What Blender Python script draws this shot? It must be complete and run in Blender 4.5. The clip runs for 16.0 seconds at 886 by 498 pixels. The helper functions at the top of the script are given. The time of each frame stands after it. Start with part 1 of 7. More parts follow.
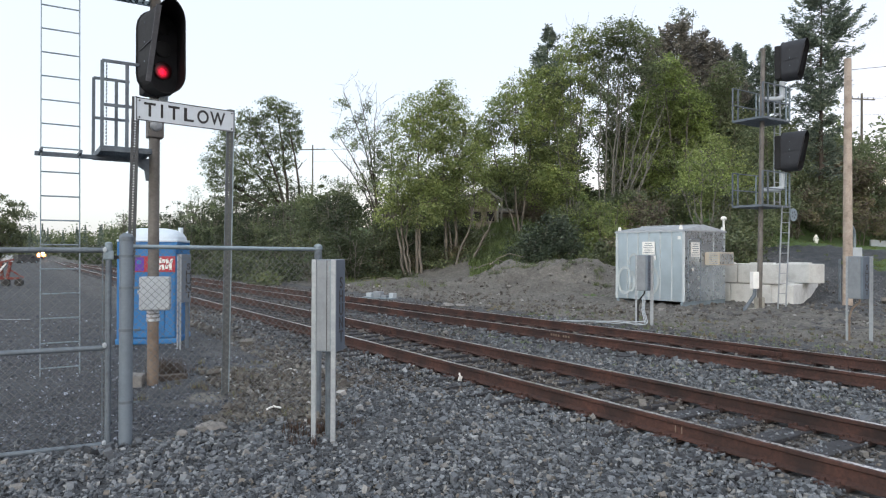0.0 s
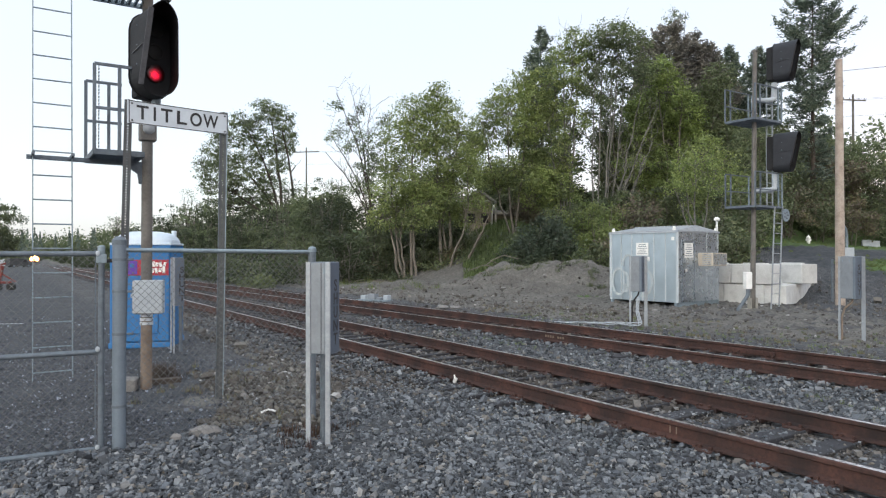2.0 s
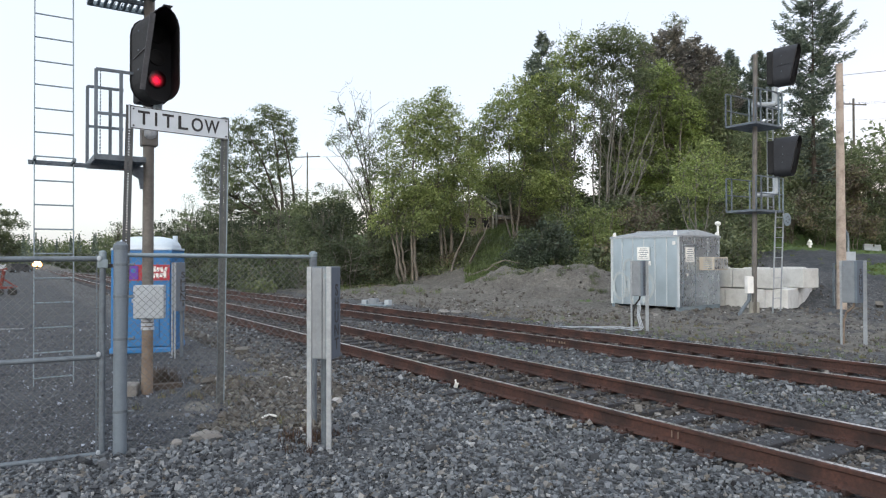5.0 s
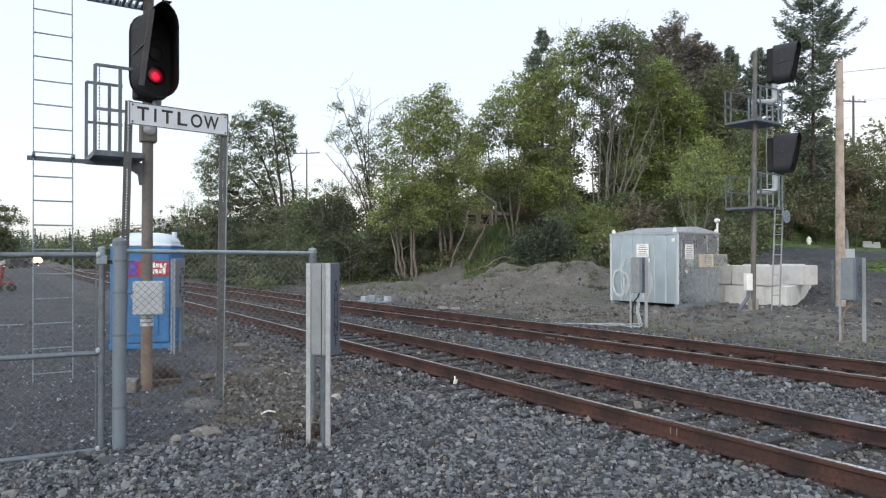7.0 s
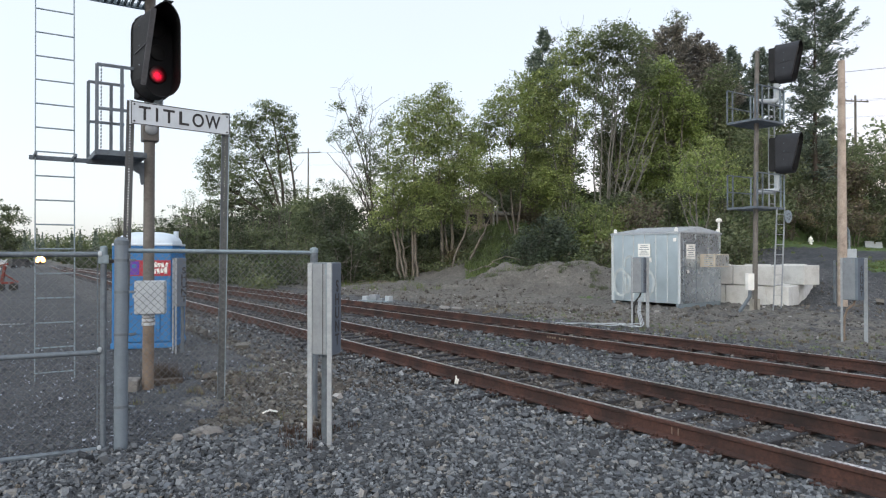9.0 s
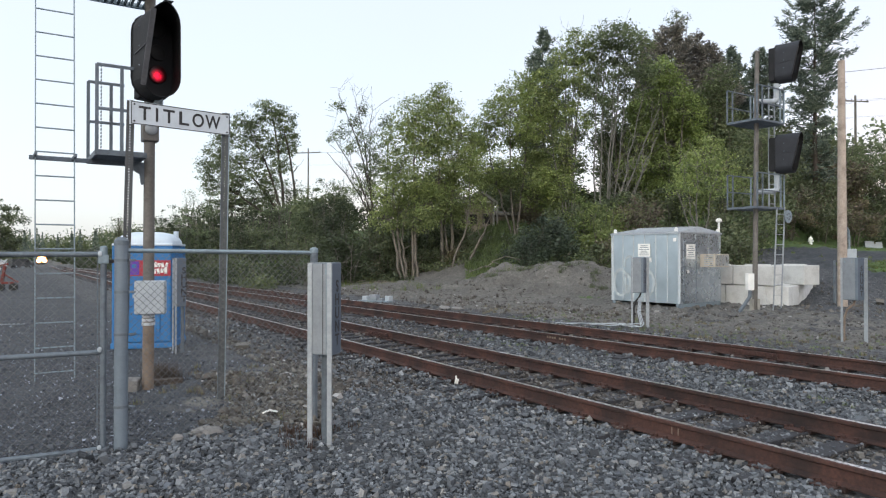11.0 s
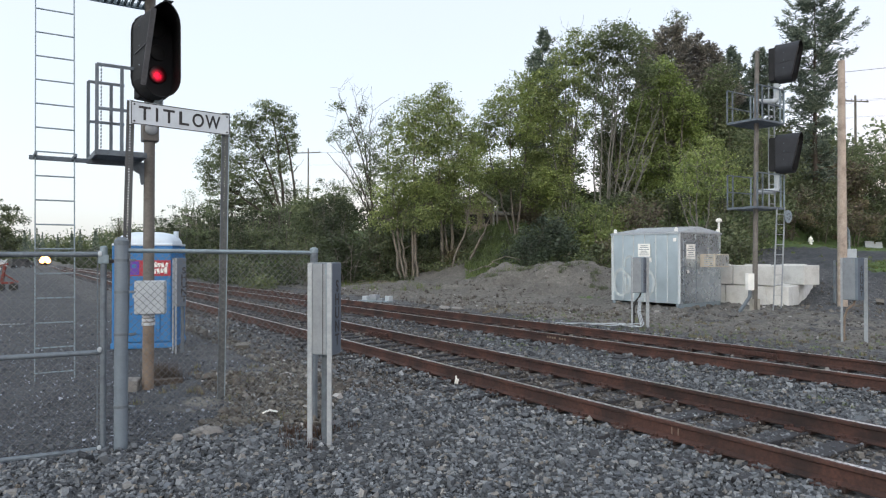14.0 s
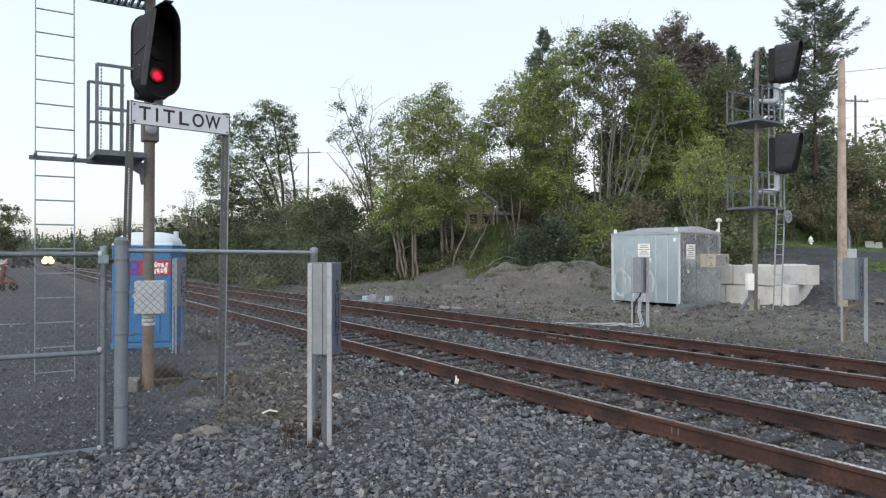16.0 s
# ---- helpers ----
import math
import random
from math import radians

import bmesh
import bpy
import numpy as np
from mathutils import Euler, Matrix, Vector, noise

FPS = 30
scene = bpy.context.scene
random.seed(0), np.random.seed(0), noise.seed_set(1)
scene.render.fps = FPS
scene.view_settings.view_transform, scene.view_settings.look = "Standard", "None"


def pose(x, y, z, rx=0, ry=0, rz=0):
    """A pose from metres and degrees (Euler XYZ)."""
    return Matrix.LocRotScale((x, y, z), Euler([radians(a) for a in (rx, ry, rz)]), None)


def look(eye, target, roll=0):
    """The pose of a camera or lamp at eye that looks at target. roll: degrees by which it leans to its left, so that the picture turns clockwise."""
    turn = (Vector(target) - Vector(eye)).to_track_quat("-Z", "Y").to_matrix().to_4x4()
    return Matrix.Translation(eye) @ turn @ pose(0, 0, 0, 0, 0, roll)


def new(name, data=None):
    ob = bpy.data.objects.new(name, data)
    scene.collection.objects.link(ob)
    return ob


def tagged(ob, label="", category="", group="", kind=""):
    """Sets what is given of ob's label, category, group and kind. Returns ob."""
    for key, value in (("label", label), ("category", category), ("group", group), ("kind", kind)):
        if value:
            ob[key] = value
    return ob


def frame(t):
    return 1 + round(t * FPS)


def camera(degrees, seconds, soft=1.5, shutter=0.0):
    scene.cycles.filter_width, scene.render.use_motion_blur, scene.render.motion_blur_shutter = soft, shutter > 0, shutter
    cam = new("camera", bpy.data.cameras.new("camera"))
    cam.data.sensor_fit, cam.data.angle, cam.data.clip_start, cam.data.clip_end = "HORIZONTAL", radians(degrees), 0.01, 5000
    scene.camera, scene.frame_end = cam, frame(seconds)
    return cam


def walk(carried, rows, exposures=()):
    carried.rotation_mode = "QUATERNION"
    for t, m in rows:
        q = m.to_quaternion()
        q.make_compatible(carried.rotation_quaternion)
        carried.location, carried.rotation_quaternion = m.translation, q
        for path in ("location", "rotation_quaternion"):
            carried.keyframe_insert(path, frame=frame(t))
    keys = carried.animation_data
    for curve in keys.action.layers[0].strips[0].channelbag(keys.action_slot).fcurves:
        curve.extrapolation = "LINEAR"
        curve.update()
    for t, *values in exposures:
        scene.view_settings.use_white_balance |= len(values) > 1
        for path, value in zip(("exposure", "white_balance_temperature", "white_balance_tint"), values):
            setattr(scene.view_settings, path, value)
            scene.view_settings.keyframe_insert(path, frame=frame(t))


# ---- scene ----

# ---- camera and its path ----
cam = camera(66.3, 16.0, soft=1.2)
walk(cam, [
    (0, pose(0, 0, 1.85, 90.260, -0.210, 0.338)),
    (0.5, pose(0, 0, 1.85, 90.284, 0.008, -0.017)),
    (1, pose(0, 0, 1.85, 90.323, 0.101, 0.075)),
    (1.5, pose(0, 0, 1.85, 90.066, 0.003, 0.256)),
    (2, pose(0, 0, 1.85, 90.426, 0.059, -0.145)),
    (2.5, pose(0, 0, 1.85, 90.502, 0.091, -0.489)),
    (3, pose(0, 0, 1.85, 90.125, 0.060, -0.006)),
    (3.5, pose(0, 0, 1.85, 90.200, 0.093, 0.009)),
    (4, pose(0, 0, 1.85, 90.386, 0.310, -0.110)),
    (6.3, pose(0, 0, 1.85, 91.121, -0.127, 0.007)),
    (6.5, pose(0, 0, 1.85, 90.966, 0.047, -0.137)),
    (7, pose(0, 0, 1.85, 90.530, 0.042, -0.117)),
    (7.5, pose(0, 0, 1.85, 90.559, 0.004, -0.010)),
    (8, pose(0, 0, 1.85, 90.686, 0.142, -0.057)),
    (8.5, pose(0, 0, 1.85, 90.512, 0.000, -0.008)),
    (9, pose(0, 0, 1.85, 90.501, 0.000, 0.000)),
    (16, pose(0, 0, 1.85, 90.501, 0.000, 0.000)),
], exposures=[(0, 0.25, 6060, 6), (7, 0.25, 6060, 6), (9, 0.19, 6060, 6), (16, 0.18, 6060, 6)])

# ---- sky and sun: evening, a low veiled sun behind the camera ----
SUN_AZ, SUN_EL = 200.0, 24.0
world = bpy.data.worlds.new("dusk_sky")
scene.world = world
world.use_nodes = True
wn = world.node_tree.nodes
sky = wn.new("ShaderNodeTexSky")
sky.sky_type, sky.sun_disc = "NISHITA", False
sky.sun_elevation, sky.sun_rotation = radians(SUN_EL), radians(SUN_AZ)
sky.air_density, sky.dust_density, sky.ozone_density = 1.0, 2.5, 1.0
bg = wn["Background"]
bg.inputs["Strength"].default_value = 0.15
veil = wn.new("ShaderNodeMix")  # thin even cloud before the clear sky
veil.data_type = "RGBA"
veil.inputs[0].default_value = 0.5
# its tint: warm white low down, cooler higher up, broken by soft cloud
way = wn.new("ShaderNodeTexCoord").outputs["Generated"]
cut = wn.new("ShaderNodeSeparateXYZ")
world.node_tree.links.new(way, cut.inputs[0])
cloud = wn.new("ShaderNodeTexNoise")
cloud.inputs["Scale"].default_value, cloud.inputs["Detail"].default_value = 2.6, 5
world.node_tree.links.new(way, cloud.inputs["Vector"])
lift = wn.new("ShaderNodeMath")
lift.operation, lift.inputs[1].default_value = "MULTIPLY_ADD", 0.45
world.node_tree.links.new(cloud.outputs["Fac"], lift.inputs[0])
world.node_tree.links.new(cut.outputs["Z"], lift.inputs[2])
tint = wn.new("ShaderNodeValToRGB")
for k, (pos, c) in zip([tint.color_ramp.elements[0], tint.color_ramp.elements[1], tint.color_ramp.elements.new(0.5)], ((0.20, (1.0, 0.74, 0.66)), (0.58, (0.20, 0.68, 0.84)), (0.40, (0.95, 0.88, 0.86)))):
    k.position, k.color = pos, (*c, 1)
lean = wn.new("ShaderNodeMath")  # warmer on one side of the horizon
lean.operation, lean.inputs[1].default_value = "MULTIPLY_ADD", -0.26
world.node_tree.links.new(cut.outputs["X"], lean.inputs[0])
world.node_tree.links.new(lift.outputs[0], lean.inputs[2])
world.node_tree.links.new(lean.outputs[0], tint.inputs["Fac"])
gain = wn.new("ShaderNodeMix")
gain.data_type, gain.blend_type = "RGBA", "MULTIPLY"
gain.inputs[0].default_value = 1.0
side = wn.new("ShaderNodeMapRange")  # the veil is brighter towards the sun, behind the viewpoint
side.inputs["From Min"].default_value, side.inputs["From Max"].default_value = -1.0, 1.0
side.inputs["To Min"].default_value, side.inputs["To Max"].default_value = 15.0, 9.0
world.node_tree.links.new(cut.outputs["Y"], side.inputs["Value"])
world.node_tree.links.new(side.outputs["Result"], gain.inputs[7])
world.node_tree.links.new(tint.outputs["Color"], gain.inputs[6])
world.node_tree.links.new(gain.outputs[2], veil.inputs[7])
world.node_tree.links.new(sky.outputs["Color"], veil.inputs[6])
world.node_tree.links.new(veil.outputs[2], bg.inputs["Color"])
sun = new("sun", bpy.data.lights.new("sun", "SUN"))
sun.data.energy, sun.data.angle, sun.data.color = 0.5, radians(90), (1.0, 0.95, 0.90)
sun.matrix_world = look((30 * math.sin(radians(SUN_AZ)), 30 * math.cos(radians(SUN_AZ)), 30 * math.tan(radians(SUN_EL))), (0, 0, 0))


# ---- materials ----
def material(name, rough=0.6, metal=0.0):
    m = bpy.data.materials.new(name)
    m.use_nodes = True
    b = m.node_tree.nodes["Principled BSDF"]
    b.inputs["Roughness"].default_value, b.inputs["Metallic"].default_value = rough, metal
    return m, m.node_tree.nodes, m.node_tree.links, b


def coords(nodes, kind="Object"):
    return nodes.new("ShaderNodeTexCoord").outputs[kind]


def noise_tex(nodes, links, co, scale, detail=4, rough=0.6):
    n = nodes.new("ShaderNodeTexNoise")
    n.inputs["Scale"].default_value, n.inputs["Detail"].default_value, n.inputs["Roughness"].default_value = scale, detail, rough
    links.new(co, n.inputs["Vector"])
    return n.outputs["Fac"]


def ramp(nodes, links, fac, stops):
    r = nodes.new("ShaderNodeValToRGB")
    e = r.color_ramp.elements
    while len(e) < len(stops):
        e.new(0.5)
    for k, (p, c) in zip(e, stops):
        k.position, k.color = p, (*c, 1)
    links.new(fac, r.inputs["Fac"])
    return r.outputs["Color"]


def mix(nodes, links, fac, a, b, mode="MIX"):
    n = nodes.new("ShaderNodeMix")
    n.data_type, n.blend_type = "RGBA", mode
    for socket, value in ((n.inputs[0], fac), (n.inputs[6], a), (n.inputs[7], b)):
        if isinstance(value, bpy.types.NodeSocket):
            links.new(value, socket)
        elif isinstance(value, tuple):
            socket.default_value = (*value, 1)
        else:
            socket.default_value = value
    return n.outputs[2]


def bump(nodes, links, bsdf, height, strength, distance):
    n = nodes.new("ShaderNodeBump")
    n.inputs["Strength"].default_value, n.inputs["Distance"].default_value = strength, distance
    links.new(height, n.inputs["Height"])
    links.new(n.outputs["Normal"], bsdf.inputs["Normal"])


def worn(name, base, dark, rough=0.6, metal=0.0, fine=40.0, coarse=3.0, stain=(0.45, 0.7), relief=0.15, depth=0.004, spread=0.12):
    """A surface of one colour with grain and larger stains."""
    m, n, l, b = material(name, rough, metal)
    co = coords(n)
    f1 = noise_tex(n, l, co, coarse, 6, 0.65)
    f2 = noise_tex(n, l, co, fine, 4, 0.7)
    c1 = ramp(n, l, f1, [(stain[0], base), (stain[1], dark)])
    lo, hi = 1 - spread, 1 + spread
    c2 = ramp(n, l, f2, [(0.3, (lo, lo, lo)), (0.7, (hi, hi, hi))])
    l.new(mix(n, l, 1.0, c1, c2, "MULTIPLY"), b.inputs["Base Color"])
    r = n.new("ShaderNodeMapRange")
    r.inputs["To Min"].default_value, r.inputs["To Max"].default_value = max(0.05, rough - 0.12), min(1, rough + 0.15)
    l.new(f2, r.inputs["Value"])
    l.new(r.outputs["Result"], b.inputs["Roughness"])
    bump(n, l, b, f2, relief, depth)
    return m


def leaf_material(name, tones, glow=0.45):
    """Leaves: a tone for each leaf, light passing through."""
    m, n, l, b = material(name, 0.55)
    geo = n.new("ShaderNodeNewGeometry")
    col = ramp(n, l, geo.outputs["Random Per Island"], [(i / (len(tones) - 1), t) for i, t in enumerate(tones)])
    big = noise_tex(n, l, coords(n), 0.35, 3)
    shade = ramp(n, l, big, [(0.35, (0.72, 0.72, 0.75)), (0.65, (1.2, 1.18, 1.0))])
    col = mix(n, l, 1.0, col, shade, "MULTIPLY")
    l.new(col, b.inputs["Base Color"])
    b.inputs["Specular IOR Level"].default_value = 0.5
    tr = n.new("ShaderNodeBsdfTranslucent")
    l.new(col, tr.inputs["Color"])
    ms = n.new("ShaderNodeMixShader")
    ms.inputs["Fac"].default_value = glow
    l.new(b.outputs["BSDF"], ms.inputs[1])
    l.new(tr.outputs["BSDF"], ms.inputs[2])
    l.new(ms.outputs["Shader"], n["Material Output"].inputs["Surface"])
    return m


def emitter(name, colour, strength):
    m, n, l, b = material(name, 0.4)
    b.inputs["Base Color"].default_value = (*colour, 1)
    b.inputs["Emission Color"].default_value = (*colour, 1)
    b.inputs["Emission Strength"].default_value = strength
    return m


def stone_material(name, stops, by_object=False):
    m, n, l, b = material(name, 0.85)
    if by_object:
        rnd = n.new("ShaderNodeObjectInfo").outputs["Random"]
    else:
        rnd = n.new("ShaderNodeNewGeometry").outputs["Random Per Island"]
    c = ramp(n, l, rnd, stops)
    f = noise_tex(n, l, coords(n), 55, 5, 0.7)
    g = ramp(n, l, f, [(0.3, (0.72, 0.72, 0.72)), (0.7, (1.2, 1.2, 1.2))])
    l.new(mix(n, l, 1.0, c, g, "MULTIPLY"), b.inputs["Base Color"])
    bump(n, l, b, f, 0.35, 0.003)
    return m


def ground_material():
    """Ballast, gravel lot, dirt and grass, told apart by place along and across the tracks."""
    m, n, l, b = material("ground_gravel", 0.9)
    co = coords(n)
    v = n.new("ShaderNodeTexVoronoi")
    v.inputs["Scale"].default_value = 22.0
    l.new(co, v.inputs["Vector"])
    grit = ramp(n, l, v.outputs["Color"], [(0.0, (0.018, 0.019, 0.022)), (0.45, (0.05, 0.053, 0.059)), (0.8, (0.088, 0.092, 0.099)), (1.0, (0.16, 0.161, 0.163))])
    fine = noise_tex(n, l, co, 90, 5, 0.75)
    grain = ramp(n, l, fine, [(0.3, (0.6, 0.6, 0.6)), (0.7, (1.3, 1.3, 1.3))])
    grit = mix(n, l, 1.0, grit, grain, "MULTIPLY")
    dirt = ramp(n, l, noise_tex(n, l, co, 14, 6, 0.75), [(0.3, (0.064, 0.060, 0.055)), (0.55, (0.12, 0.114, 0.105)), (0.8, (0.205, 0.195, 0.182))])
    grass = ramp(n, l, noise_tex(n, l, co, 20, 5, 0.7), [(0.3, (0.03, 0.055, 0.012)), (0.7, (0.085, 0.14, 0.03))])
    lot = ramp(n, l, noise_tex(n, l, co, 60, 5, 0.8), [(0.3, (0.02, 0.023, 0.028)), (0.7, (0.054, 0.06, 0.07))])
    att = n.new("ShaderNodeAttribute")
    att.attribute_name = "cover"
    sep = n.new("ShaderNodeSeparateColor")
    l.new(att.outputs["Color"], sep.inputs["Color"])
    edge = noise_tex(n, l, co, 1.4, 6, 0.7)

    def where(channel):
        a = n.new("ShaderNodeMath")
        a.operation = "ADD"
        l.new(sep.outputs[channel], a.inputs[0])
        l.new(edge, a.inputs[1])
        return ramp(n, l, a.outputs[0], [(0.86, (0, 0, 0)), (1.06, (1, 1, 1))])

    c = mix(n, l, where("Blue"), grit, lot)
    c = mix(n, l, where("Red"), c, dirt)
    c = mix(n, l, where("Green"), c, grass)
    patchy = ramp(n, l, noise_tex(n, l, co, 0.7, 6, 0.7), [(0.32, (0.72, 0.71, 0.70)), (0.68, (1.28, 1.27, 1.25))])
    mottle = ramp(n, l, noise_tex(n, l, co, 5.0, 5, 0.7), [(0.35, (0.75, 0.75, 0.75)), (0.65, (1.25, 1.25, 1.25))])
    c = mix(n, l, 1.0, mix(n, l, 1.0, c, patchy, "MULTIPLY"), mottle, "MULTIPLY")
    l.new(c, b.inputs["Base Color"])
    bump(n, l, b, v.outputs["Distance"], 0.7, 0.03)
    return m


M_GROUND = ground_material()
M_STONE = stone_material("ballast_stone", [(0.0, (0.029, 0.0315, 0.0365)), (0.35, (0.0785, 0.0865, 0.0985)), (0.7, (0.142, 0.154, 0.171)), (0.86, (0.205, 0.220, 0.236)), (0.94, (0.150, 0.130, 0.107)), (1.0, (0.32, 0.336, 0.35))])
M_REDWEED = leaf_material("dry_red_weed", [(0.04, 0.022, 0.017), (0.07, 0.036, 0.027), (0.07, 0.058, 0.034)], 0.2)
M_STONE_ONE = stone_material("ballast_stone_single", [(0.0, (0.0645, 0.0721, 0.0852)), (0.5, (0.121, 0.135, 0.156)), (0.85, (0.180, 0.19, 0.2)), (1.0, (0.27, 0.282, 0.295))], True)
M_STONE_RUST = stone_material("rust_stained_ballast", [(0.0, (0.026, 0.022, 0.02)), (0.5, (0.072, 0.064, 0.058)), (0.85, (0.125, 0.115, 0.106)), (1.0, (0.22, 0.21, 0.2))])
M_GRIT = stone_material("lot_grit", [(0.0, (0.0412, 0.0462, 0.0604)), (0.6, (0.0907, 0.101, 0.123)), (0.94, (0.149, 0.161, 0.188)), (1.0, (0.412, 0.454, 0.548))])
M_CLOD = stone_material("dirt_clod", [(0.0, (0.052, 0.046, 0.040)), (0.6, (0.104, 0.095, 0.084)), (0.95, (0.18, 0.17, 0.155)), (1.0, (0.38, 0.375, 0.37))])
M_PEBBLE = stone_material("mixed_pebbles", [(0.0, (0.0408, 0.0381, 0.035)), (0.5, (0.0952, 0.0884, 0.0805)), (0.85, (0.177, 0.17, 0.161)), (1.0, (0.354, 0.347, 0.343))])
M_RUST = worn("rusty_rail_steel", (0.084, 0.038, 0.029), (0.021, 0.014, 0.0132), 0.78, 0.1, 30, 1.7, stain=(0.34, 0.66), relief=0.45, depth=0.006, spread=0.45)
M_RAILTOP = worn("worn_rail_head", (0.62, 0.60, 0.60), (0.20, 0.15, 0.135), 0.27, 0.9, 30, 0.8, stain=(0.48, 0.74), spread=0.2)
M_TIE = worn("creosoted_timber", (0.033, 0.0334, 0.0396), (0.0168, 0.0164, 0.0187), 0.8, 0, 50, 6, relief=0.5, spread=0.35)
M_GALV = worn("galvanised_steel", (0.222, 0.275, 0.312), (0.158, 0.195, 0.226), 0.5, 0.35, 30, 5, spread=0.12)
M_GALV_DULL = worn("dulled_galvanised_steel", (0.085, 0.092, 0.095), (0.055, 0.058, 0.06), 0.65, 0.2, 30, 5, spread=0.18)
M_GALV_DARK = worn("weathered_galvanised_steel", (0.135, 0.16, 0.188), (0.08, 0.094, 0.114), 0.6, 0.3, 30, 5, spread=0.18)
M_LEG = worn("bright_galvanised_channel", (0.331, 0.355, 0.382), (0.259, 0.281, 0.304), 0.5, 0.2, 30, 5)
M_WIRE = worn("fence_wire", (0.163, 0.167, 0.17), (0.102, 0.102, 0.102), 0.6, 0.5, 80, 8)
M_BOXGREY = worn("grey_painted_box", (0.225, 0.246, 0.271), (0.176, 0.191, 0.213), 0.55, 0.1, 50, 4, spread=0.08)
M_BOXSIDE = worn("shaded_blue_grey_paint", (0.10, 0.122, 0.158), (0.08, 0.098, 0.13), 0.6, 0.1, 50, 4, spread=0.08)
M_BOXBLUE = worn("blue_grey_painted_box", (0.15, 0.183, 0.221), (0.12, 0.148, 0.18), 0.6, 0.1, 50, 4, spread=0.08)
M_MAST = worn("weathered_mast_steel", (0.16, 0.15, 0.14), (0.10, 0.09, 0.082), 0.65, 0.3, 30, 3, spread=0.2)
M_MASTRUST = worn("rust_stained_mast_base", (0.21, 0.165, 0.13), (0.14, 0.105, 0.08), 0.75, 0.1, 30, 5, spread=0.2)
M_BLACK = worn("black_painted_metal", (0.009, 0.009, 0.011), (0.015, 0.015, 0.018), 0.7, 0.1, 30, 4, spread=0.2)
M_HOOD = worn("lightened_black_hood", (0.088, 0.0896, 0.0992), (0.128, 0.128, 0.138), 0.6, 0.1, 30, 3, spread=0.2)
M_HOODSIDE = worn("dull_black_sheet", (0.019, 0.0215, 0.0285), (0.027, 0.030, 0.038), 0.65, 0.1, 30, 3, spread=0.2)
M_LENS = worn("dark_signal_lens", (0.008, 0.008, 0.009), (0.012, 0.012, 0.012), 0.6, 0, 20, 3)
M_RED = emitter("lit_red_lens", (1.0, 0.004, 0.04), 2.4)
n_, l_ = M_RED.node_tree.nodes, M_RED.node_tree.links
gap = n_.new("ShaderNodeVectorMath")
gap.operation = "DISTANCE"
gap.inputs[1].default_value = (0.42, 0.0, 0.38)
l_.new(coords(n_, "Generated"), gap.inputs[0])
fall = n_.new("ShaderNodeMapRange")
fall.inputs["From Min"].default_value, fall.inputs["From Max"].default_value = 0.05, 0.55
fall.inputs["To Min"].default_value, fall.inputs["To Max"].default_value = 1.0, 0.0
l_.new(gap.outputs["Value"], fall.inputs["Value"])
beads = n_.new("ShaderNodeTexVoronoi")  # moulded ribs of the lens
beads.inputs["Scale"].default_value = 9.0
l_.new(coords(n_, "Generated"), beads.inputs["Vector"])
bead = n_.new("ShaderNodeMath")
bead.operation, bead.inputs[1].default_value, bead.inputs[2].default_value = "MULTIPLY_ADD", -1.0, 1.25
l_.new(beads.outputs["Distance"], bead.inputs[0])
glow = n_.new("ShaderNodeMath")
glow.operation, glow.inputs[1].default_value = "POWER", 3.0
l_.new(fall.outputs["Result"], glow.inputs[0])
lit = n_.new("ShaderNodeMath")
lit.operation = "MULTIPLY"
l_.new(glow.outputs[0], lit.inputs[0])
l_.new(bead.outputs[0], lit.inputs[1])
full = n_.new("ShaderNodeMath")
full.operation, full.inputs[1].default_value = "MULTIPLY", 3.0
l_.new(lit.outputs[0], full.inputs[0])
l_.new(full.outputs[0], n_["Principled BSDF"].inputs["Emission Strength"])
n_["Principled BSDF"].inputs["Base Color"].default_value = (0.025, 0.001, 0.002, 1)
M_POST = worn("dull_sign_post_steel", (0.064, 0.0672, 0.0717), (0.0416, 0.0435, 0.0474), 0.6, 0.3, 40, 4)
M_SIGNWHITE = worn("white_sign_face", (0.54, 0.585, 0.635), (0.48, 0.52, 0.565), 0.45, 0, 60, 5, spread=0.04)
M_INK = worn("black_sign_paint", (0.012, 0.012, 0.014), (0.02, 0.02, 0.022), 0.5, 0, 50, 5)
M_BLUE = worn("blue_moulded_plastic", (0.0206, 0.144, 0.366), (0.0172, 0.117, 0.31), 0.5, 0, 60, 3, spread=0.08)
M_DOME = worn("pale_translucent_plastic", (0.561, 0.636, 0.713), (0.493, 0.576, 0.661), 0.45, 0, 40, 3, spread=0.05)
M_REDPAINT = worn("red_sticker", (0.36, 0.016, 0.036), (0.31, 0.014, 0.03), 0.45, 0, 40, 3)
M_PURPLE = worn("purple_sticker", (0.10, 0.03, 0.32), (0.09, 0.03, 0.28), 0.45, 0, 40, 3)
M_WHITE = worn("white_paint", (0.80, 0.80, 0.78), (0.70, 0.70, 0.68), 0.55, 0, 50, 4, spread=0.06)
M_SHED = worn("galvanised_sheet_wall", (0.50, 0.578, 0.63), (0.385, 0.455, 0.50), 0.31, 0.85, 1.6, 0.6, stain=(0.35, 0.70), relief=0.01, spread=0.05)
M_SEAM = worn("bright_galvanised_seam", (0.52, 0.56, 0.585), (0.44, 0.475, 0.5), 0.5, 0.35, 30, 4, spread=0.06)
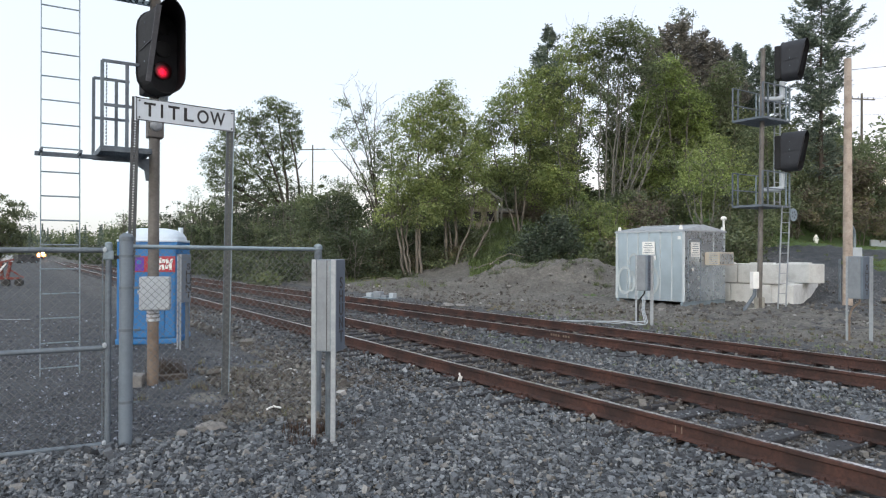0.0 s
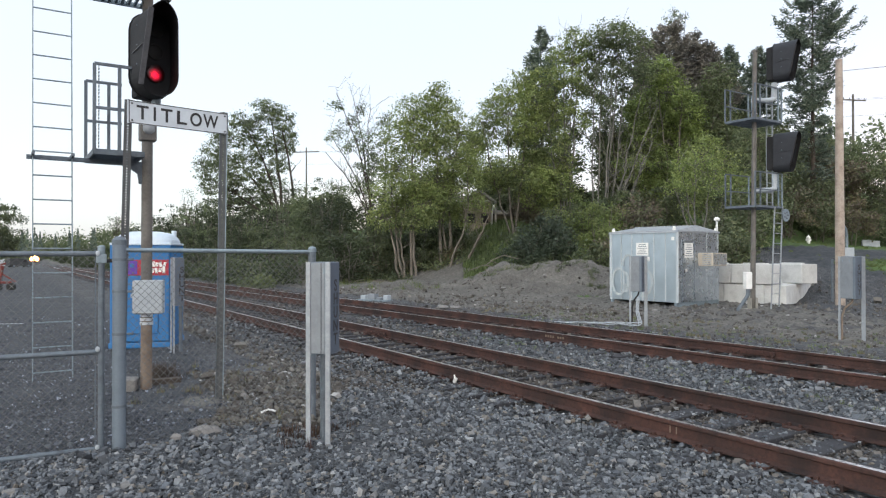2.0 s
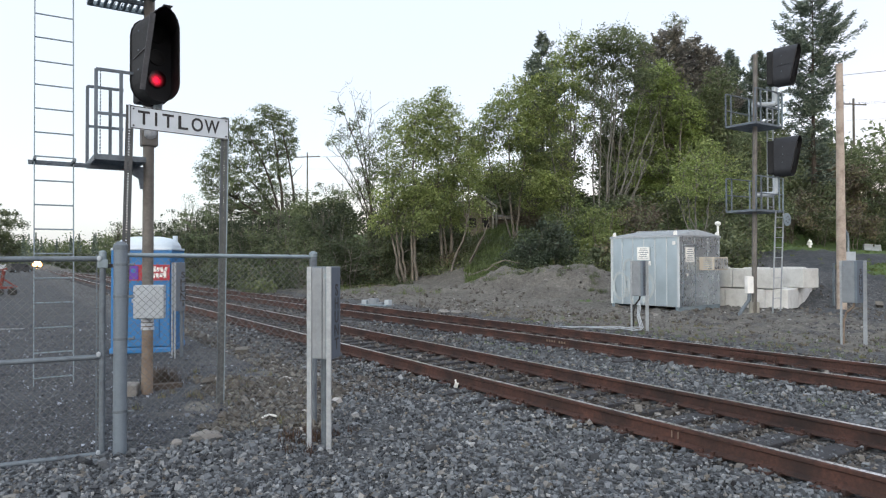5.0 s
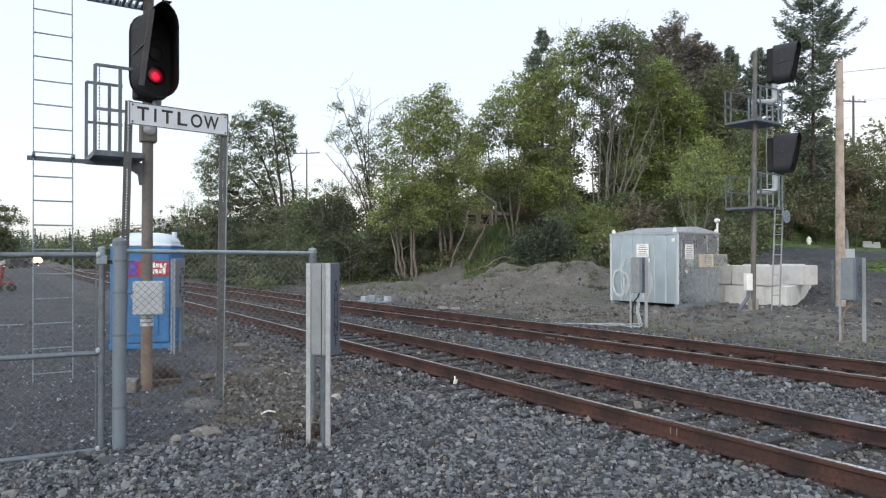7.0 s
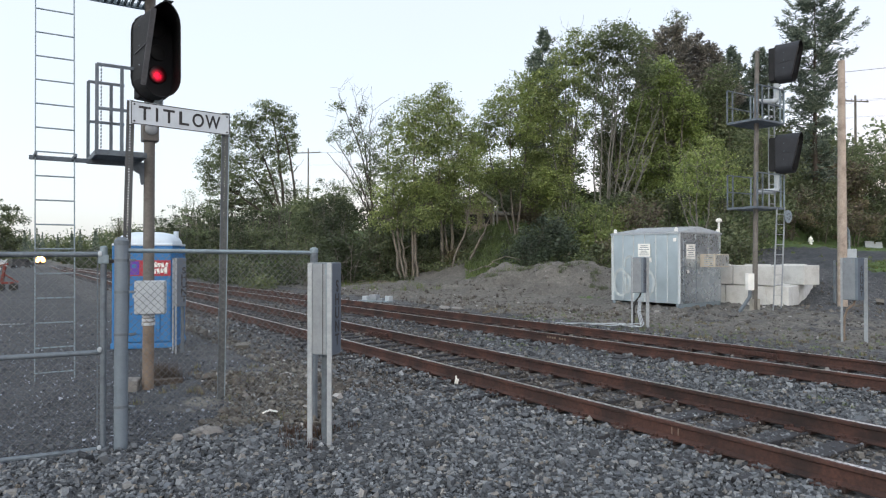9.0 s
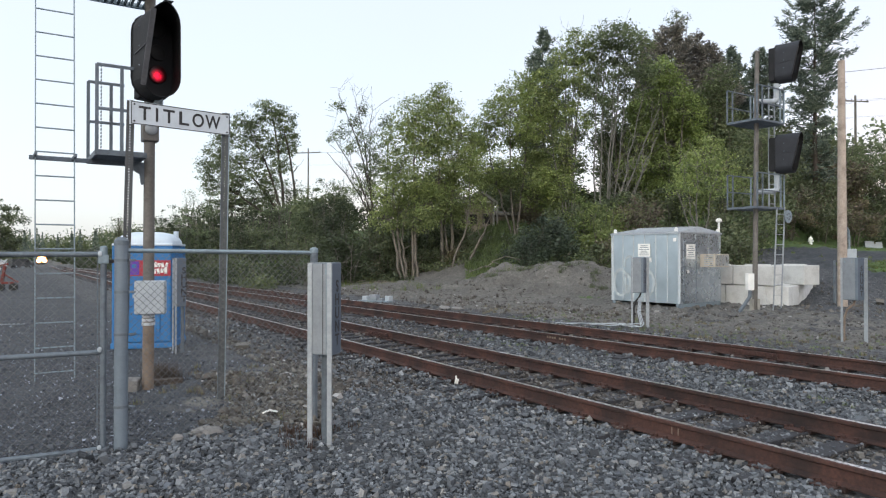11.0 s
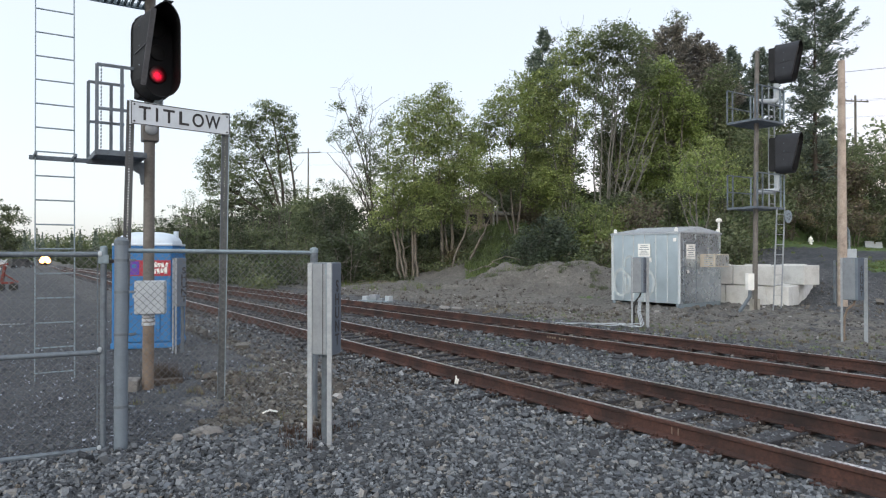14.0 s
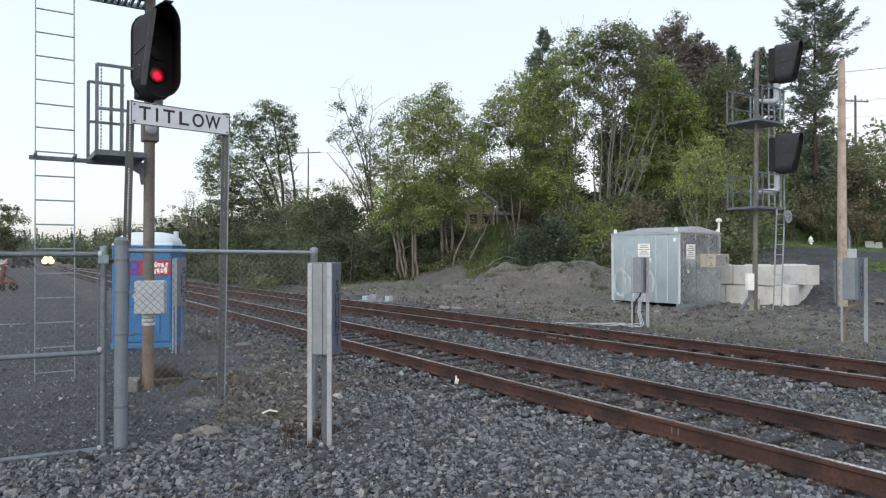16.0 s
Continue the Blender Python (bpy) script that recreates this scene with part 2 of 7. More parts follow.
M_SHEDEND = worn("dull_aluminium_wall", (0.46, 0.505, 0.56), (0.37, 0.41, 0.455), 0.27, 0.92, 6, 1.0, stain=(0.35, 0.75), relief=0.01, spread=0.05)
M_BEIGE = worn("beige_painted_metal", (0.52, 0.48, 0.41), (0.44, 0.40, 0.34), 0.5, 0.1, 40, 4, spread=0.06)
M_BOXPALE = worn("pale_grey_enamel", (0.375, 0.413, 0.45), (0.316, 0.351, 0.386), 0.5, 0.0, 40, 4, spread=0.06)
M_CHALK = worn("pale_spray_paint", (0.448, 0.497, 0.518), (0.398, 0.439, 0.458), 0.6, 0.1, 30, 4)
M_CONCRETE = worn("pale_cast_concrete", (0.582, 0.59, 0.583), (0.446, 0.45, 0.445), 0.9, 0, 30, 2.2, relief=0.3, spread=0.1)
M_ROCK = worn("grey_field_stone", (0.21, 0.203, 0.194), (0.154, 0.147, 0.144), 0.9, 0, 40, 6, relief=0.5, spread=0.2)
M_POLE = worn("bleached_pole_timber", (0.40, 0.335, 0.285), (0.225, 0.18, 0.15), 0.85, 0, 25, 2.5, relief=0.4, spread=0.2)
M_BARK = worn("grey_bark", (0.15, 0.135, 0.115), (0.085, 0.075, 0.062), 0.9, 0, 20, 3, relief=0.5, spread=0.25)
M_PALEBARK = worn("pale_alder_bark", (0.17, 0.152, 0.128), (0.085, 0.075, 0.062), 0.9, 0, 14, 2.5, relief=0.4, spread=0.25)
M_FANBARK = worn("pale_maple_bark", (0.17, 0.162, 0.144), (0.11, 0.104, 0.09), 0.9, 0, 14, 2.5, relief=0.5, spread=0.3)
M_DARKBARK = worn("dark_fir_bark", (0.07, 0.055, 0.045), (0.04, 0.032, 0.026), 0.9, 0, 20, 3, relief=0.5, spread=0.25)
M_EQUIPRED = worn("red_machine_paint", (0.13, 0.0173, 0.0126), (0.0864, 0.0142, 0.0108), 0.55, 0, 30, 4)
M_RUBBER = worn("black_rubber", (0.018, 0.018, 0.018), (0.03, 0.03, 0.03), 0.8, 0, 40, 4)
M_LEAF = leaf_material("spring_maple_leaf", [(0.1434, 0.1793, 0.0704), (0.2131, 0.2727, 0.1023), (0.2536, 0.3086, 0.1214), (0.367, 0.4081, 0.1705)])
M_LEAF_LIGHT = leaf_material("bright_young_leaf", [(0.1378, 0.1875, 0.0637), (0.2224, 0.2919, 0.0984), (0.3306, 0.3969, 0.147)])
M_LEAF_DULL = leaf_material("dull_olive_leaf", [(0.109, 0.1376, 0.0751), (0.1551, 0.1936, 0.1048), (0.2254, 0.2596, 0.1563)])
M_LEAF_DARK = leaf_material("dark_shrub_leaf", [(0.066, 0.0898, 0.0472), (0.0987, 0.1225, 0.0608), (0.146, 0.1644, 0.0843)], 0.2)
M_NEEDLE = leaf_material("fir_needles", [(0.0675, 0.0965, 0.0884), (0.133, 0.174, 0.151), (0.217, 0.255, 0.208)], 0.15)
M_NEEDLE_BROWN = leaf_material("brownish_fir_needles", [(0.112, 0.112, 0.121), (0.181, 0.173, 0.166), (0.264, 0.251, 0.226)], 0.12)
M_BRUSH = leaf_material("dry_brush", [(0.113, 0.0886, 0.0748), (0.165, 0.137, 0.103), (0.15, 0.165, 0.0748)], 0.2)
M_BANK = leaf_material("dull_bank_shrub_leaf", [(0.032, 0.0451, 0.0204), (0.0411, 0.0578, 0.0252), (0.0574, 0.0755, 0.0335)], 0.25)
M_LEAF_GRASS = leaf_material("grass_blades", [(0.05, 0.085, 0.015), (0.085, 0.13, 0.025), (0.16, 0.16, 0.06)], 0.3)
M_NEEDLE_DARK = leaf_material("dark_evergreen_leaf", [(0.0275, 0.0432, 0.0288), (0.05, 0.072, 0.048), (0.0813, 0.108, 0.0696)], 0.12)
M_BOARD = worn("greyed_trim_board", (0.30, 0.29, 0.26), (0.2, 0.19, 0.17), 0.8, 0, 20, 3, spread=0.1)
M_SLOPE = leaf_material("shaded_slope_grass", [(0.056, 0.0832, 0.032), (0.096, 0.136, 0.048), (0.152, 0.192, 0.08)], 0.25)
M_BRUSHWALL = worn("tan_house_siding", (0.312, 0.27, 0.208), (0.229, 0.198, 0.156), 0.8, 0, 20, 2, spread=0.1)
M_LAMP = emitter("headlamp_with_glare", (1.0, 0.42, 0.13), 900.0)
n_, l_ = M_LAMP.node_tree.nodes, M_LAMP.node_tree.links
gap = n_.new("ShaderNodeVectorMath")
gap.operation = "DISTANCE"
gap.inputs[1].default_value = (0.5, 0.0, 0.5)
l_.new(coords(n_, "Generated"), gap.inputs[0])
fall = n_.new("ShaderNodeMapRange")  # lamp glare put into the emission: hot middle, dull orange rim
fall.inputs["From Min"].default_value, fall.inputs["From Max"].default_value = 0.05, 0.5
fall.inputs["To Min"].default_value, fall.inputs["To Max"].default_value = 1.0, 0.25
l_.new(gap.outputs["Value"], fall.inputs["Value"])
steep = n_.new("ShaderNodeMath")
steep.operation = "POWER"
steep.inputs[1].default_value = 4.0
l_.new(fall.outputs["Result"], steep.inputs[0])
heat = n_.new("ShaderNodeMath")
heat.operation = "MULTIPLY"
heat.inputs[1].default_value = 180.0
l_.new(steep.outputs[0], heat.inputs[0])
l_.new(heat.outputs[0], n_["Principled BSDF"].inputs["Emission Strength"])
M_LAMP_SMALL = emitter("lit_marker_lamp", (1.0, 0.85, 0.6), 20.0)


# ---- shapes ----
def part(name, bm, mat, parent=None, label=""):
    """Links a bmesh as one mesh object, under parent if given."""
    me = bpy.data.meshes.new(name)
    bm.to_mesh(me)
    bm.free()
    me.materials.append(mat)
    ob = new(name, me)
    if parent:
        ob.parent = parent
    return tagged(ob, label)


def thing(name, label, category, place, turn=0.0, group="", kind=""):
    ob = new(name)
    ob.empty_display_size = 0.2
    ob.matrix_basis = pose(*place, 0, 0, turn)
    return tagged(ob, label, category, group, kind)


def array_mesh(name, verts, faces, mat, parent=None, smooth=False):
    me = bpy.data.meshes.new(name)
    verts, faces = np.asarray(verts, np.float32), np.asarray(faces, np.int32)
    k = faces.shape[1]
    me.vertices.add(len(verts))
    me.vertices.foreach_set("co", verts.ravel())
    me.loops.add(faces.size)
    me.loops.foreach_set("vertex_index", faces.ravel())
    me.polygons.add(len(faces))
    me.polygons.foreach_set("loop_start", np.arange(0, faces.size, k, dtype=np.int32))
    me.polygons.foreach_set("use_smooth", np.full(len(faces), smooth, bool))
    me.update(calc_edges=True)
    me.materials.append(mat)
    ob = new(name, me)
    if parent:
        ob.parent = parent
    return ob


def box(bm, c, size, turn=(0, 0, 0), bevel=0.0):
    """A box about c, with bevelled edges if asked."""
    made = bmesh.ops.create_cube(bm, size=1.0, matrix=pose(*c, *turn) @ Matrix.Diagonal((*size, 1)))
    if bevel:
        edges = list({e for v in made["verts"] for e in v.link_edges})
        bmesh.ops.bevel(bm, geom=edges, offset=bevel, segments=2, profile=0.6, affect="EDGES")
    return bm


def rod(bm, a, b, r, r2=None, n=10, caps=True):
    """A round bar from a to b."""
    a, b = Vector(a), Vector(b)
    d = b - a
    m = Matrix.Translation((a + b) / 2) @ d.to_track_quat("Z", "Y").to_matrix().to_4x4()
    bmesh.ops.create_cone(bm, cap_ends=caps, segments=n, radius1=r, radius2=r if r2 is None else r2, depth=d.length, matrix=m)
    return bm


def bar(bm, a, b, w, h):
    """A square bar from a to b."""
    a, b = Vector(a), Vector(b)
    d = b - a
    m = Matrix.Translation((a + b) / 2) @ d.to_track_quat("Y", "Z").to_matrix().to_4x4() @ Matrix.Diagonal((w, d.length, h, 1))
    bmesh.ops.create_cube(bm, size=1.0, matrix=m)
    return bm


def pipe(bm, points, r, n=8):
    for a, b in zip(points, points[1:]):
        rod(bm, a, b, r, n=n)
    for p in points[1:-1]:
        bmesh.ops.create_icosphere(bm, subdivisions=1, radius=r * 1.02, matrix=Matrix.Translation(p))
    return bm


def ball(bm, c, r, scale=(1, 1, 1)):
    bmesh.ops.create_icosphere(bm, subdivisions=2, radius=r, matrix=Matrix.Translation(c) @ Matrix.Diagonal((*scale, 1)))
    return bm


def slab(bm, outline, thick, m):
    """A flat plate with that outline (x, z), thick along y, at m."""
    rings = [[bm.verts.new(m @ Vector((x, y, z))) for x, z in outline] for y in (-thick / 2, thick / 2)]
    bm.faces.new(rings[0])
    bm.faces.new(rings[1][::-1])
    for i in range(len(outline)):
        j = (i + 1) % len(outline)
        bm.faces.new((rings[0][j], rings[0][i], rings[1][i], rings[1][j]))
    return bm


def letters(name, text, size, mat, parent, m, spacing=1.0, wide=0.0):
    """Raised lettering; it lies in the local x-z plane at m and faces -y. wide: the width it is drawn to."""
    cu = bpy.data.curves.new(name, "FONT")
    cu.body, cu.size, cu.extrude, cu.align_x, cu.align_y, cu.space_character = text, size, 0.001, "CENTER", "CENTER", spacing
    cu.offset = size * 0.018
    tmp = new("tmp", cu)
    me = bpy.data.meshes.new_from_object(tmp.evaluated_get(bpy.context.evaluated_depsgraph_get()))
    bpy.data.objects.remove(tmp)
    xs = [v.co.x for v in me.vertices]
    if wide:
        mid, k = (min(xs) + max(xs)) / 2, wide / (max(xs) - min(xs))
        for v in me.vertices:
            v.co.x = (v.co.x - mid) * k
    me.materials.clear()
    me.materials.append(mat)
    ob = new(name, me)
    ob.parent = parent
    ob.matrix_basis = m @ pose(0, 0, 0, 90)
    return ob


# ---- the lie of the land: s runs along the tracks to the distance, n across them ----
AX, AY = -0.545, 0.8385


def at(s, n):
    return AX * s + AY * n, AY * s - AX * n


def along(x, y):
    return AX * x + AY * y, AY * x - AX * y


def ease(a, b, v):
    t = np.clip((np.asarray(v, float) - a) / (b - a), 0, 1)
    return t * t * (3 - 2 * t)


def main_line(s):
    """Where the near track's centre lies across: straight here, with a slight shift far off."""
    return 6.39 + 6.1 * ease(75, 245, s)


def dip(s):
    return -1.9 * ease(80, 270, s)


def siding(s):
    return 10.72 - 0.0405 * (s - 5.0)


def height(x, y):
    x, y = np.asarray(x, float), np.asarray(y, float)
    s, n = along(x, y)
    z = dip(s)
    # bank behind the tracks, rising into the wooded hill
    toe = 21.0 - 7.5 * ease(40, 54, s) + 9.0 * ease(80, 200, s)
    z = z + (1.3 * ease(0, 6, n - toe) + 5.5 * ease(6, 46, n - toe)) * ease(24, 40, s)
    z = z + 7.0 * ease(33, 75, n) * (1 - ease(24, 40, s)) * (1 - ease(18, 26, x))
    # heap of graded dirt beside the shed
    for cx, cy, rx, ry, h in ((5.2, 33.8, 2.6, 2.2, 1.02), (2.9, 34.6, 1.15, 1.5, 0.85), (1.2, 35.6, 1.6, 1.2, 0.35), (8.0, 33.6, 3.0, 2.1, 0.92), (-1.6, 38.0, 3.4, 1.6, 0.35)):
        z = z + h * np.exp(-((x - cx) / rx) ** 2 - ((y - cy) / ry) ** 2)
    # grassy slope below the house
    z = z + 2.5 * ease(41, 54, y) * np.exp(-((x - 5.0) / 4.0) ** 2) * (1 - ease(60, 90, y))
    # rising ground towards the street
    z = z + 1.45 * ease(26, 44, y) * ease(12, 17, x)
    # gravel banked up against the end of the block wall
    z = z + 0.75 * ease(12.6, 15.2, x) * ease(24.4, 27.2, y)
    # the ballast lies a little below the tops of the ties
    for c in (6.39, siding(s)):
        z = z - 0.012 * ease(0.85, 0.6, np.abs(n - c)) * (1 - ease(60, 90, s))
    z = z - 0.036 * ease(4.0, 5.2, n) * (1 - ease(12, 13.5, n)) * (1 - ease(60, 90, s))
    z = z + 0.16 * np.sin(1.9 * x + 1.3 * y) * np.sin(2.3 * y - 1.1 * x + 0.7) * np.exp(-((x - 5) / 5) ** 2 - ((y - 33) / 2.5) ** 2)
    z = z + 0.10 * np.sin(4.3 * x - 2.1 * y) * np.sin(5.1 * y + 2.7 * x) * np.exp(-((x - 5) / 5) ** 2 - ((y - 33) / 2.5) ** 2)
    z = z + 0.02 * np.sin(x * 1.7 + 0.6) * np.sin(y * 1.3) * ease(0.5, 2.0, np.abs(n - 6.4)) * (1 - ease(30, 60, y))
    return z


def axis(lo, hi, fine_lo, fine_hi, step, growth):
    v = list(np.arange(fine_lo, fine_hi + step / 2, step))
    d = step
    while v[-1] < hi:
        d *= growth
        v.append(v[-1] + d)
    d = step
    while v[0] > lo:
        d *= growth
        v.insert(0, v[0] - d)
    return np.array(v)


gx = axis(-2600, 2600, -14, 20, 0.25, 1.13)
gy = axis(-2600, 3600, 3, 46, 0.25, 1.13)
GX, GY = np.meshgrid(gx, gy)
GZ = height(GX, GY)
rng = np.random.default_rng(3)
S0, N0 = along(GX, GY)
rough = (0.010 + 0.05 * ease(13, 20, N0) * (1 - ease(60, 120, GY)))
GZ = GZ + rng.normal(0, 1, GZ.shape) * rough * (np.abs(GX) < 60)
w, h = len(gx), len(gy)
idx = np.arange(w * h).reshape(h, w)
quads = np.stack([idx[:-1, :-1], idx[:-1, 1:], idx[1:, 1:], idx[1:, :-1]], -1).reshape(-1, 4)
ground = array_mesh("ground", np.stack([GX, GY, GZ], -1).reshape(-1, 3), quads, M_GROUND, smooth=True)
tagged(ground, "grey crushed-rock ballast, gravel lot, bare dirt and grass", "ground", kind="structure")
dirt = ease(12.4, 15.0, N0) * (1 - ease(11.5, 14, GX) * 0.85) * (1 - 0.50 * ease(4.5, 7.0, GX) * (1 - ease(28, 31, GY)))
dirt = np.maximum(dirt, 0.50 * ease(7.4, 8.4, GY) * (1 - ease(11.5, 13.5, GY)) * (GX < -1.2) * ease(-4.2, -3.0, GX) * (1 - ease(3.6, 4.6, N0)))
dirt = np.maximum(dirt, 0.60 * np.exp(-((GX + 1.9) / 0.9) ** 2 - ((GY - 8.0) / 1.0) ** 2))
# unseen pale ground to the right, added to brighten the shed end wall's reflection
dirt = np.maximum(dirt, ease(26, 30, GX) * (1 - ease(40, 44, GY)))
green = ease(25, 34, N0) * (1 - 0.9 * (np.exp(-((GX - 5) / 6.5) ** 2 - ((GY - 33) / 3.5) ** 2))) * np.where(GX > 12, ease(38, 42, GY), 1.0)
green = np.maximum(green, ease(13.5, 17, N0) * ease(46, 54, S0) * (1 - ease(90, 130, S0)))
green = green * (1 - 0.75 * ease(0, 3, GY - 39) * (1 - ease(52, 56, GY)) * (np.abs(GX + 1) < 9))
green = np.maximum(green, 0.95 * np.exp(-((GX - 22.5) / 2.6) ** 2 - ((GY - 32) / 3.0) ** 2))
green = np.maximum(green, 0.75 * np.exp(-((GX - 6.3) / 0.8) ** 2 - ((GY - 28.6) / 0.8) ** 2))
lot = ease(1.0, -0.5, N0 - 2.6 + 0.0 * GX) * (GX < -2.4) * ease(-0.3, 0.3, GY - 6.42 - 0.65 * (GX + 3.06))
lot = np.maximum(lot, ease(17, 20, GX) * ease(24, 27, GY) * (1 - ease(38, 41, GY)) * (1 - ease(26, 30, GX)))
lot = np.maximum(lot, 0.3 * ease(-0.5, 0.8, N0 - 12.6) * (1 - ease(15.0, 17.5, N0)) * (S0 < 24))
lot = np.maximum(lot, 0.36 * ease(4.5, 7.0, GX) * (1 - ease(28, 31, GY)) * ease(14, 15, N0))
cover = ground.data.color_attributes.new("cover", "FLOAT_COLOR", "POINT")
cover.data.foreach_set("color", np.stack([dirt, green, lot, np.ones_like(dirt)], -1).astype(np.float32).ravel())


# ---- tracks ----
RAIL = [(-0.070, 0.0), (-0.070, 0.012), (-0.012, 0.034), (-0.009, 0.125), (-0.036, 0.138), (-0.036, 0.168), (-0.028, 0.178),
        (0.028, 0.178), (0.036, 0.168), (0.036, 0.138), (0.009, 0.125), (0.012, 0.034), (0.070, 0.012), (0.070, 0.0)]
BED = 0.012


def rail(name, path, lo, hi, offset, parent):
    """A rail along the path; its head is worn bright."""
    stations = np.unique(np.concatenate([np.arange(lo, min(hi, 70), 2.0), np.arange(70, hi, 10.0), [hi]]))
    stations = stations[(stations >= lo) & (stations <= hi)]
    bm = bmesh.new()
    rings = []
    for s in stations:
        n = float(path(s))
        slope = (float(path(s + 0.5)) - float(path(s - 0.5)))
        k = 1 / math.hypot(1, slope)
        ring = []
        for u, v in RAIL:
            x, y = at(s - slope * k * (offset + u), n + k * (offset + u))
            ring.append(bm.verts.new((x, y, BED + v + float(dip(s)))))
        rings.append(ring)
    for r0, r1 in zip(rings, rings[1:]):
        for i in range(len(RAIL)):
            j = (i + 1) % len(RAIL)
            f = bm.faces.new((r0[i], r0[j], r1[j], r1[i]))
            f.material_index = 1 if i == 6 else 0
    bm.faces.new(rings[0])
    bm.faces.new(rings[-1][::-1])
    bmesh.ops.recalc_face_normals(bm, faces=bm.faces)
    ob = part(name, bm, M_RUST, parent)
    ob.data.materials.append(M_RAILTOP)
    return ob


def tie_data():
    bm = bmesh.new()
    box(bm, (0, 0, -0.085), (2.6, 0.23, 0.17), bevel=0.012)
    me = bpy.data.meshes.new("tie")
    bm.to_mesh(me)
    bm.free()
    me.materials.append(M_TIE)
    bm = bmesh.new()
    box(bm, (0, 0, 0.008), (0.36, 0.19, 0.016))
    for u in (-0.095, 0.095):
        for v in (-0.06, 0.06):
            box(bm, (u, v, 0.022), (0.035, 0.03, 0.05), (0, 0, 8))
    for v in (-0.125, 0.125):
        box(bm, (0.0, v, 0.0), (0.19, 0.035, 0.05))
    pl = bpy.data.meshes.new("tie_plate")
    bm.to_mesh(pl)
    bm.free()
    pl.materials.append(M_RUST)
    return me, pl


TIE, PLATE = tie_data()
TIES = {}


def track(name, label, path, lo, hi, tie_to):
    t = tagged(new(name), label, "railway track", kind="structure")
    rail("rail", path, lo, hi, -0.75, t)
    rail("rail", path, lo, hi, 0.75, t)
    r = random.Random(len(name))
    s = lo + 0.3
    TIES[name] = []
    turn = math.degrees(math.atan2(-AX, AY))
    while s < tie_to:
        x, y = at(s, float(path(s)))
        tie = new("tie", TIE)
        tie.parent = t
        TIES[name].append(s)
        tie.matrix_basis = pose(x, y, float(dip(s)) + 0.004 + r.uniform(-0.006, 0.004), 0, 0, turn + r.uniform(-1.0, 1.0))
        if s < 40:
            for u in (-0.75, 0.75):
                p = new("tie_plate", PLATE)
                p.parent = tie
                p.location = (u, r.uniform(-0.01, 0.01), 0.0)
        s += 0.56 + r.uniform(-0.03, 0.03)
    return t


track("track_main", "main line of rusty steel rails on dark timber ties", main_line, -12, 520, 80)
track("track_siding", "siding of rusty steel rails converging on the main line", siding, -12, 96, 60)
# joint bars bolted to the rails
for s, n in ((13.6, main_line(13.6) + 0.75), (7.2, siding(7.2) + 0.75)):
    bm = bmesh.new()
    box(bm, (0, 0, 0.09), (0.9, 0.022, 0.085), bevel=0.006)
    for k in range(6):
        rod(bm, (-0.37 + 0.148 * k, -0.035, 0.09), (-0.37 + 0.148 * k, -0.01, 0.09), 0.017, n=6)
    jb = part("joint_bar", bm, M_RUST)
    x, y = at(s, n - 0.05)
    jb.matrix_basis = pose(x, y, BED - 0.02, 0, 0, math.degrees(math.atan2(AY, AX)) + 180)
    tagged(jb, "rusty bolted joint bar on the rail web", "rail joint")


# ---- signals and masts beside the tracks ----
def oval(width, tall, n=10):
    r, pts = width / 2, []
    for k in range(n + 1):
        a = math.pi * k / n
        pts.append((r * math.cos(a), tall / 2 - r + r * math.sin(a)))
    for k in range(n + 1):
        a = math.pi + math.pi * k / n
        pts.append((r * math.cos(a), -tall / 2 + r + r * math.sin(a)))
    return pts


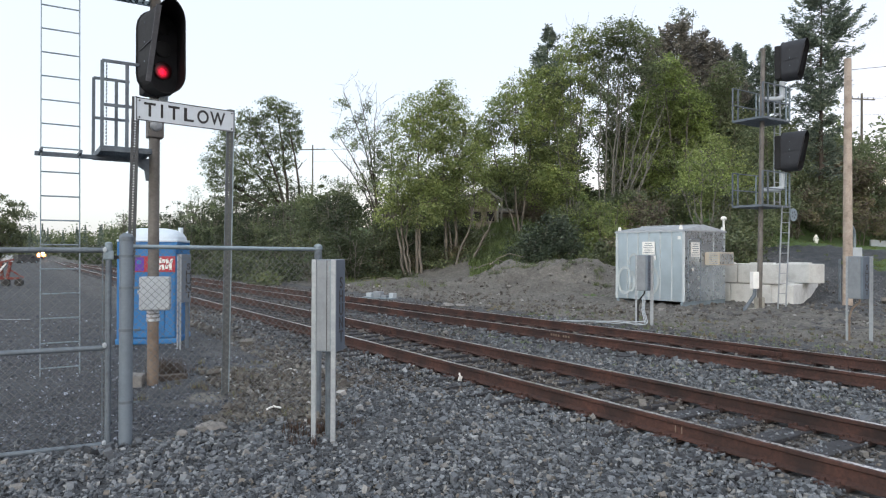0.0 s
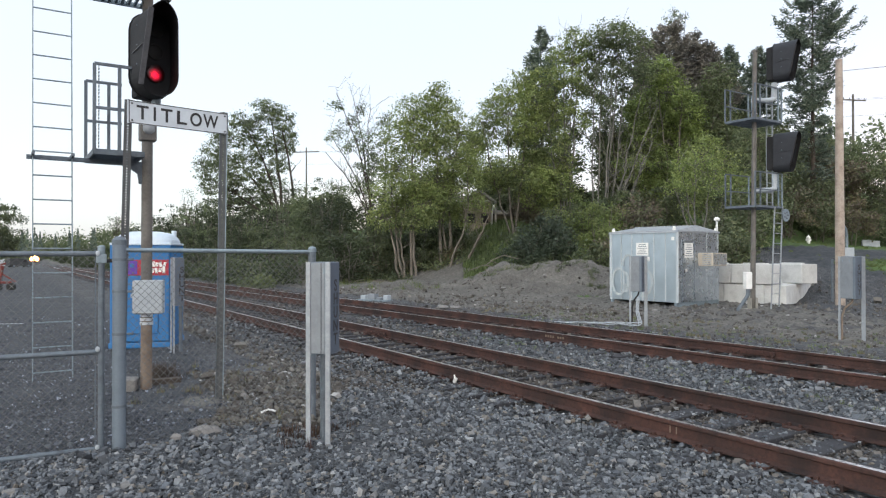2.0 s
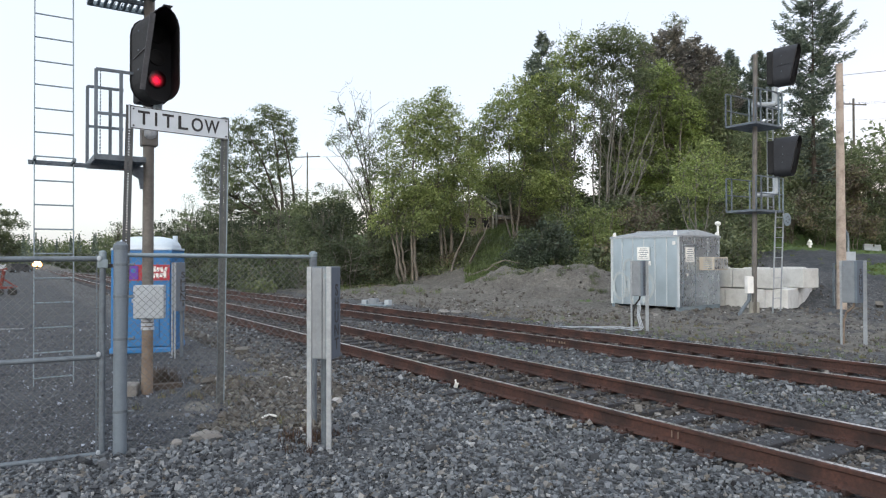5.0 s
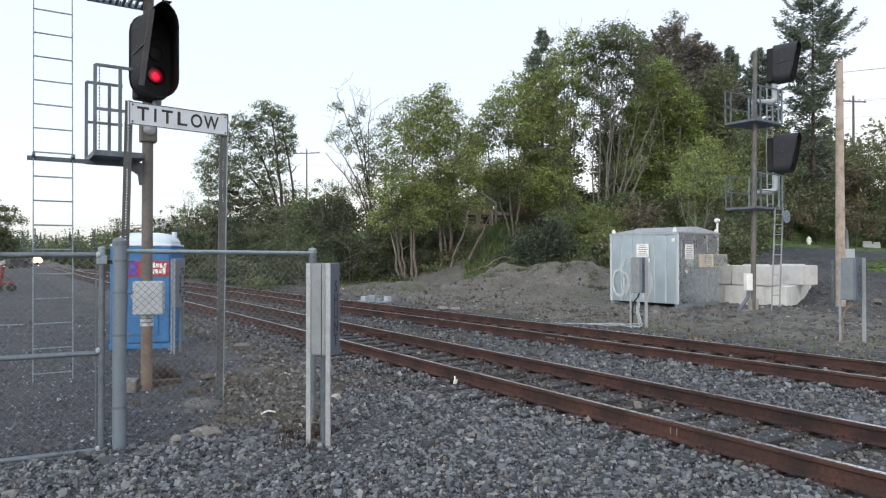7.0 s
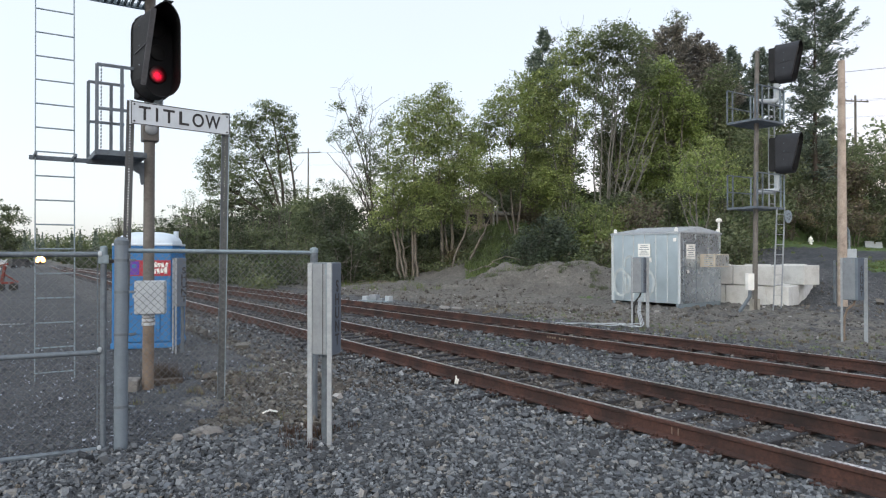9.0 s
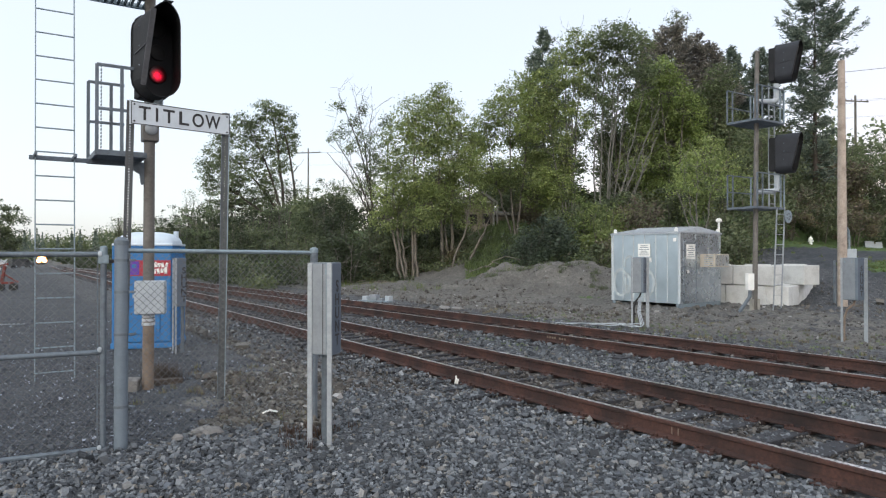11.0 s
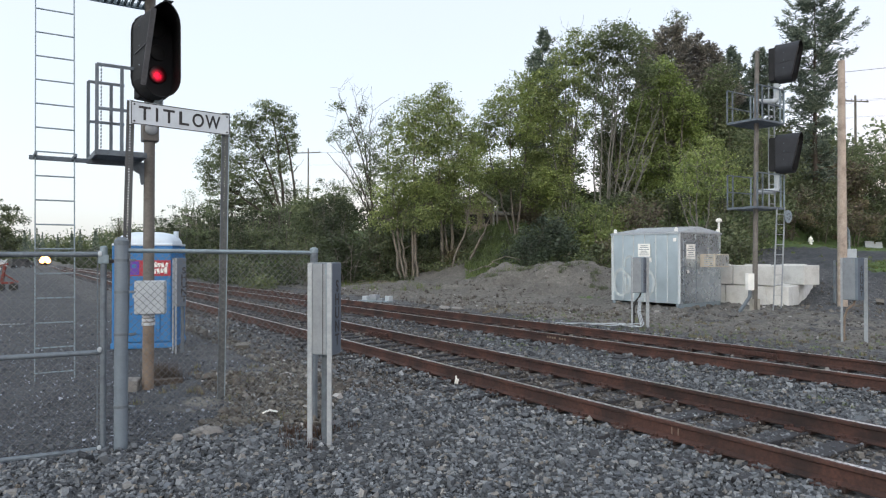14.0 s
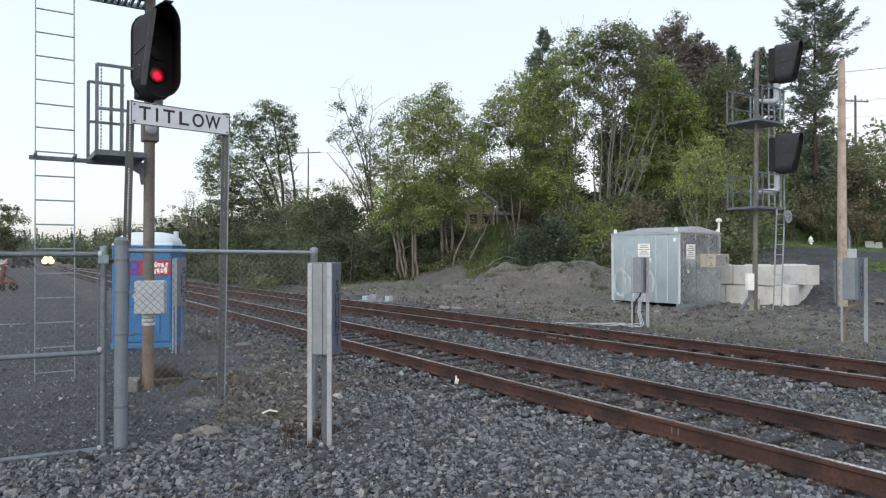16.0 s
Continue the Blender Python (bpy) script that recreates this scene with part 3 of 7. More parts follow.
def signal_head(parent, place, turn, lit, low_reach=0.34, more=0.46, tall=1.17):
    """Three-lamp colour-light head: oval backing plate, deep slanting hood, lenses, rear casing."""
    back = part("signal_head", slab(bmesh.new(), oval(0.56, tall), 0.02, Matrix()), M_BLACK, parent, "black oval signal backing plate")
    back.matrix_basis = pose(*place, 0, 0, turn)
    outer, inner = oval(0.53, tall - 0.03, 14), oval(0.515, tall - 0.045, 14)

    def reach(z):
        return low_reach + more * max(0.0, min(1.0, (z + 0.55) / 1.05))

    bm = bmesh.new()
    rows = []
    for (xo, zo), (xi, zi) in zip(outer, inner):
        pull = 0.42 * max(0.0, reach(zo) - low_reach) if xo > 0.05 else 0.0  # the far side draws in towards its front edge
        rows.append([bm.verts.new(v) for v in ((xo, -0.01, zo), (xo - pull, -reach(zo), zo), (xi - pull, -reach(zi), zi), (xi, -0.01, zi))])
    for a, b in zip(rows, rows[1:] + rows[:1]):
        for k in range(3):
            bm.faces.new((a[k], a[k + 1], b[k + 1], b[k]))
    bmesh.ops.recalc_face_normals(bm, faces=bm.faces)
    hood = part("hood", bm, M_BLACK, back, "black sheet-metal hood")
    hood.data.materials.append(M_HOODSIDE)
    # unlit heads: outside lighter than inside, the hood's inner shade put into colour
    for k, f in enumerate(hood.data.polygons):
        f.material_index = 1 if k % 3 == 0 and not lit else 0
    bm = bmesh.new()
    low, high = -0.46, 0.43
    bar(bm, (-0.238, -reach(low) - 0.004, low), (-0.238, -reach(high) - 0.004, high), 0.065, 0.012)
    # grey paints light caught by the edge; black paints the dark opening
    part("edge_flange", bm, M_HOOD if lit else M_BLACK, back, "grey stiffening strip, lightened as if catching light" if lit else "black strip painting the dark hood opening")
    bm = bmesh.new()
    pipe(bm, [(-0.275, -0.12, -0.03), (-0.275, -0.52, 0.02)], 0.007, 6)
    part("brace", bm, M_HOOD if lit else M_HOODSIDE, back)
    for z in (0.3, 0.05, -0.2):
        part("rivet", ball(bmesh.new(), (-0.266, -0.28, z), 0.012), M_GALV_DARK, back)
    for k, z in enumerate((0.38, 0.08, -0.215)):
        bm = bmesh.new()
        # the lit lens is a larger disc, with its surrounding glow painted in
        big = 1.25 if lit and k == 2 else 1.0
        if big == 1.0:
            rod(bm, (0.06, -0.02, z), (0.06, -0.035, z), 0.108, 0.103, 24)
        ball(bm, (0.06, -0.03, z), 0.1 * big, (1, 0.18, 1))
        part("lens", bm, M_RED if lit and k == 2 else M_LENS, back, "glowing red lens" if lit and k == 2 else "dark unlit lens")
    bm = bmesh.new()
    box(bm, (0, 0.13, 0), (0.34, 0.22, 1.1), bevel=0.04)
    part("lamp_case", bm, M_BLACK, back)
    return back


def ladder(parent, x0, x1, y, lo, hi, rung=0.305, mat=None, r=0.012, first=0.2, lean=0.0):
    top = None
    for x in (x0, x1):
        bm = bar(bmesh.new(), (x, y, lo), (x, y + lean, hi), 0.012, 0.05)
        st = part("ladder_stile", bm, mat or M_GALV, parent)
        top = top or st
    z = lo + first
    while z < hi:
        part("ladder_rung", rod(bmesh.new(), (x0, y + lean * (z - lo) / (hi - lo), z), (x1, y + lean * (z - lo) / (hi - lo), z), r, n=6), mat or M_GALV_DARK, parent)
        z += rung


def basket(parent, z, mat, x0=-0.7, x1=0.05, y0=-0.48, y1=0.56, tall=1.12, posts=True, rail_len=0.46, open_slats=False):
    """A grated maintenance platform with a guard rail."""
    fl = bmesh.new()
    for y in (y0, y1):
        bar(fl, (x0, y, z), (x1, y, z), 0.03, 0.07)
    for x in (x0, x1):
        bar(fl, (x, y0, z), (x, y1, z), 0.03, 0.07)
    k = y0 + 0.03
    if open_slats:
        k = y1
        for j in range(9):
            x = x0 + (x1 - x0) * (j + 0.5) / 9
            bar(fl, (x, y0, z), (x, y1, z), 0.035, 0.025)
    while k < y1:
        box(fl, ((x0 + x1) / 2, k, z), (x1 - x0, 0.008, 0.035))
        k += 0.035
    for k in range(8):
        x = x0 + (x1 - x0) * (k + 0.5) / 8
        rod(fl, (x, y0, z + 0.012), (x, y1, z + 0.012), 0.006, n=5)
    part("platform_grating", fl, mat, parent)
    if not posts:
        return
    for y in (y0, y1):
        for x in (x0, x0 + 0.29):
            part("guard_post", bar(bmesh.new(), (x, y, z), (x, y, z + tall), 0.04, 0.04), mat, parent)
        for dz in (tall, tall * 0.5):
            part("guard_rail", bar(bmesh.new(), (x0, y, z + dz), (min(x1, x0 + rail_len), y, z + dz), 0.035, 0.035), mat, parent)
    chain = bmesh.new()
    for k in range(int(tall / 0.045)):
        zk = z + 0.05 + 0.045 * k
        rod(chain, (x0 + 0.048, y0 - 0.004, zk), (x0 + 0.052, y0 + 0.004, zk + 0.03), 0.0085, n=5)
    part("safety_chain", chain, mat, parent)


def near_signal():
    t = thing("signal_mast", "grey steel signal mast with ladder and platform, showing red", "railway signal", (-4.075, 9.39, 0), 33)
    bm = bmesh.new()
    rod(bm, (0, 0, -0.05), (0, 0, 0.93), 0.076, 0.074, 20)
    part("mast_base", bm, M_MASTRUST, t, "rust-stained lower mast and base plate")
    part("footing", box(bmesh.new(), (-0.20, 0.02, 0.04), (0.17, 0.22, 0.24), (4, 3, -20), 0.02), M_ROCK, t, "low concrete footing")
    part("footing", box(bmesh.new(), (0.22, 0.22, 0.03), (0.55, 0.16, 0.10), (0, 2, 6), 0.02), M_DARKBARK, t, "half-buried timber block")
    bm = bmesh.new()
    rod(bm, (0, 0, 0.93), (0.01, 0, 6.1), 0.074, 0.07, 20)
    rod(bm, (0.01, 0, 6.1), (0.01, 0, 6.13), 0.085, n=16)
    part("mast_pole", bm, M_MAST, t)
    for z, r in ((0.90, 0.088), (0.955, 0.085), (1.01, 0.083)):
        part("collar", rod(bmesh.new(), (0, 0, z - 0.02), (0, 0, z + 0.02), r, n=20), M_SIGNWHITE, t, "bright steel pipe collar")
    bm = bmesh.new()
    box(bm, (0, 0, 0), (0.40, 0.13, 0.46), bevel=0.03)
    jb = part("junction_box", bm, M_BOXPALE, t, "pale grey junction box strapped to the mast")
    jb.matrix_basis = pose(0.0, -0.155, 1.27, 0, 0, -20)
    bm = bmesh.new()
    box(bm, (0, -0.07, 0), (0.37, 0.012, 0.43), bevel=0.005)
    box(bm, (-0.205, -0.03, 0.02), (0.03, 0.03, 0.05), bevel=0.005)
    part("box_lid", bm, M_BOXPALE, jb)
    # clamp and arm that carry the head
    bm = bmesh.new()
    box(bm, (0.01, 0, 3.54), (0.21, 0.2, 0.25), bevel=0.02)
    clamp = part("mast_clamp", bm, M_MAST, t)
    part("pipe_flange", ball(bmesh.new(), (0.01, -0.10, 3.58), 0.085, (1, 0.6, 1)), M_LEG, clamp, "bright round pipe flange")
    bm = bmesh.new()
    pipe(bm, [(0.01, -0.08, 3.68), (0.05, -0.3, 3.72), (0.06, -0.36, 3.98)], 0.06, 12)
    part("head_bracket", bm, M_GALV, t, "pale curved pipe bracket")
    signal_head(t, (-0.02, -0.36, 4.49), 10, True, 0.30, 0.42)
    # lower platform on its cross beam, and the ladder at the beam's end
    bm = bar(bmesh.new(), (-1.42, 0.04, 3.10), (0.06, 0.04, 3.10), 0.045, 0.055)
    part("cross_beam", bm, M_GALV_DARK, t)
    bm = bmesh.new()
    slab(bm, [(-0.02, 0), (-0.02, -0.30), (-0.10, -0.30), (-0.12, -0.16), (-0.34, -0.02), (-0.34, 0)], 0.05, Matrix.Translation((0, 0, 3.12)))
    part("gusset", bm, M_GALV_DARK, t)
    basket(t, 3.16, M_GALV_DARK, x1=-0.12)
    bm = bar(bmesh.new(), (-1.42, 0.04, 5.40), (0.06, 0.04, 5.40), 0.045, 0.05)
    part("cross_beam", bm, M_GALV_DARK, t)
    basket(t, 5.46, M_GALV, posts=False, open_slats=True)
    ladder(t, -1.36, -0.93, -0.43, 0.305, 6.2, mat=M_GALV, r=0.0095, first=0.095, lean=0.40)
    for z in (3.10, 5.40):
        for x in (-1.36, -0.93):
            part("ladder_bracket", bar(bmesh.new(), (x, -0.45, z), (x, 0.05, z), 0.03, 0.04), M_GALV_DARK, t)


def far_signal():
    t = thing("signal_mast", "tall weathered steel mast carrying two unlit black signal heads", "railway signal", (10.15, 22.1, float(height(10.15, 22.1))), 33)
    bm = rod(bmesh.new(), (0, 0, -0.05), (0.06, -0.08, 8.45), 0.082, 0.07, 16)
    rod(bm, (0.06, -0.08, 8.42), (0.06, -0.08, 8.48), 0.1, n=12)
    part("mast_pole", bm, M_MAST, t)
    bm = bmesh.new()
    for a in range(4):
        box(bm, (0.14 * math.cos(a * 1.571), 0.14 * math.sin(a * 1.571), 0.2), (0.025, 0.12, 0.42), (0, 0, a * 90))
    box(bm, (0, 0, 0.02), (0.5, 0.5, 0.06), bevel=0.01)
    part("mast_base", bm, M_BOARD, t, "pale flared mast foot")
    for z in (8.05, 5.10):
        bm = bmesh.new()
        pipe(bm, [(0.03, 0, z - 1.2), (0.62, -0.28, z - 1.17), (0.72, -0.34, z - 1.1), (0.72, -0.34, z - 0.6)], 0.085, 12)
        part("head_arm", bm, M_BOXPALE, t, "pale grey curved support pipe")
        signal_head(t, (0.80, -0.34, z + 0.04), 10, False, 0.50, 0.24, 1.32)
    for z in (6.15, 3.36):
        basket(t, z, M_GALV_DARK, -0.55, 0.95, -0.45, 0.6, 1.1, True, 1.5)
        for x in (0.75, 0.95):
            for y in (-0.45, 0.6):
                part("guard_post", bar(bmesh.new(), (x, y, z), (x, y, z + 1.1), 0.04, 0.04), M_GALV, t)
    ladder(t, 0.50, 0.95, -0.33, 0.0, 3.36, 0.33, M_LEG, lean=-0.14)
    ladder(t, 1.0, 1.33, 0.1, 3.36, 7.6, 0.33, M_LEG)
    bm = bmesh.new()
    rod(bm, (0.98, -0.55, 3.1), (0.98, -0.58, 3.1), 0.21, n=24)
    part("round_plate", bm, M_GALV, t, "round perforated steel plate")
    for a in range(5):
        bm = rod(bmesh.new(), (0.98 + 0.1 * math.cos(a * 1.257), -0.585, 3.1 + 0.1 * math.sin(a * 1.257)), (0.98 + 0.1 * math.cos(a * 1.257), -0.575, 3.1 + 0.1 * math.sin(a * 1.257)), 0.035, n=10)
        part("hole", bm, M_GALV_DARK, t)
    bm = box(bmesh.new(), (0, 0, 0), (0.22, 0.17, 0.54), bevel=0.02)
    jb = part("junction_box", bm, M_WHITE, t, "white junction box")
    jb.matrix_basis = pose(-0.42, -0.10, 0.98, 0, 0, -22)
    part("bracket", bar(bmesh.new(), (-0.36, -0.02, 1.05), (0.0, 0.0, 1.05), 0.04, 0.06), M_GALV_DARK, t)
    bm = pipe(bmesh.new(), [(-0.40, -0.10, 0.72), (-0.43, -0.10, 0.5), (-0.72, 0.12, -0.05)], 0.06, 10)
    part("conduit", bm, M_GALV_DARK, t)


near_signal()
far_signal()


# ---- station sign ----
def channel_post(parent, foot, top, ribbed=False):
    """A perforated steel sign post."""
    foot, top = Vector(foot), Vector(top)
    length = (top - foot).length
    bm = bmesh.new()
    for x in (-0.026, 0.026):
        box(bm, (x, 0, length / 2), (0.034, 0.006, length))
        box(bm, (x * 1.5, 0.018, length / 2), (0.006, 0.04, length))
    k = 0.0
    while k < length:
        box(bm, (0, 0, k), (0.026, 0.0055, 0.024))
        k += 0.032
    ob = part("post", bm, M_GALV_DULL if ribbed else M_POST, parent, "perforated galvanised sign post")
    if ribbed:
        # paler strips stand for the highlights along both channel edges
        part("post_flange", box(bmesh.new(), (0.045, -0.006, length / 2), (0.014, 0.012, length)), M_GALV, ob, "pale strip painting the highlight on the post edge")
        part("post_flange", box(bmesh.new(), (-0.045, -0.006, length / 2), (0.008, 0.010, length)), M_GALV_DARK, ob)
    ob.matrix_basis = Matrix.Translation(foot) @ Vector((0, 0, 1)).rotation_difference(top - foot).to_matrix().to_4x4() @ pose(0, 0, 0, 0, 0, -22)
    return ob


def station_sign():
    t = thing("station_sign", "white station name sign lettered TITLOW on two steel posts", "sign", (-3.265, 8.46, 0), 42)
    bm = slab(bmesh.new(), [(-0.63, -0.137), (0.62, -0.137), (0.62, 0.137), (-0.63, 0.137)], 0.004, Matrix())
    board = part("sign_board", bm, M_SIGNWHITE, t)
    board.matrix_basis = pose(0, -0.03, 3.545)
    bm = bmesh.new()
    for z in (-0.13, 0.13):
        box(bm, (0, -0.004, z), (1.226, 0.003, 0.009))
    for x in (-0.607, 0.607):
        box(bm, (x, -0.004, 0), (0.009, 0.003, 0.252))
    part("border", bm, M_INK, board)
    for x in (-0.575, 0.575):
        for z in (-0.1, 0.1):
            part("bolt", rod(bmesh.new(), (x, -0.002, z), (x, -0.012, z), 0.011, n=8), M_INK, board)
    for ch, x, wide in zip("TITLOW", (-0.455, -0.312, -0.168, 0.018, 0.196, 0.388), (0.138, 0.028, 0.138, 0.124, 0.148, 0.200)):
        letters("lettering", ch, 0.232, M_INK, board, pose(x, -0.004, -0.004), 1.0, wide)
    back = t.matrix_basis.inverted()
    channel_post(t, back @ Vector((-3.82, 8.09, -0.05)), back @ Vector((-3.735, 8.10, 3.70)))
    channel_post(t, back @ Vector((-2.887, 8.83, -0.05)), back @ Vector((-2.835, 8.84, 3.70)), True)


station_sign()


# ---- shunt boxes ----
def shunt_box(place, turn, label, wide=0.235, deep=0.235, rear_leg=False):
    t = thing("shunt_box", label, "trackside box", place, turn, "shunt boxes along the tracks")
    bm = box(bmesh.new(), (0, deep / 2 - 0.1175, 1.34), (wide, deep, 0.90), bevel=0.006)
    body = part("body", bm, M_BOXBLUE, t)
    bm = box(bmesh.new(), (-0.012, -0.122, 1.34), (wide - 0.085, 0.012, 0.88), bevel=0.003)
    part("door", bm, M_BOXGREY, body, "lighter grey front panel")
    for x, mt in ((-0.088, M_INK), (0.028, M_INK), (0.068, M_GALV)) if wide < 0.25 else ():
        part("seam", box(bmesh.new(), (x, -0.129, 1.34), (0.006, 0.004, 0.88)), mt, body)
    for x in (-wide / 2 + 0.0125, wide / 2 - 0.0195):
        back_off = deep if rear_leg and x > 0 else 0.0
        if back_off:
            x += 0.055
        bm = bmesh.new()
        box(bm, (x, back_off - 0.135, 0.875), (0.085 if back_off else 0.046, 0.006, 1.83))
        box(bm, (x - 0.02, back_off - 0.127, 0.875), (0.006, 0.018, 1.83))
        box(bm, (x + 0.02, back_off - 0.127, 0.875), (0.006, 0.018, 1.83))
        for z in (0.45, 0.95, 1.6):
            rod(bm, (x, back_off - 0.138, z), (x, back_off - 0.145, z), 0.012, n=6)
        part("leg", bm, M_LEG, t, "bright galvanised channel leg")
    # the blue side's colour is deepened to carry the shade on it
    part("side_panel", box(bmesh.new(), (wide / 2, deep / 2 - 0.1175, 1.34), (0.006, deep - 0.012, 0.885)), M_BOXSIDE, body, "blue lettered side, darkened to include its shade")
    if rear_leg:  # the cable leaves under the box and runs down one leg
        lx = -wide / 2 + 0.05
        bm = pipe(bmesh.new(), [(0.04, 0.02, 0.92), (0.02, 0.0, 0.8), (lx + 0.05, -0.09, 0.68), (lx, -0.10, 0.5), (lx - 0.01, -0.10, -0.05)], 0.022, 8)
        part("conduit", bm, M_RUBBER if wide < 0.32 else M_MASTRUST, t, "dark cable bent towards one leg" if wide < 0.32 else "rusty brown cable bent towards one leg")
    else:
        part("conduit", rod(bmesh.new(), (-0.01, 0.02, -0.05), (-0.01, 0.02, 0.9), 0.035, n=12), M_GALV_DARK, t)
    for x in (-0.09, 0.06):
        bm = box(bmesh.new(), (x, -0.13, 1.7), (0.016, 0.006, 0.05))
        part("latch", bm, M_GALV, body)
    for k, ch in enumerate("SHUNT"):
        letters("lettering", ch, 0.16, M_INK, body, pose(wide / 2 + 0.0045, 0.01, 1.555 - 0.132 * k, 0, 0, 90))
    return t


shunt_box((-1.165, 6.72, -0.016), -13, "grey steel shunt box lettered down one side, on channel legs")
shunt_box((8.76, 14.5, 0.0), -63, "grey steel shunt box on channel legs in weedy gravel", 0.35, 0.235, True)
shunt_box((5.0, 17.3, 0.0), -36, "grey steel shunt box on legs in front of the metal shed", 0.30, 0.235, True)
shunt_box((-4.91, 12.75, 0.0), -52, "grey steel shunt box standing beside the blue toilet", 0.2, 0.17)


# ---- chain-link fence and gate ----
def mesh_fabric(name, length, lo, hi, parent, pitch=0.07, r=0.0014):
    """Woven wire: two crossing sets of wires, cut to the panel; it lies along local x."""
    verts, faces = [], []
    tall = hi - lo
    for way in (1, -1):
        c = -tall if way == 1 else 0.0
        while c < length + (0 if way == 1 else tall):
            if way == 1:
                u0, u1 = max(0.0, c), min(length, c + tall)
                a, b = (u0, lo + (u0 - c)), (u1, lo + (u1 - c))
            else:
                u0, u1 = max(0.0, c - tall), min(length, c)
                a, b = (u0, lo + (c - u0)), (u1, lo + (c - u1))
            if u1 - u0 > 0.02:
                k, y = len(verts), 0.002 * way
                for p in (a, b):
                    verts += [(p[0] - r, y, p[1] + r * way), (p[0], y - 1.6 * r, p[1]), (p[0] + r, y, p[1] - r * way)]
                faces += [(k, k + 1, k + 4, k + 3), (k + 1, k + 2, k + 5, k + 4), (k + 2, k, k + 3, k + 5)]
            c += pitch
    # barbed selvage along the top
    u = pitch / 2
    while u < length:
        k = len(verts)
        verts += [(u - r, 0, hi - 0.01), (u + r, 0, hi - 0.01), (u + r + 0.012, 0.004, hi + 0.03), (u - r + 0.012, 0.004, hi + 0.03)]
        faces.append((k, k + 1, k + 2, k + 3))
        u += pitch
    return array_mesh(name, verts, faces, M_WIRE, parent)


def fence():
    a, b = Vector((-3.043, 6.42, 0)), Vector((-1.44, 7.57, 0))
    t = thing("chain_link_fence", "galvanised chain-link fence panel between two steel posts", "fence", a, math.degrees(math.atan2(b.y - a.y, b.x - a.x)))
    length = (b - a).length
    bm = rod(bmesh.new(), (0, 0, -0.05), (0, 0, 1.97), 0.061, n=20)
    post = part("gate_post", bm, M_BOXBLUE, t, "thick galvanised gate post")
    bm = bmesh.new()
    rod(bm, (0, 0, 1.94), (0, 0, 1.985), 0.067, n=20)
    rod(bm, (0, 0, 1.985), (0, 0, 2.02), 0.067, 0.03, 20)
    part("post_cap", bm, M_GALV_DARK, post)
    for z in (0.42, 1.1, 1.50, 1.80):
        bm = rod(bmesh.new(), (0, 0, z - 0.012), (0, 0, z + 0.012), 0.0645, n=20)
        rod(bm, (0.06, -0.05, z), (0.11, -0.07, z), 0.012, n=6)
        part("tension_band", bm, M_GALV_DARK, post)
    bm = rod(bmesh.new(), (length, 0, -0.05), (length, 0, 1.885), 0.042, n=16)
    post = part("end_post", bm, M_GALV_DARK, t)
    bm = rod(bmesh.new(), (length, 0, 1.875), (length, 0, 1.91), 0.047, n=16)
    ball(bm, (length, 0, 1.91), 0.046, (1, 1, 0.6))
    part("post_cap", bm, M_GALV, post)
    part("top_rail", rod(bmesh.new(), (0, 0, 1.892), (length, 0, 1.875), 0.021, n=12), M_GALV, t)
    part("tension_wire", rod(bmesh.new(), (0, 0.01, 0.06), (length, 0.01, 0.06), 0.003, n=5), M_WIRE, t)
    mesh_fabric("wire_mesh", length, 0.04, 1.90, t)


def gate():
    turn = math.degrees(math.atan2(0.442, 0.897)) + 180
    t = thing("swing_gate", "galvanised tube gate with chain-link mesh, closed", "gate", (-3.187, 6.37, 0), turn)
    length = 3.6
    frame_bits = [((0, 0, 0.03), (0, 0, 1.80), 0.027), ((length, 0, 0.03), (length, 0, 1.87), 0.027)]
    for a, b, r in frame_bits:
        part("gate_stile", rod(bmesh.new(), a, b, r, n=14), M_GALV_DARK, t)
    for z in (1.857, 0.94, 0.035):
        part("gate_rail", rod(bmesh.new(), (0, 0, z), (length, 0, z - 0.01), 0.024, n=14), M_GALV_DARK, t)
    part("tension_bar", bar(bmesh.new(), (0.05, -0.03, 0.03), (0.05, -0.03, 1.9), 0.012, 0.026), M_GALV_DARK, t)
    bm = bmesh.new()
    box(bm, (0.0, -0.0, 1.81), (0.09, 0.065, 0.085), bevel=0.012)
    rod(bm, (0, 0, 1.85), (0, 0, 1.92), 0.034, n=14)
    ball(bm, (0, 0, 1.92), 0.034, (1, 1, 0.5))
    part("corner_fitting", bm, M_GALV, t)
    for z in (1.86, 0.97, 0.06):
        bm = ball(bmesh.new(), (0.03, 0.05, z), 0.02, (1, 0.5, 1.3))
        part("bolt_cap", bm, M_BOXPALE, t, "pale bolt cap")
    bm = box(bmesh.new(), (-0.09, 0, 1.79), (0.10, 0.02, 0.035), bevel=0.004)
    part("latch", bm, M_BLACK, t, "dark fork latch")
    mesh_fabric("wire_mesh", length, 0.04, 1.9, t)


fence()
gate()


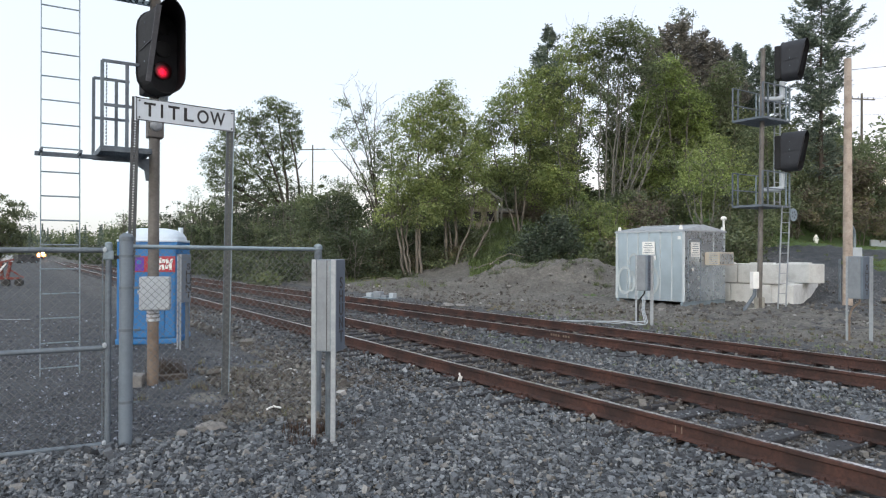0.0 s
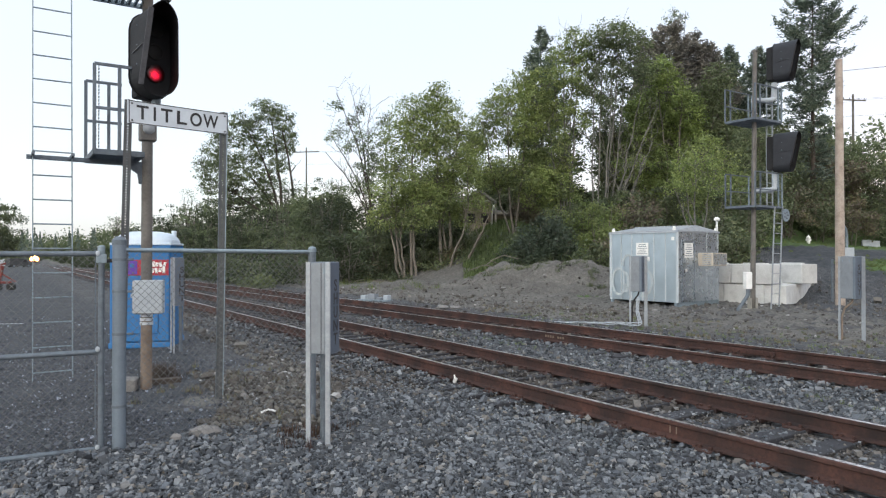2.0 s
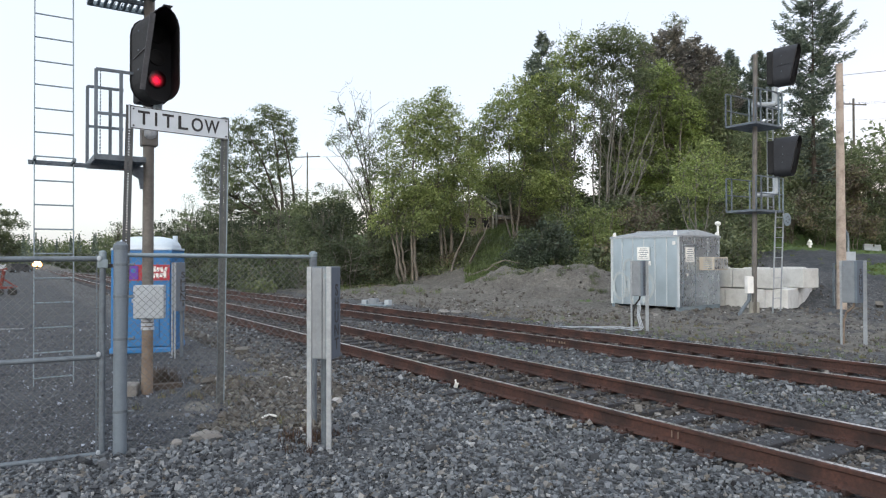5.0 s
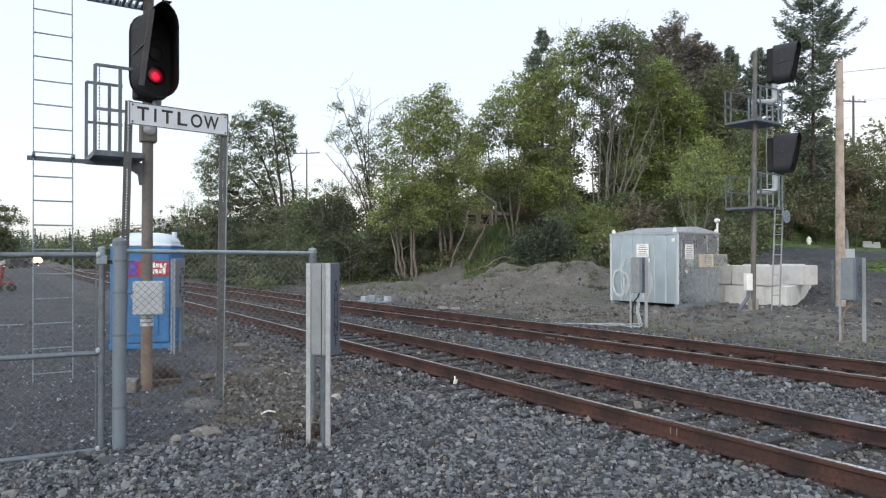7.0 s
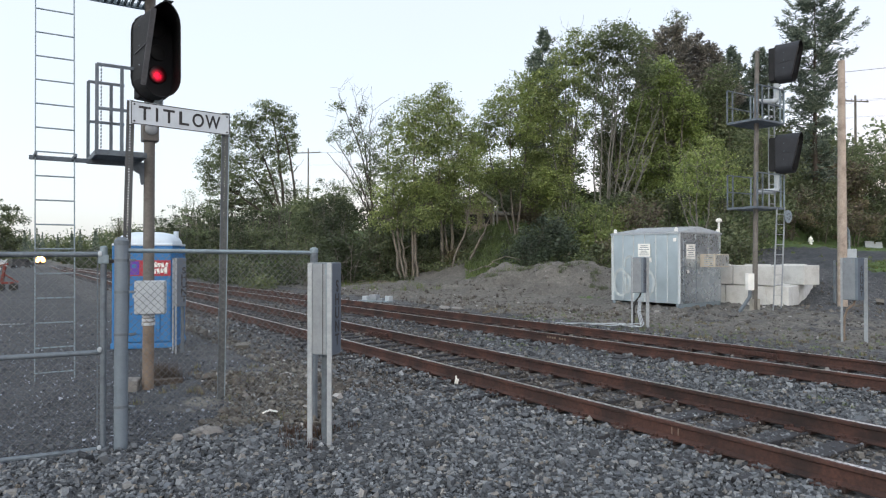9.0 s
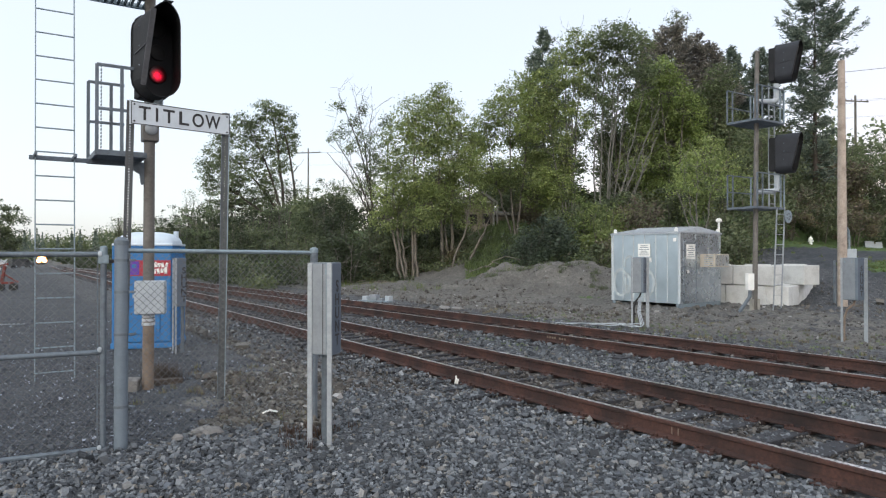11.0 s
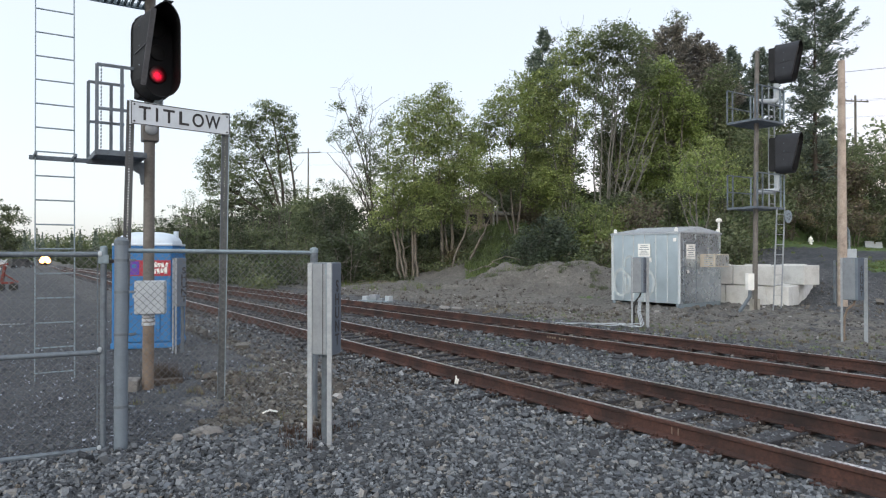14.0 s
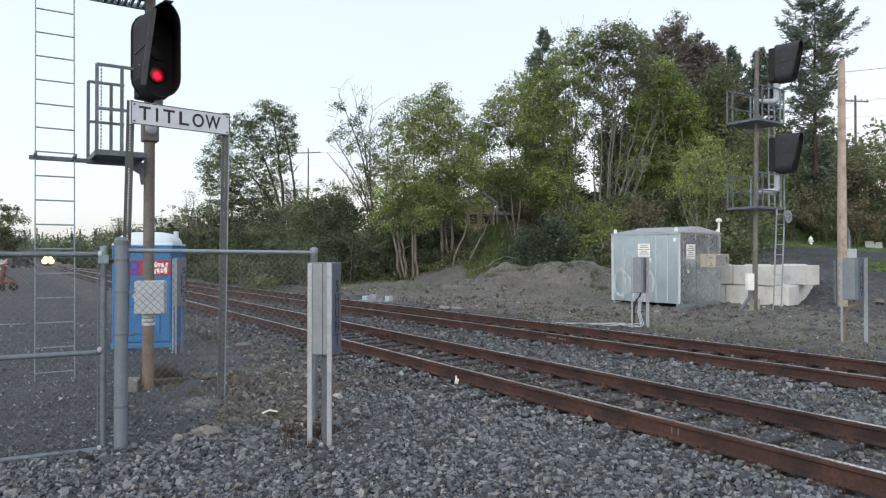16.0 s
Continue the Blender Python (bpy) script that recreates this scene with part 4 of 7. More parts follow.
# ---- portable toilet ----
def portable_toilet():
    t = thing("portable_toilet", "blue plastic portable toilet with a pale domed roof", "portable toilet", (-6.02, 13.95, 0), 9)
    bm = bmesh.new()
    box(bm, (0, 0, 1.05), (1.10, 1.12, 1.98), bevel=0.04)
    body = part("body", bm, M_BLUE, t)
    for x in (-0.52, 0.52):
        for y in (-0.53, 0.53):
            part("corner_post", box(bmesh.new(), (x, y, 1.03), (0.10, 0.10, 2.02), bevel=0.03), M_BLUE, body)
    bm = box(bmesh.new(), (0, 0, 0.06), (1.18, 1.20, 0.12), bevel=0.03)
    part("skid_base", bm, M_BLUE, t)
    bm = box(bmesh.new(), (0.02, -0.585, 1.06), (1.06, 0.05, 1.86), bevel=0.03)
    door = part("door", bm, M_BLUE, body)
    for z in (0.5, 1.05):
        part("door_panel", box(bmesh.new(), (-0.02, -0.612, z), (0.74, 0.02, 0.42), bevel=0.02), M_BLUE, door)
    bm = box(bmesh.new(), (0.14, -0.614, 1.59), (0.80, 0.012, 0.31), bevel=0.004)
    part("red_panel", bm, M_REDPAINT, door, "red sticker with white script")
    bm = box(bmesh.new(), (-0.14, -0.622, 1.59), (0.19, 0.008, 0.27), bevel=0.003)
    part("purple_panel", bm, M_PURPLE, door)
    for k, (x, z, wd, hg, tilt) in enumerate(((0.10, 1.73, 0.05, 0.09, 0), (0.17, 1.72, 0.05, 0.07, 15), (0.24, 1.72, 0.045, 0.08, -12), (0.31, 1.70, 0.04, 0.12, 18),
                                             (0.09, 1.60, 0.05, 0.08, 10), (0.16, 1.60, 0.04, 0.09, -8), (0.23, 1.61, 0.05, 0.07, 12), (0.30, 1.61, 0.045, 0.10, 0))):
        part("script_mark", box(bmesh.new(), (x + 0.15, -0.624, z - 0.07), (wd * 1.2, 0.006, hg * 1.15), (0, tilt, 0), 0.002), M_WHITE, door)
    part("dot", rod(bmesh.new(), (-0.14, -0.624, 1.63), (-0.14, -0.631, 1.63), 0.045, n=14), M_BLUE, door)
    # roof: ribbed shallow dome
    bm = bmesh.new()
    box(bm, (0, 0, 2.055), (1.15, 1.16, 0.045), bevel=0.015)
    rings = []
    for k in range(7):
        a = k / 6 * math.pi / 2
        half, z = 0.56 * math.cos(a) ** 0.6 if k < 6 else 0.02, 2.07 + 0.25 * math.sin(a)
        rings.append([bm.verts.new((half * (0.55 * math.copysign(1, math.cos(q)) + 0.45 * math.cos(q)), half * (0.55 * math.copysign(1, math.sin(q)) + 0.45 * math.sin(q)), z)) for q in [(j + 0.5) * math.pi / 12 for j in range(24)]])
    for r0, r1 in zip(rings, rings[1:]):
        for i in range(24):
            bm.faces.new((r0[i], r0[(i + 1) % 24], r1[(i + 1) % 24], r1[i]))
    bm.faces.new(rings[-1])
    roof = part("roof", bm, M_DOME, t, "pale translucent domed roof")
    part("vent_pipe", rod(bmesh.new(), (0.46, 0.2, 2.1), (0.46, 0.2, 2.34), 0.05, n=14), M_DOME, roof)


portable_toilet()


# ---- metal equipment shed ----
def ring_mark(name, parent, cx, cz, rx, rz, wide, m, a0=0.0, a1=360.0):
    bm = bmesh.new()
    n = 28
    prev = None
    for k in range(n + 1):
        a = radians(a0 + (a1 - a0) * k / n)
        pair = [bm.verts.new(m @ Vector((cx + (rx + q) * math.cos(a), 0, cz + (rz + q) * math.sin(a)))) for q in (-wide / 2, wide / 2)]
        if prev:
            bm.faces.new((prev[0], prev[1], pair[1], pair[0]))
        prev = pair
    return part(name, bm, M_CHALK, parent)


def notice(parent, m, wide, tall, lines):
    bm = slab(bmesh.new(), [(-wide / 2, -tall / 2), (wide / 2, -tall / 2), (wide / 2, tall / 2), (-wide / 2, tall / 2)], 0.006, Matrix())
    ob = part("notice", bm, M_WHITE, parent, "white notice with dark lines of print")
    ob.matrix_basis = m
    for k in range(lines):
        wd = wide * (0.55 + 0.25 * ((k * 7) % 3) / 2)
        part("print_line", box(bmesh.new(), (0, -0.005, tall * (0.36 - 0.72 * k / max(1, lines - 1))), (wd, 0.003, tall * 0.045)), M_BOXBLUE, ob)


def shed():
    L, W, H = 2.81, 2.68, 2.46
    t = thing("equipment_shed", "galvanised metal equipment shed with sprayed scrawls and an air conditioner", "shed", (8.35, 25.4, 0.05), -51.5)
    bm = box(bmesh.new(), (0, 0, 0.10 + H / 2), (L, W, H), bevel=0.01)
    body = part("wall_body", bm, M_SHED, t, "bright galvanised sheet walls")
    for k in range(7):
        x = -L / 2 + L * k / 6
        part("wall_seam", box(bmesh.new(), (x, -W / 2 - 0.008, 0.10 + H / 2), (0.035 if 0 < k < 6 else 0.10, 0.03, H), bevel=0.006), M_SEAM, body)
    bm = box(bmesh.new(), (L / 2 + 0.008, 0, 0.10 + H / 2), (0.012, W - 0.08, H - 0.02))
    end = part("end_wall", bm, M_SHEDEND, body, "duller aluminium end wall")
    for y in (-W / 2 + 0.05, -0.32, 0.55, W / 2 - 0.05):
        part("wall_seam", box(bmesh.new(), (L / 2 + 0.02, y, 0.10 + H / 2), (0.02, 0.05, H)), M_SHEDEND, end)
    part("wall_seam", box(bmesh.new(), (L / 2 + 0.02, 0, 0.98), (0.015, W - 0.1, 0.03)), M_SHEDEND, end)
    bm = box(bmesh.new(), (L / 2 + 0.022, -0.72, 1.22), (0.02, 0.78, 2.12), bevel=0.006)
    door = part("door", bm, M_SHEDEND, end, "plain metal door")
    part("door_handle", rod(bmesh.new(), (L / 2 + 0.06, -0.98, 1.12), (L / 2 + 0.06, -0.98, 1.24), 0.014, n=8), M_BLACK, door)
    for z in (2.12, 2.30):
        part("door_louvre", box(bmesh.new(), (L / 2 + 0.036, -0.72, z), (0.016, 0.66, 0.03)), M_BLACK, door, "dark slot across the door head")
    for y in (-1.10, -0.34):
        part("door_jamb", box(bmesh.new(), (L / 2 + 0.036, y, 1.22), (0.016, 0.022, 2.12)), M_BOXBLUE, door)
    part("lock_plate", box(bmesh.new(), (L / 2 + 0.035, -0.86, 1.22), (0.02, 0.14, 0.10), bevel=0.01), M_WHITE, door)
    part("door_vent", box(bmesh.new(), (L / 2 + 0.04, -0.72, 2.27), (0.05, 0.62, 0.07), bevel=0.01), M_SHEDEND, door)
    # air conditioner hung on the end wall
    bm = box(bmesh.new(), (L / 2 + 0.30, 0.42, 1.60), (0.56, 0.98, 0.46), bevel=0.02)
    ac = part("air_conditioner", bm, M_BEIGE, body, "boxy metal air conditioner on the wall")
    for k in range(9):
        part("louvre", box(bmesh.new(), (L / 2 + 0.585, 0.02 + 0.1 * k, 1.60), (0.012, 0.06, 0.37)), M_SHEDEND, ac)
    for k in range(6):
        part("louvre", box(bmesh.new(), (L / 2 + 0.36, -0.075, 1.43 + 0.068 * k), (0.34, 0.012, 0.03)), M_SHEDEND, ac)
    # low hipped roof with an overhang
    bm = bmesh.new()
    box(bm, (0, 0, H + 0.12), (L + 0.10, W + 0.10, 0.07), bevel=0.01)
    e = [bm.verts.new(v) for v in ((-L / 2 - 0.05, -W / 2 - 0.05, H + 0.15), (L / 2 + 0.05, -W / 2 - 0.05, H + 0.15), (L / 2 + 0.05, W / 2 + 0.05, H + 0.15), (-L / 2 - 0.05, W / 2 + 0.05, H + 0.15))]
    r = [bm.verts.new((-L / 2 + 0.35, 0, H + 0.36)), bm.verts.new((L / 2 - 0.05, 0, H + 0.36))]
    for f in ((e[0], e[1], r[1], r[0]), (e[1], e[2], r[1]), (e[2], e[3], r[0], r[1]), (e[3], e[0], r[0])):
        bm.faces.new(f)
    roof = part("roof", bm, M_LEG, t, "pale hipped sheet-metal roof")
    part("roof_cap", box(bmesh.new(), (0.0, 0, H + 0.34), (L - 0.5, 0.42, 0.05), bevel=0.015), M_LEG, roof)
    part("eave_strip", box(bmesh.new(), (0, -W / 2 - 0.058, H + 0.10), (L + 0.12, 0.012, 0.05)), M_BOXPALE, roof)
    for x, y in ((-L / 2 + 0.12, -W / 2), (L / 2 - 0.12, -W / 2), (L / 2 - 0.1, W / 2)):
        bm = bmesh.new()
        slab(bm, [(-0.07, 0), (0.07, 0), (0.07, 0.10), (0.035, 0.17), (-0.035, 0.17), (-0.07, 0.10)], 0.02, Matrix.Translation((x, y, H + 0.13)))
        part("lifting_eye", bm, M_WHITE, roof)
    bm = rod(bmesh.new(), (L / 2 - 0.05, W / 2 - 0.0, H), (L / 2 - 0.05, W / 2, H + 0.62), 0.04, n=10)
    ball(bm, (L / 2 - 0.05, W / 2, H + 0.62), 0.11, (1, 1, 0.8))
    part("antenna", bm, M_WHITE, roof, "white mushroom antenna")
    for x in (-L / 2 + 0.06, L / 2 - 0.06):
        part("skid", box(bmesh.new(), (x, 0, 0.02), (0.12, W + 0.04, 0.18), bevel=0.01), M_GALV, t)
    fm = Matrix.Translation((0, -W / 2 - 0.026, 0))
    ring_mark("sprayed_mark", body, -1.02, 0.78, 0.30, 0.48, 0.10, fm, 20, 350)
    ring_mark("sprayed_mark", body, -0.72, 0.75, 0.10, 0.34, 0.10, fm)
    ring_mark("sprayed_mark", body, 0.0, 0.80, 0.40, 0.52, 0.09, fm, -100, 120)
    ring_mark("sprayed_mark", body, -0.62, 1.45, 0.22, 0.30, 0.08, fm, 60, 200)
    notice(body, pose(0.0, -W / 2 - 0.03, 1.97), 0.52, 0.46, 6)
    notice(body, pose(0.2, -W / 2 - 0.03, 1.62), 0.22, 0.16, 3)
    notice(end, pose(L / 2 + 0.045, -0.70, 1.92, 0, 0, 90), 0.55, 0.52, 6)
    part("tag_plate", box(bmesh.new(), (L / 2 - 0.16, -W / 2 - 0.03, 2.33), (0.12, 0.01, 0.12)), M_WHITE, body)


shed()


# ---- concrete blocks ----
def block_data():
    bm = bmesh.new()
    box(bm, (0, 0, 0.36), (1.52, 0.76, 0.72), bevel=0.035)
    box(bm, (0, 0, 0.735), (0.9, 0.22, 0.06), bevel=0.02)
    me = bpy.data.meshes.new("concrete_block")
    bm.to_mesh(me)
    bm.free()
    me.materials.append(M_CONCRETE)
    return me


BLOCK = block_data()
ux, uy = 0.623, -0.782
blocks = []
for k in range(2):
    blocks.append((11.95 - ux * (0.76 + 1.54 * k), 24.75 - uy * (0.76 + 1.54 * k), 0.0, -51.5))
    blocks.append((12.15 - ux * (0.80 + 1.54 * k), 24.47 - uy * (0.80 + 1.54 * k), 0.745, -51.5))
for k in range(3):
    blocks.append((12.50 + 0.66 * 1.54 * k, 24.95 + 0.75 * 1.54 * k, 0.03 * k, 48.7))
blocks.append((13.36, 25.75, 0.745, 108))
for k, (x, y, z, turn) in enumerate(blocks):
    ob = tagged(new("concrete_block", BLOCK), "pale cast concrete block in a two-course wall", "concrete block", "stacked concrete blocks")
    ob.matrix_basis = pose(x, y, z, 0, 0, turn + ((k * 37) % 5 - 2) * 0.5)


# ---- poles and wires ----
def utility_pole(place, tall, r, label, arm=0.0, arm_turn=0.0, mat=None):
    t = thing("utility_pole", label, "utility pole", place, arm_turn)
    part("pole", rod(bmesh.new(), (0, 0, -0.3), (0, 0, tall), r, r * 0.68, 16), mat or M_POLE, t)
    if arm:
        part("crossarm", box(bmesh.new(), (0, -0.15, tall - 0.6), (arm, 0.1, 0.12), bevel=0.01), mat or M_POLE, t)
        for x in (-arm * 0.45, -arm * 0.2, arm * 0.2, arm * 0.45):
            part("insulator", rod(bmesh.new(), (x, -0.15, tall - 0.54), (x, -0.15, tall - 0.38), 0.04, 0.03, 8), M_GALV_DARK, t)
    return t


def ground_at(x, y):
    return float(height(x, y))


pole = utility_pole((14.07, 23.9, ground_at(14.07, 23.9)), 8.7, 0.168, "bleached timber utility pole with meter boxes at its foot")
for x, y, z, sx, sy, sz, mt, nm in ((0.34, 0.12, 1.78, 0.36, 0.22, 0.56, M_BOXPALE, "meter_box"), (-0.22, 0.1, 0.9, 0.06, 0.08, 1.5, M_GALV_DARK, "conduit_board"), (0.46, 0.2, 1.75, 0.12, 0.22, 0.48, M_POLE, "backing_board")):
    part(nm, box(bmesh.new(), (x, y, z), (sx, sy, sz), bevel=0.015), mt, pole)
part("conduit", pipe(bmesh.new(), [(0.30, 0.1, 2.0), (0.30, 0.1, 2.45), (0.26, 0.08, 2.7), (0.12, 0.0, 2.85)], 0.045, 8), M_GALV, pole)
utility_pole((40.2, 66, ground_at(40.2, 66)), 17.4 - ground_at(40.2, 66), 0.14, "distant timber utility pole with a crossarm", 2.6, 10, M_BARK)
utility_pole((-17.9, 90, ground_at(-17.9, 90)), 16.0 - ground_at(-17.9, 90), 0.12, "distant timber utility pole with a crossarm above the trees", 3.6, -10, M_BARK)
utility_pole((-33.5, 92, ground_at(-33.5, 92)), 5.0, 0.13, "far thin pole above the shrubs", mat=M_BARK)


def wire(points, sag, r):
    bm = bmesh.new()
    for a, b in zip(points, points[1:]):
        a, b = Vector(a), Vector(b)
        pts = [a.lerp(b, k / 14) - Vector((0, 0, sag * 4 * (k / 14) * (1 - k / 14))) for k in range(15)]
        for p, q in zip(pts, pts[1:]):
            rod(bm, p, q, r, n=4, caps=False)
    return tagged(part("overhead_wire", bm, M_BLACK), "thin dark overhead wire between poles", "wire", kind="structure")


for off, up in ((-1.1, 0.0), (1.1, 0.0), (0.0, -1.6)):
    wire([(40.2 + off, 66, 16.9 + up), (62 + off, 38, 16 + up)], 0.9, 0.007)
    wire([(40.2 + off, 66, 16.9 + up), (-17.9 + off, 90, 15.4 + up)], 1.2, 0.007)
wire([(14.1, 23.9, 8.3), (34, 20, 11)], 0.4, 0.008)


# ---- small things by the street and beside the tracks ----
def hydrant(x, y):
    t = thing("fire_hydrant", "small white fire hydrant on the grass", "fire hydrant", (x, y, ground_at(x, y)), 20)
    bm = bmesh.new()
    rod(bm, (0, 0, -0.05), (0, 0, 0.55), 0.11, 0.10, 14)
    rod(bm, (0, 0, 0.0), (0, 0, 0.05), 0.17, n=14)
    rod(bm, (0, 0, 0.52), (0, 0, 0.57), 0.15, n=14)
    part("barrel", bm, M_WHITE, t)
    bm = ball(bmesh.new(), (0, 0, 0.58), 0.13, (1, 1, 0.9))
    rod(bm, (0, 0, 0.68), (0, 0, 0.76), 0.035, n=6)
    part("bonnet", bm, M_WHITE, t)
    for x0 in (-1, 1):
        part("nozzle", rod(bmesh.new(), (x0 * 0.08, 0, 0.42), (x0 * 0.2, 0, 0.42), 0.06, n=10), M_WHITE, t)


hydrant(24.4, 45.0)


def barrier(x, y, turn):
    t = thing("barrier", "low white concrete barrier by the street", "barrier", (x, y, ground_at(x, y) - 0.03), turn)
    bm = slab(bmesh.new(), [(-0.25, 0), (0.25, 0), (0.14, 0.18), (0.08, 0.5), (-0.08, 0.5), (-0.14, 0.18)], 0.62, Matrix())
    part("barrier_block", bm, M_BOXPALE, t)


for k in range(2):
    barrier(32.9 + 0.75 * k, 52.4 + 0.15 * k, 78)


def switch_machine(x, y, turn, label):
    t = thing("switch_machine", label, "switch machine", (x, y, ground_at(x, y)), turn)
    for cx, cy, sx, sy, sz in ((-0.5, 0, 0.34, 0.4, 0.28), (-0.1, 0.02, 0.5, 0.36, 0.36), (0.28, 0, 0.34, 0.3, 0.2), (0.62, 0.05, 0.3, 0.34, 0.32)):
        part("housing", box(bmesh.new(), (cx, cy, sz / 2), (sx * 0.75, sy * 0.7, sz * 0.62), bevel=0.02), M_BOXGREY if cx in (-0.1, 0.28) else M_BOXPALE, t)
    part("base_plate", box(bmesh.new(), (0, 0, 0.04), (1.5, 0.5, 0.06), bevel=0.01), M_GALV, t)


switch_machine(-2.68, 27.2, -35, "pale low switch machine housings beside the siding")


def rubble(x, y, size, turn, label, mat):
    r = random.Random(int(x * 100 + y * 10))
    bm = bmesh.new()
    bmesh.ops.create_icosphere(bm, subdivisions=2, radius=0.5, matrix=Matrix.Diagonal((*size, 1)))
    for v in bm.verts:
        v.co += v.co * r.uniform(-0.14, 0.14)
    ob = part("rock", bm, mat)
    ob.matrix_basis = pose(x, y, ground_at(x, y) + size[2] * 0.22, 0, 0, turn)
    tagged(ob, label, "rock")


rubble(0.05, 23.4, (0.44, 0.36, 0.18), 20, "pale broken concrete lump beside the siding", M_ROCK)
rubble(0.48, 23.3, (0.42, 0.3, 0.14), -10, "pale broken concrete lump beside the siding", M_ROCK)
rubble(-2.42, 6.95, (0.34, 0.16, 0.14), 20, "long pale rock at the edge of the ballast", M_ROCK)
rubble(-2.62, 6.72, (0.12, 0.10, 0.10), 20, "fist-sized pale stone on the ballast", M_ROCK)
rubble(2.9, 31.6, (0.26, 0.2, 0.13), 10, "dusty boulder at the foot of the dirt heap", M_ROCK)
rubble(4.9, 32.2, (0.2, 0.2, 0.16), 60, "dusty boulder at the foot of the dirt heap", M_ROCK)
for k in range(3):
    points = [(4.98 + 0.03 * k, 17.25, 0.75), (4.93 + 0.03 * k, 17.18, 0.4), (4.96 + 0.04 * k, 17.05, 0.12)]
    for j in range(13):
        u = j / 12
        points.append((4.95 - (1.5 + 0.25 * k) * u, 16.98 + 0.75 * u + 0.10 * math.sin(5 * u + 2 * k), 0.05 + 0.07 * abs(math.sin(4.5 * u + 1.4 * k)) * (1 - 0.5 * u)))
    bm = pipe(bmesh.new(), points, 0.011, 6)
    tagged(part("loose_conduit", bm, M_BOXPALE), "pale flexible conduit looping over the gravel", "conduit")
bm = bmesh.new()
box(bm, (0, 0, 0.03), (0.055, 0.02, 0.075), (14, 12, 20), 0.006)
box(bm, (-0.008, 0.004, 0.085), (0.022, 0.014, 0.05), (8, -14, 10), 0.004)
flake = tagged(part("paint_tag", bm, M_WHITE), "small white tag at the foot of the rail", "tag")
x, y = at(8.1, 5.50)
flake.location = (x, y, 0.0)
bm = pipe(bmesh.new(), [(-2.05, 7.72, 0.05), (-1.98, 7.75, 0.08), (-1.90, 7.80, 0.05)], 0.012, 6)
tagged(part("plastic_scrap", bm, M_WHITE), "bent scrap of white plastic on the dirt", "litter")
bm = box(bmesh.new(), (0, 0, 0), (1.0, 0.08, 0.006))
line = tagged(part("paint_stripe", bm, M_BOXPALE), "worn white paint stripe on the lot", "paint stripe", kind="structure")
line.matrix_basis = pose(-11.55, 17.9, ground_at(-11.55, 17.9) + 0.02, 0, 0, 8)


# faded marks sprayed on the rail webs
for name, s0, n0, z0, marks, wide, tall in (("paint_mark", 10.35, float(siding(10.6)) - 0.775, 0.10, 8, 0.045, 0.045), ("paint_mark", 4.36, 5.601, 0.09, 2, 0.012, 0.07)):
    for k in range(marks):
        if k != 3:
            x, y = at(s0 + 0.075 * k, n0)
            bm = box(bmesh.new(), (0, 0, 0), (wide, 0.004, tall), bevel=0.001)
            mark = tagged(part(name, bm, M_MASTRUST), "faded pale paint mark on the rusty rail web", "paint mark", "paint marks on the rails")
            mark.matrix_basis = pose(x, y, z0 + BED, 0, 0, math.degrees(math.atan2(AY, AX)))
for k, (x, y, turn, length) in enumerate(((-4.3, 42.0, 20, 1.9), (-3.6, 41.5, -35, 1.4), (-5.2, 42.6, 60, 1.2), (-3.9, 42.8, 8, 2.2), (2.0, 34.2, 70, 1.0), (2.3, 34.0, 100, 0.8), (2.6, 34.4, 40, 1.2), (3.2, 34.6, -20, 1.5), (2.2, 34.8, 10, 1.8))):
    bm = pipe(bmesh.new(), [(-length / 2, 0, 0), (0, 0.06, 0.08 + 0.03 * k), (length / 2, 0, 0.05 + 0.05 * (k % 3))], 0.028 - 0.001 * k, 6)
    st = tagged(part("dead_branch", bm, M_PALEBARK), "bleached dead branch lying on the dirt", "branch")
    st.matrix_basis = pose(x, y, ground_at(x, y) + 0.06, 0, 0, turn)


# ---- machines parked at the far end of the lot ----
def red_machine():
    x, y = -23.35, 35.0
    t = thing("towed_implement", "red steel towed implement on a row of small black wheels", "farm implement", (x, y, ground_at(x, y)), 12)
    for k in range(5):
        w = part("wheel", rod(bmesh.new(), (-1.4 + 0.62 * k, -0.1, 0.2), (-1.4 + 0.62 * k, 0.1, 0.2), 0.2, n=16), M_RUBBER, t)
        part("hub", rod(bmesh.new(), (-1.4 + 0.62 * k, -0.12, 0.2), (-1.4 + 0.62 * k, 0.12, 0.2), 0.08, n=10), M_BLACK, w)
    part("frame_beam", box(bmesh.new(), (-0.2, 0, 0.42), (2.6, 0.14, 0.12), bevel=0.02), M_EQUIPRED, t)
    for dx, tilt in ((-0.2, 8), (0.25, -6), (0.6, 10)):
        part("upright", box(bmesh.new(), (dx, 0, 0.85), (0.14, 0.14, 0.9), (0, tilt, 0), 0.02), M_EQUIPRED, t)
    part("top_link", box(bmesh.new(), (0.2, 0, 1.25), (1.3, 0.1, 0.1), (0, -14, 0), 0.02), M_EQUIPRED, t)
    part("strut", bar(bmesh.new(), (0.6, 0, 0.9), (1.3, 0, 0.45), 0.07, 0.07), M_EQUIPRED, t)
    part("cylinder", rod(bmesh.new(), (0.0, -0.12, 0.5), (0.5, -0.12, 1.2), 0.05, n=10), M_WHITE, t)


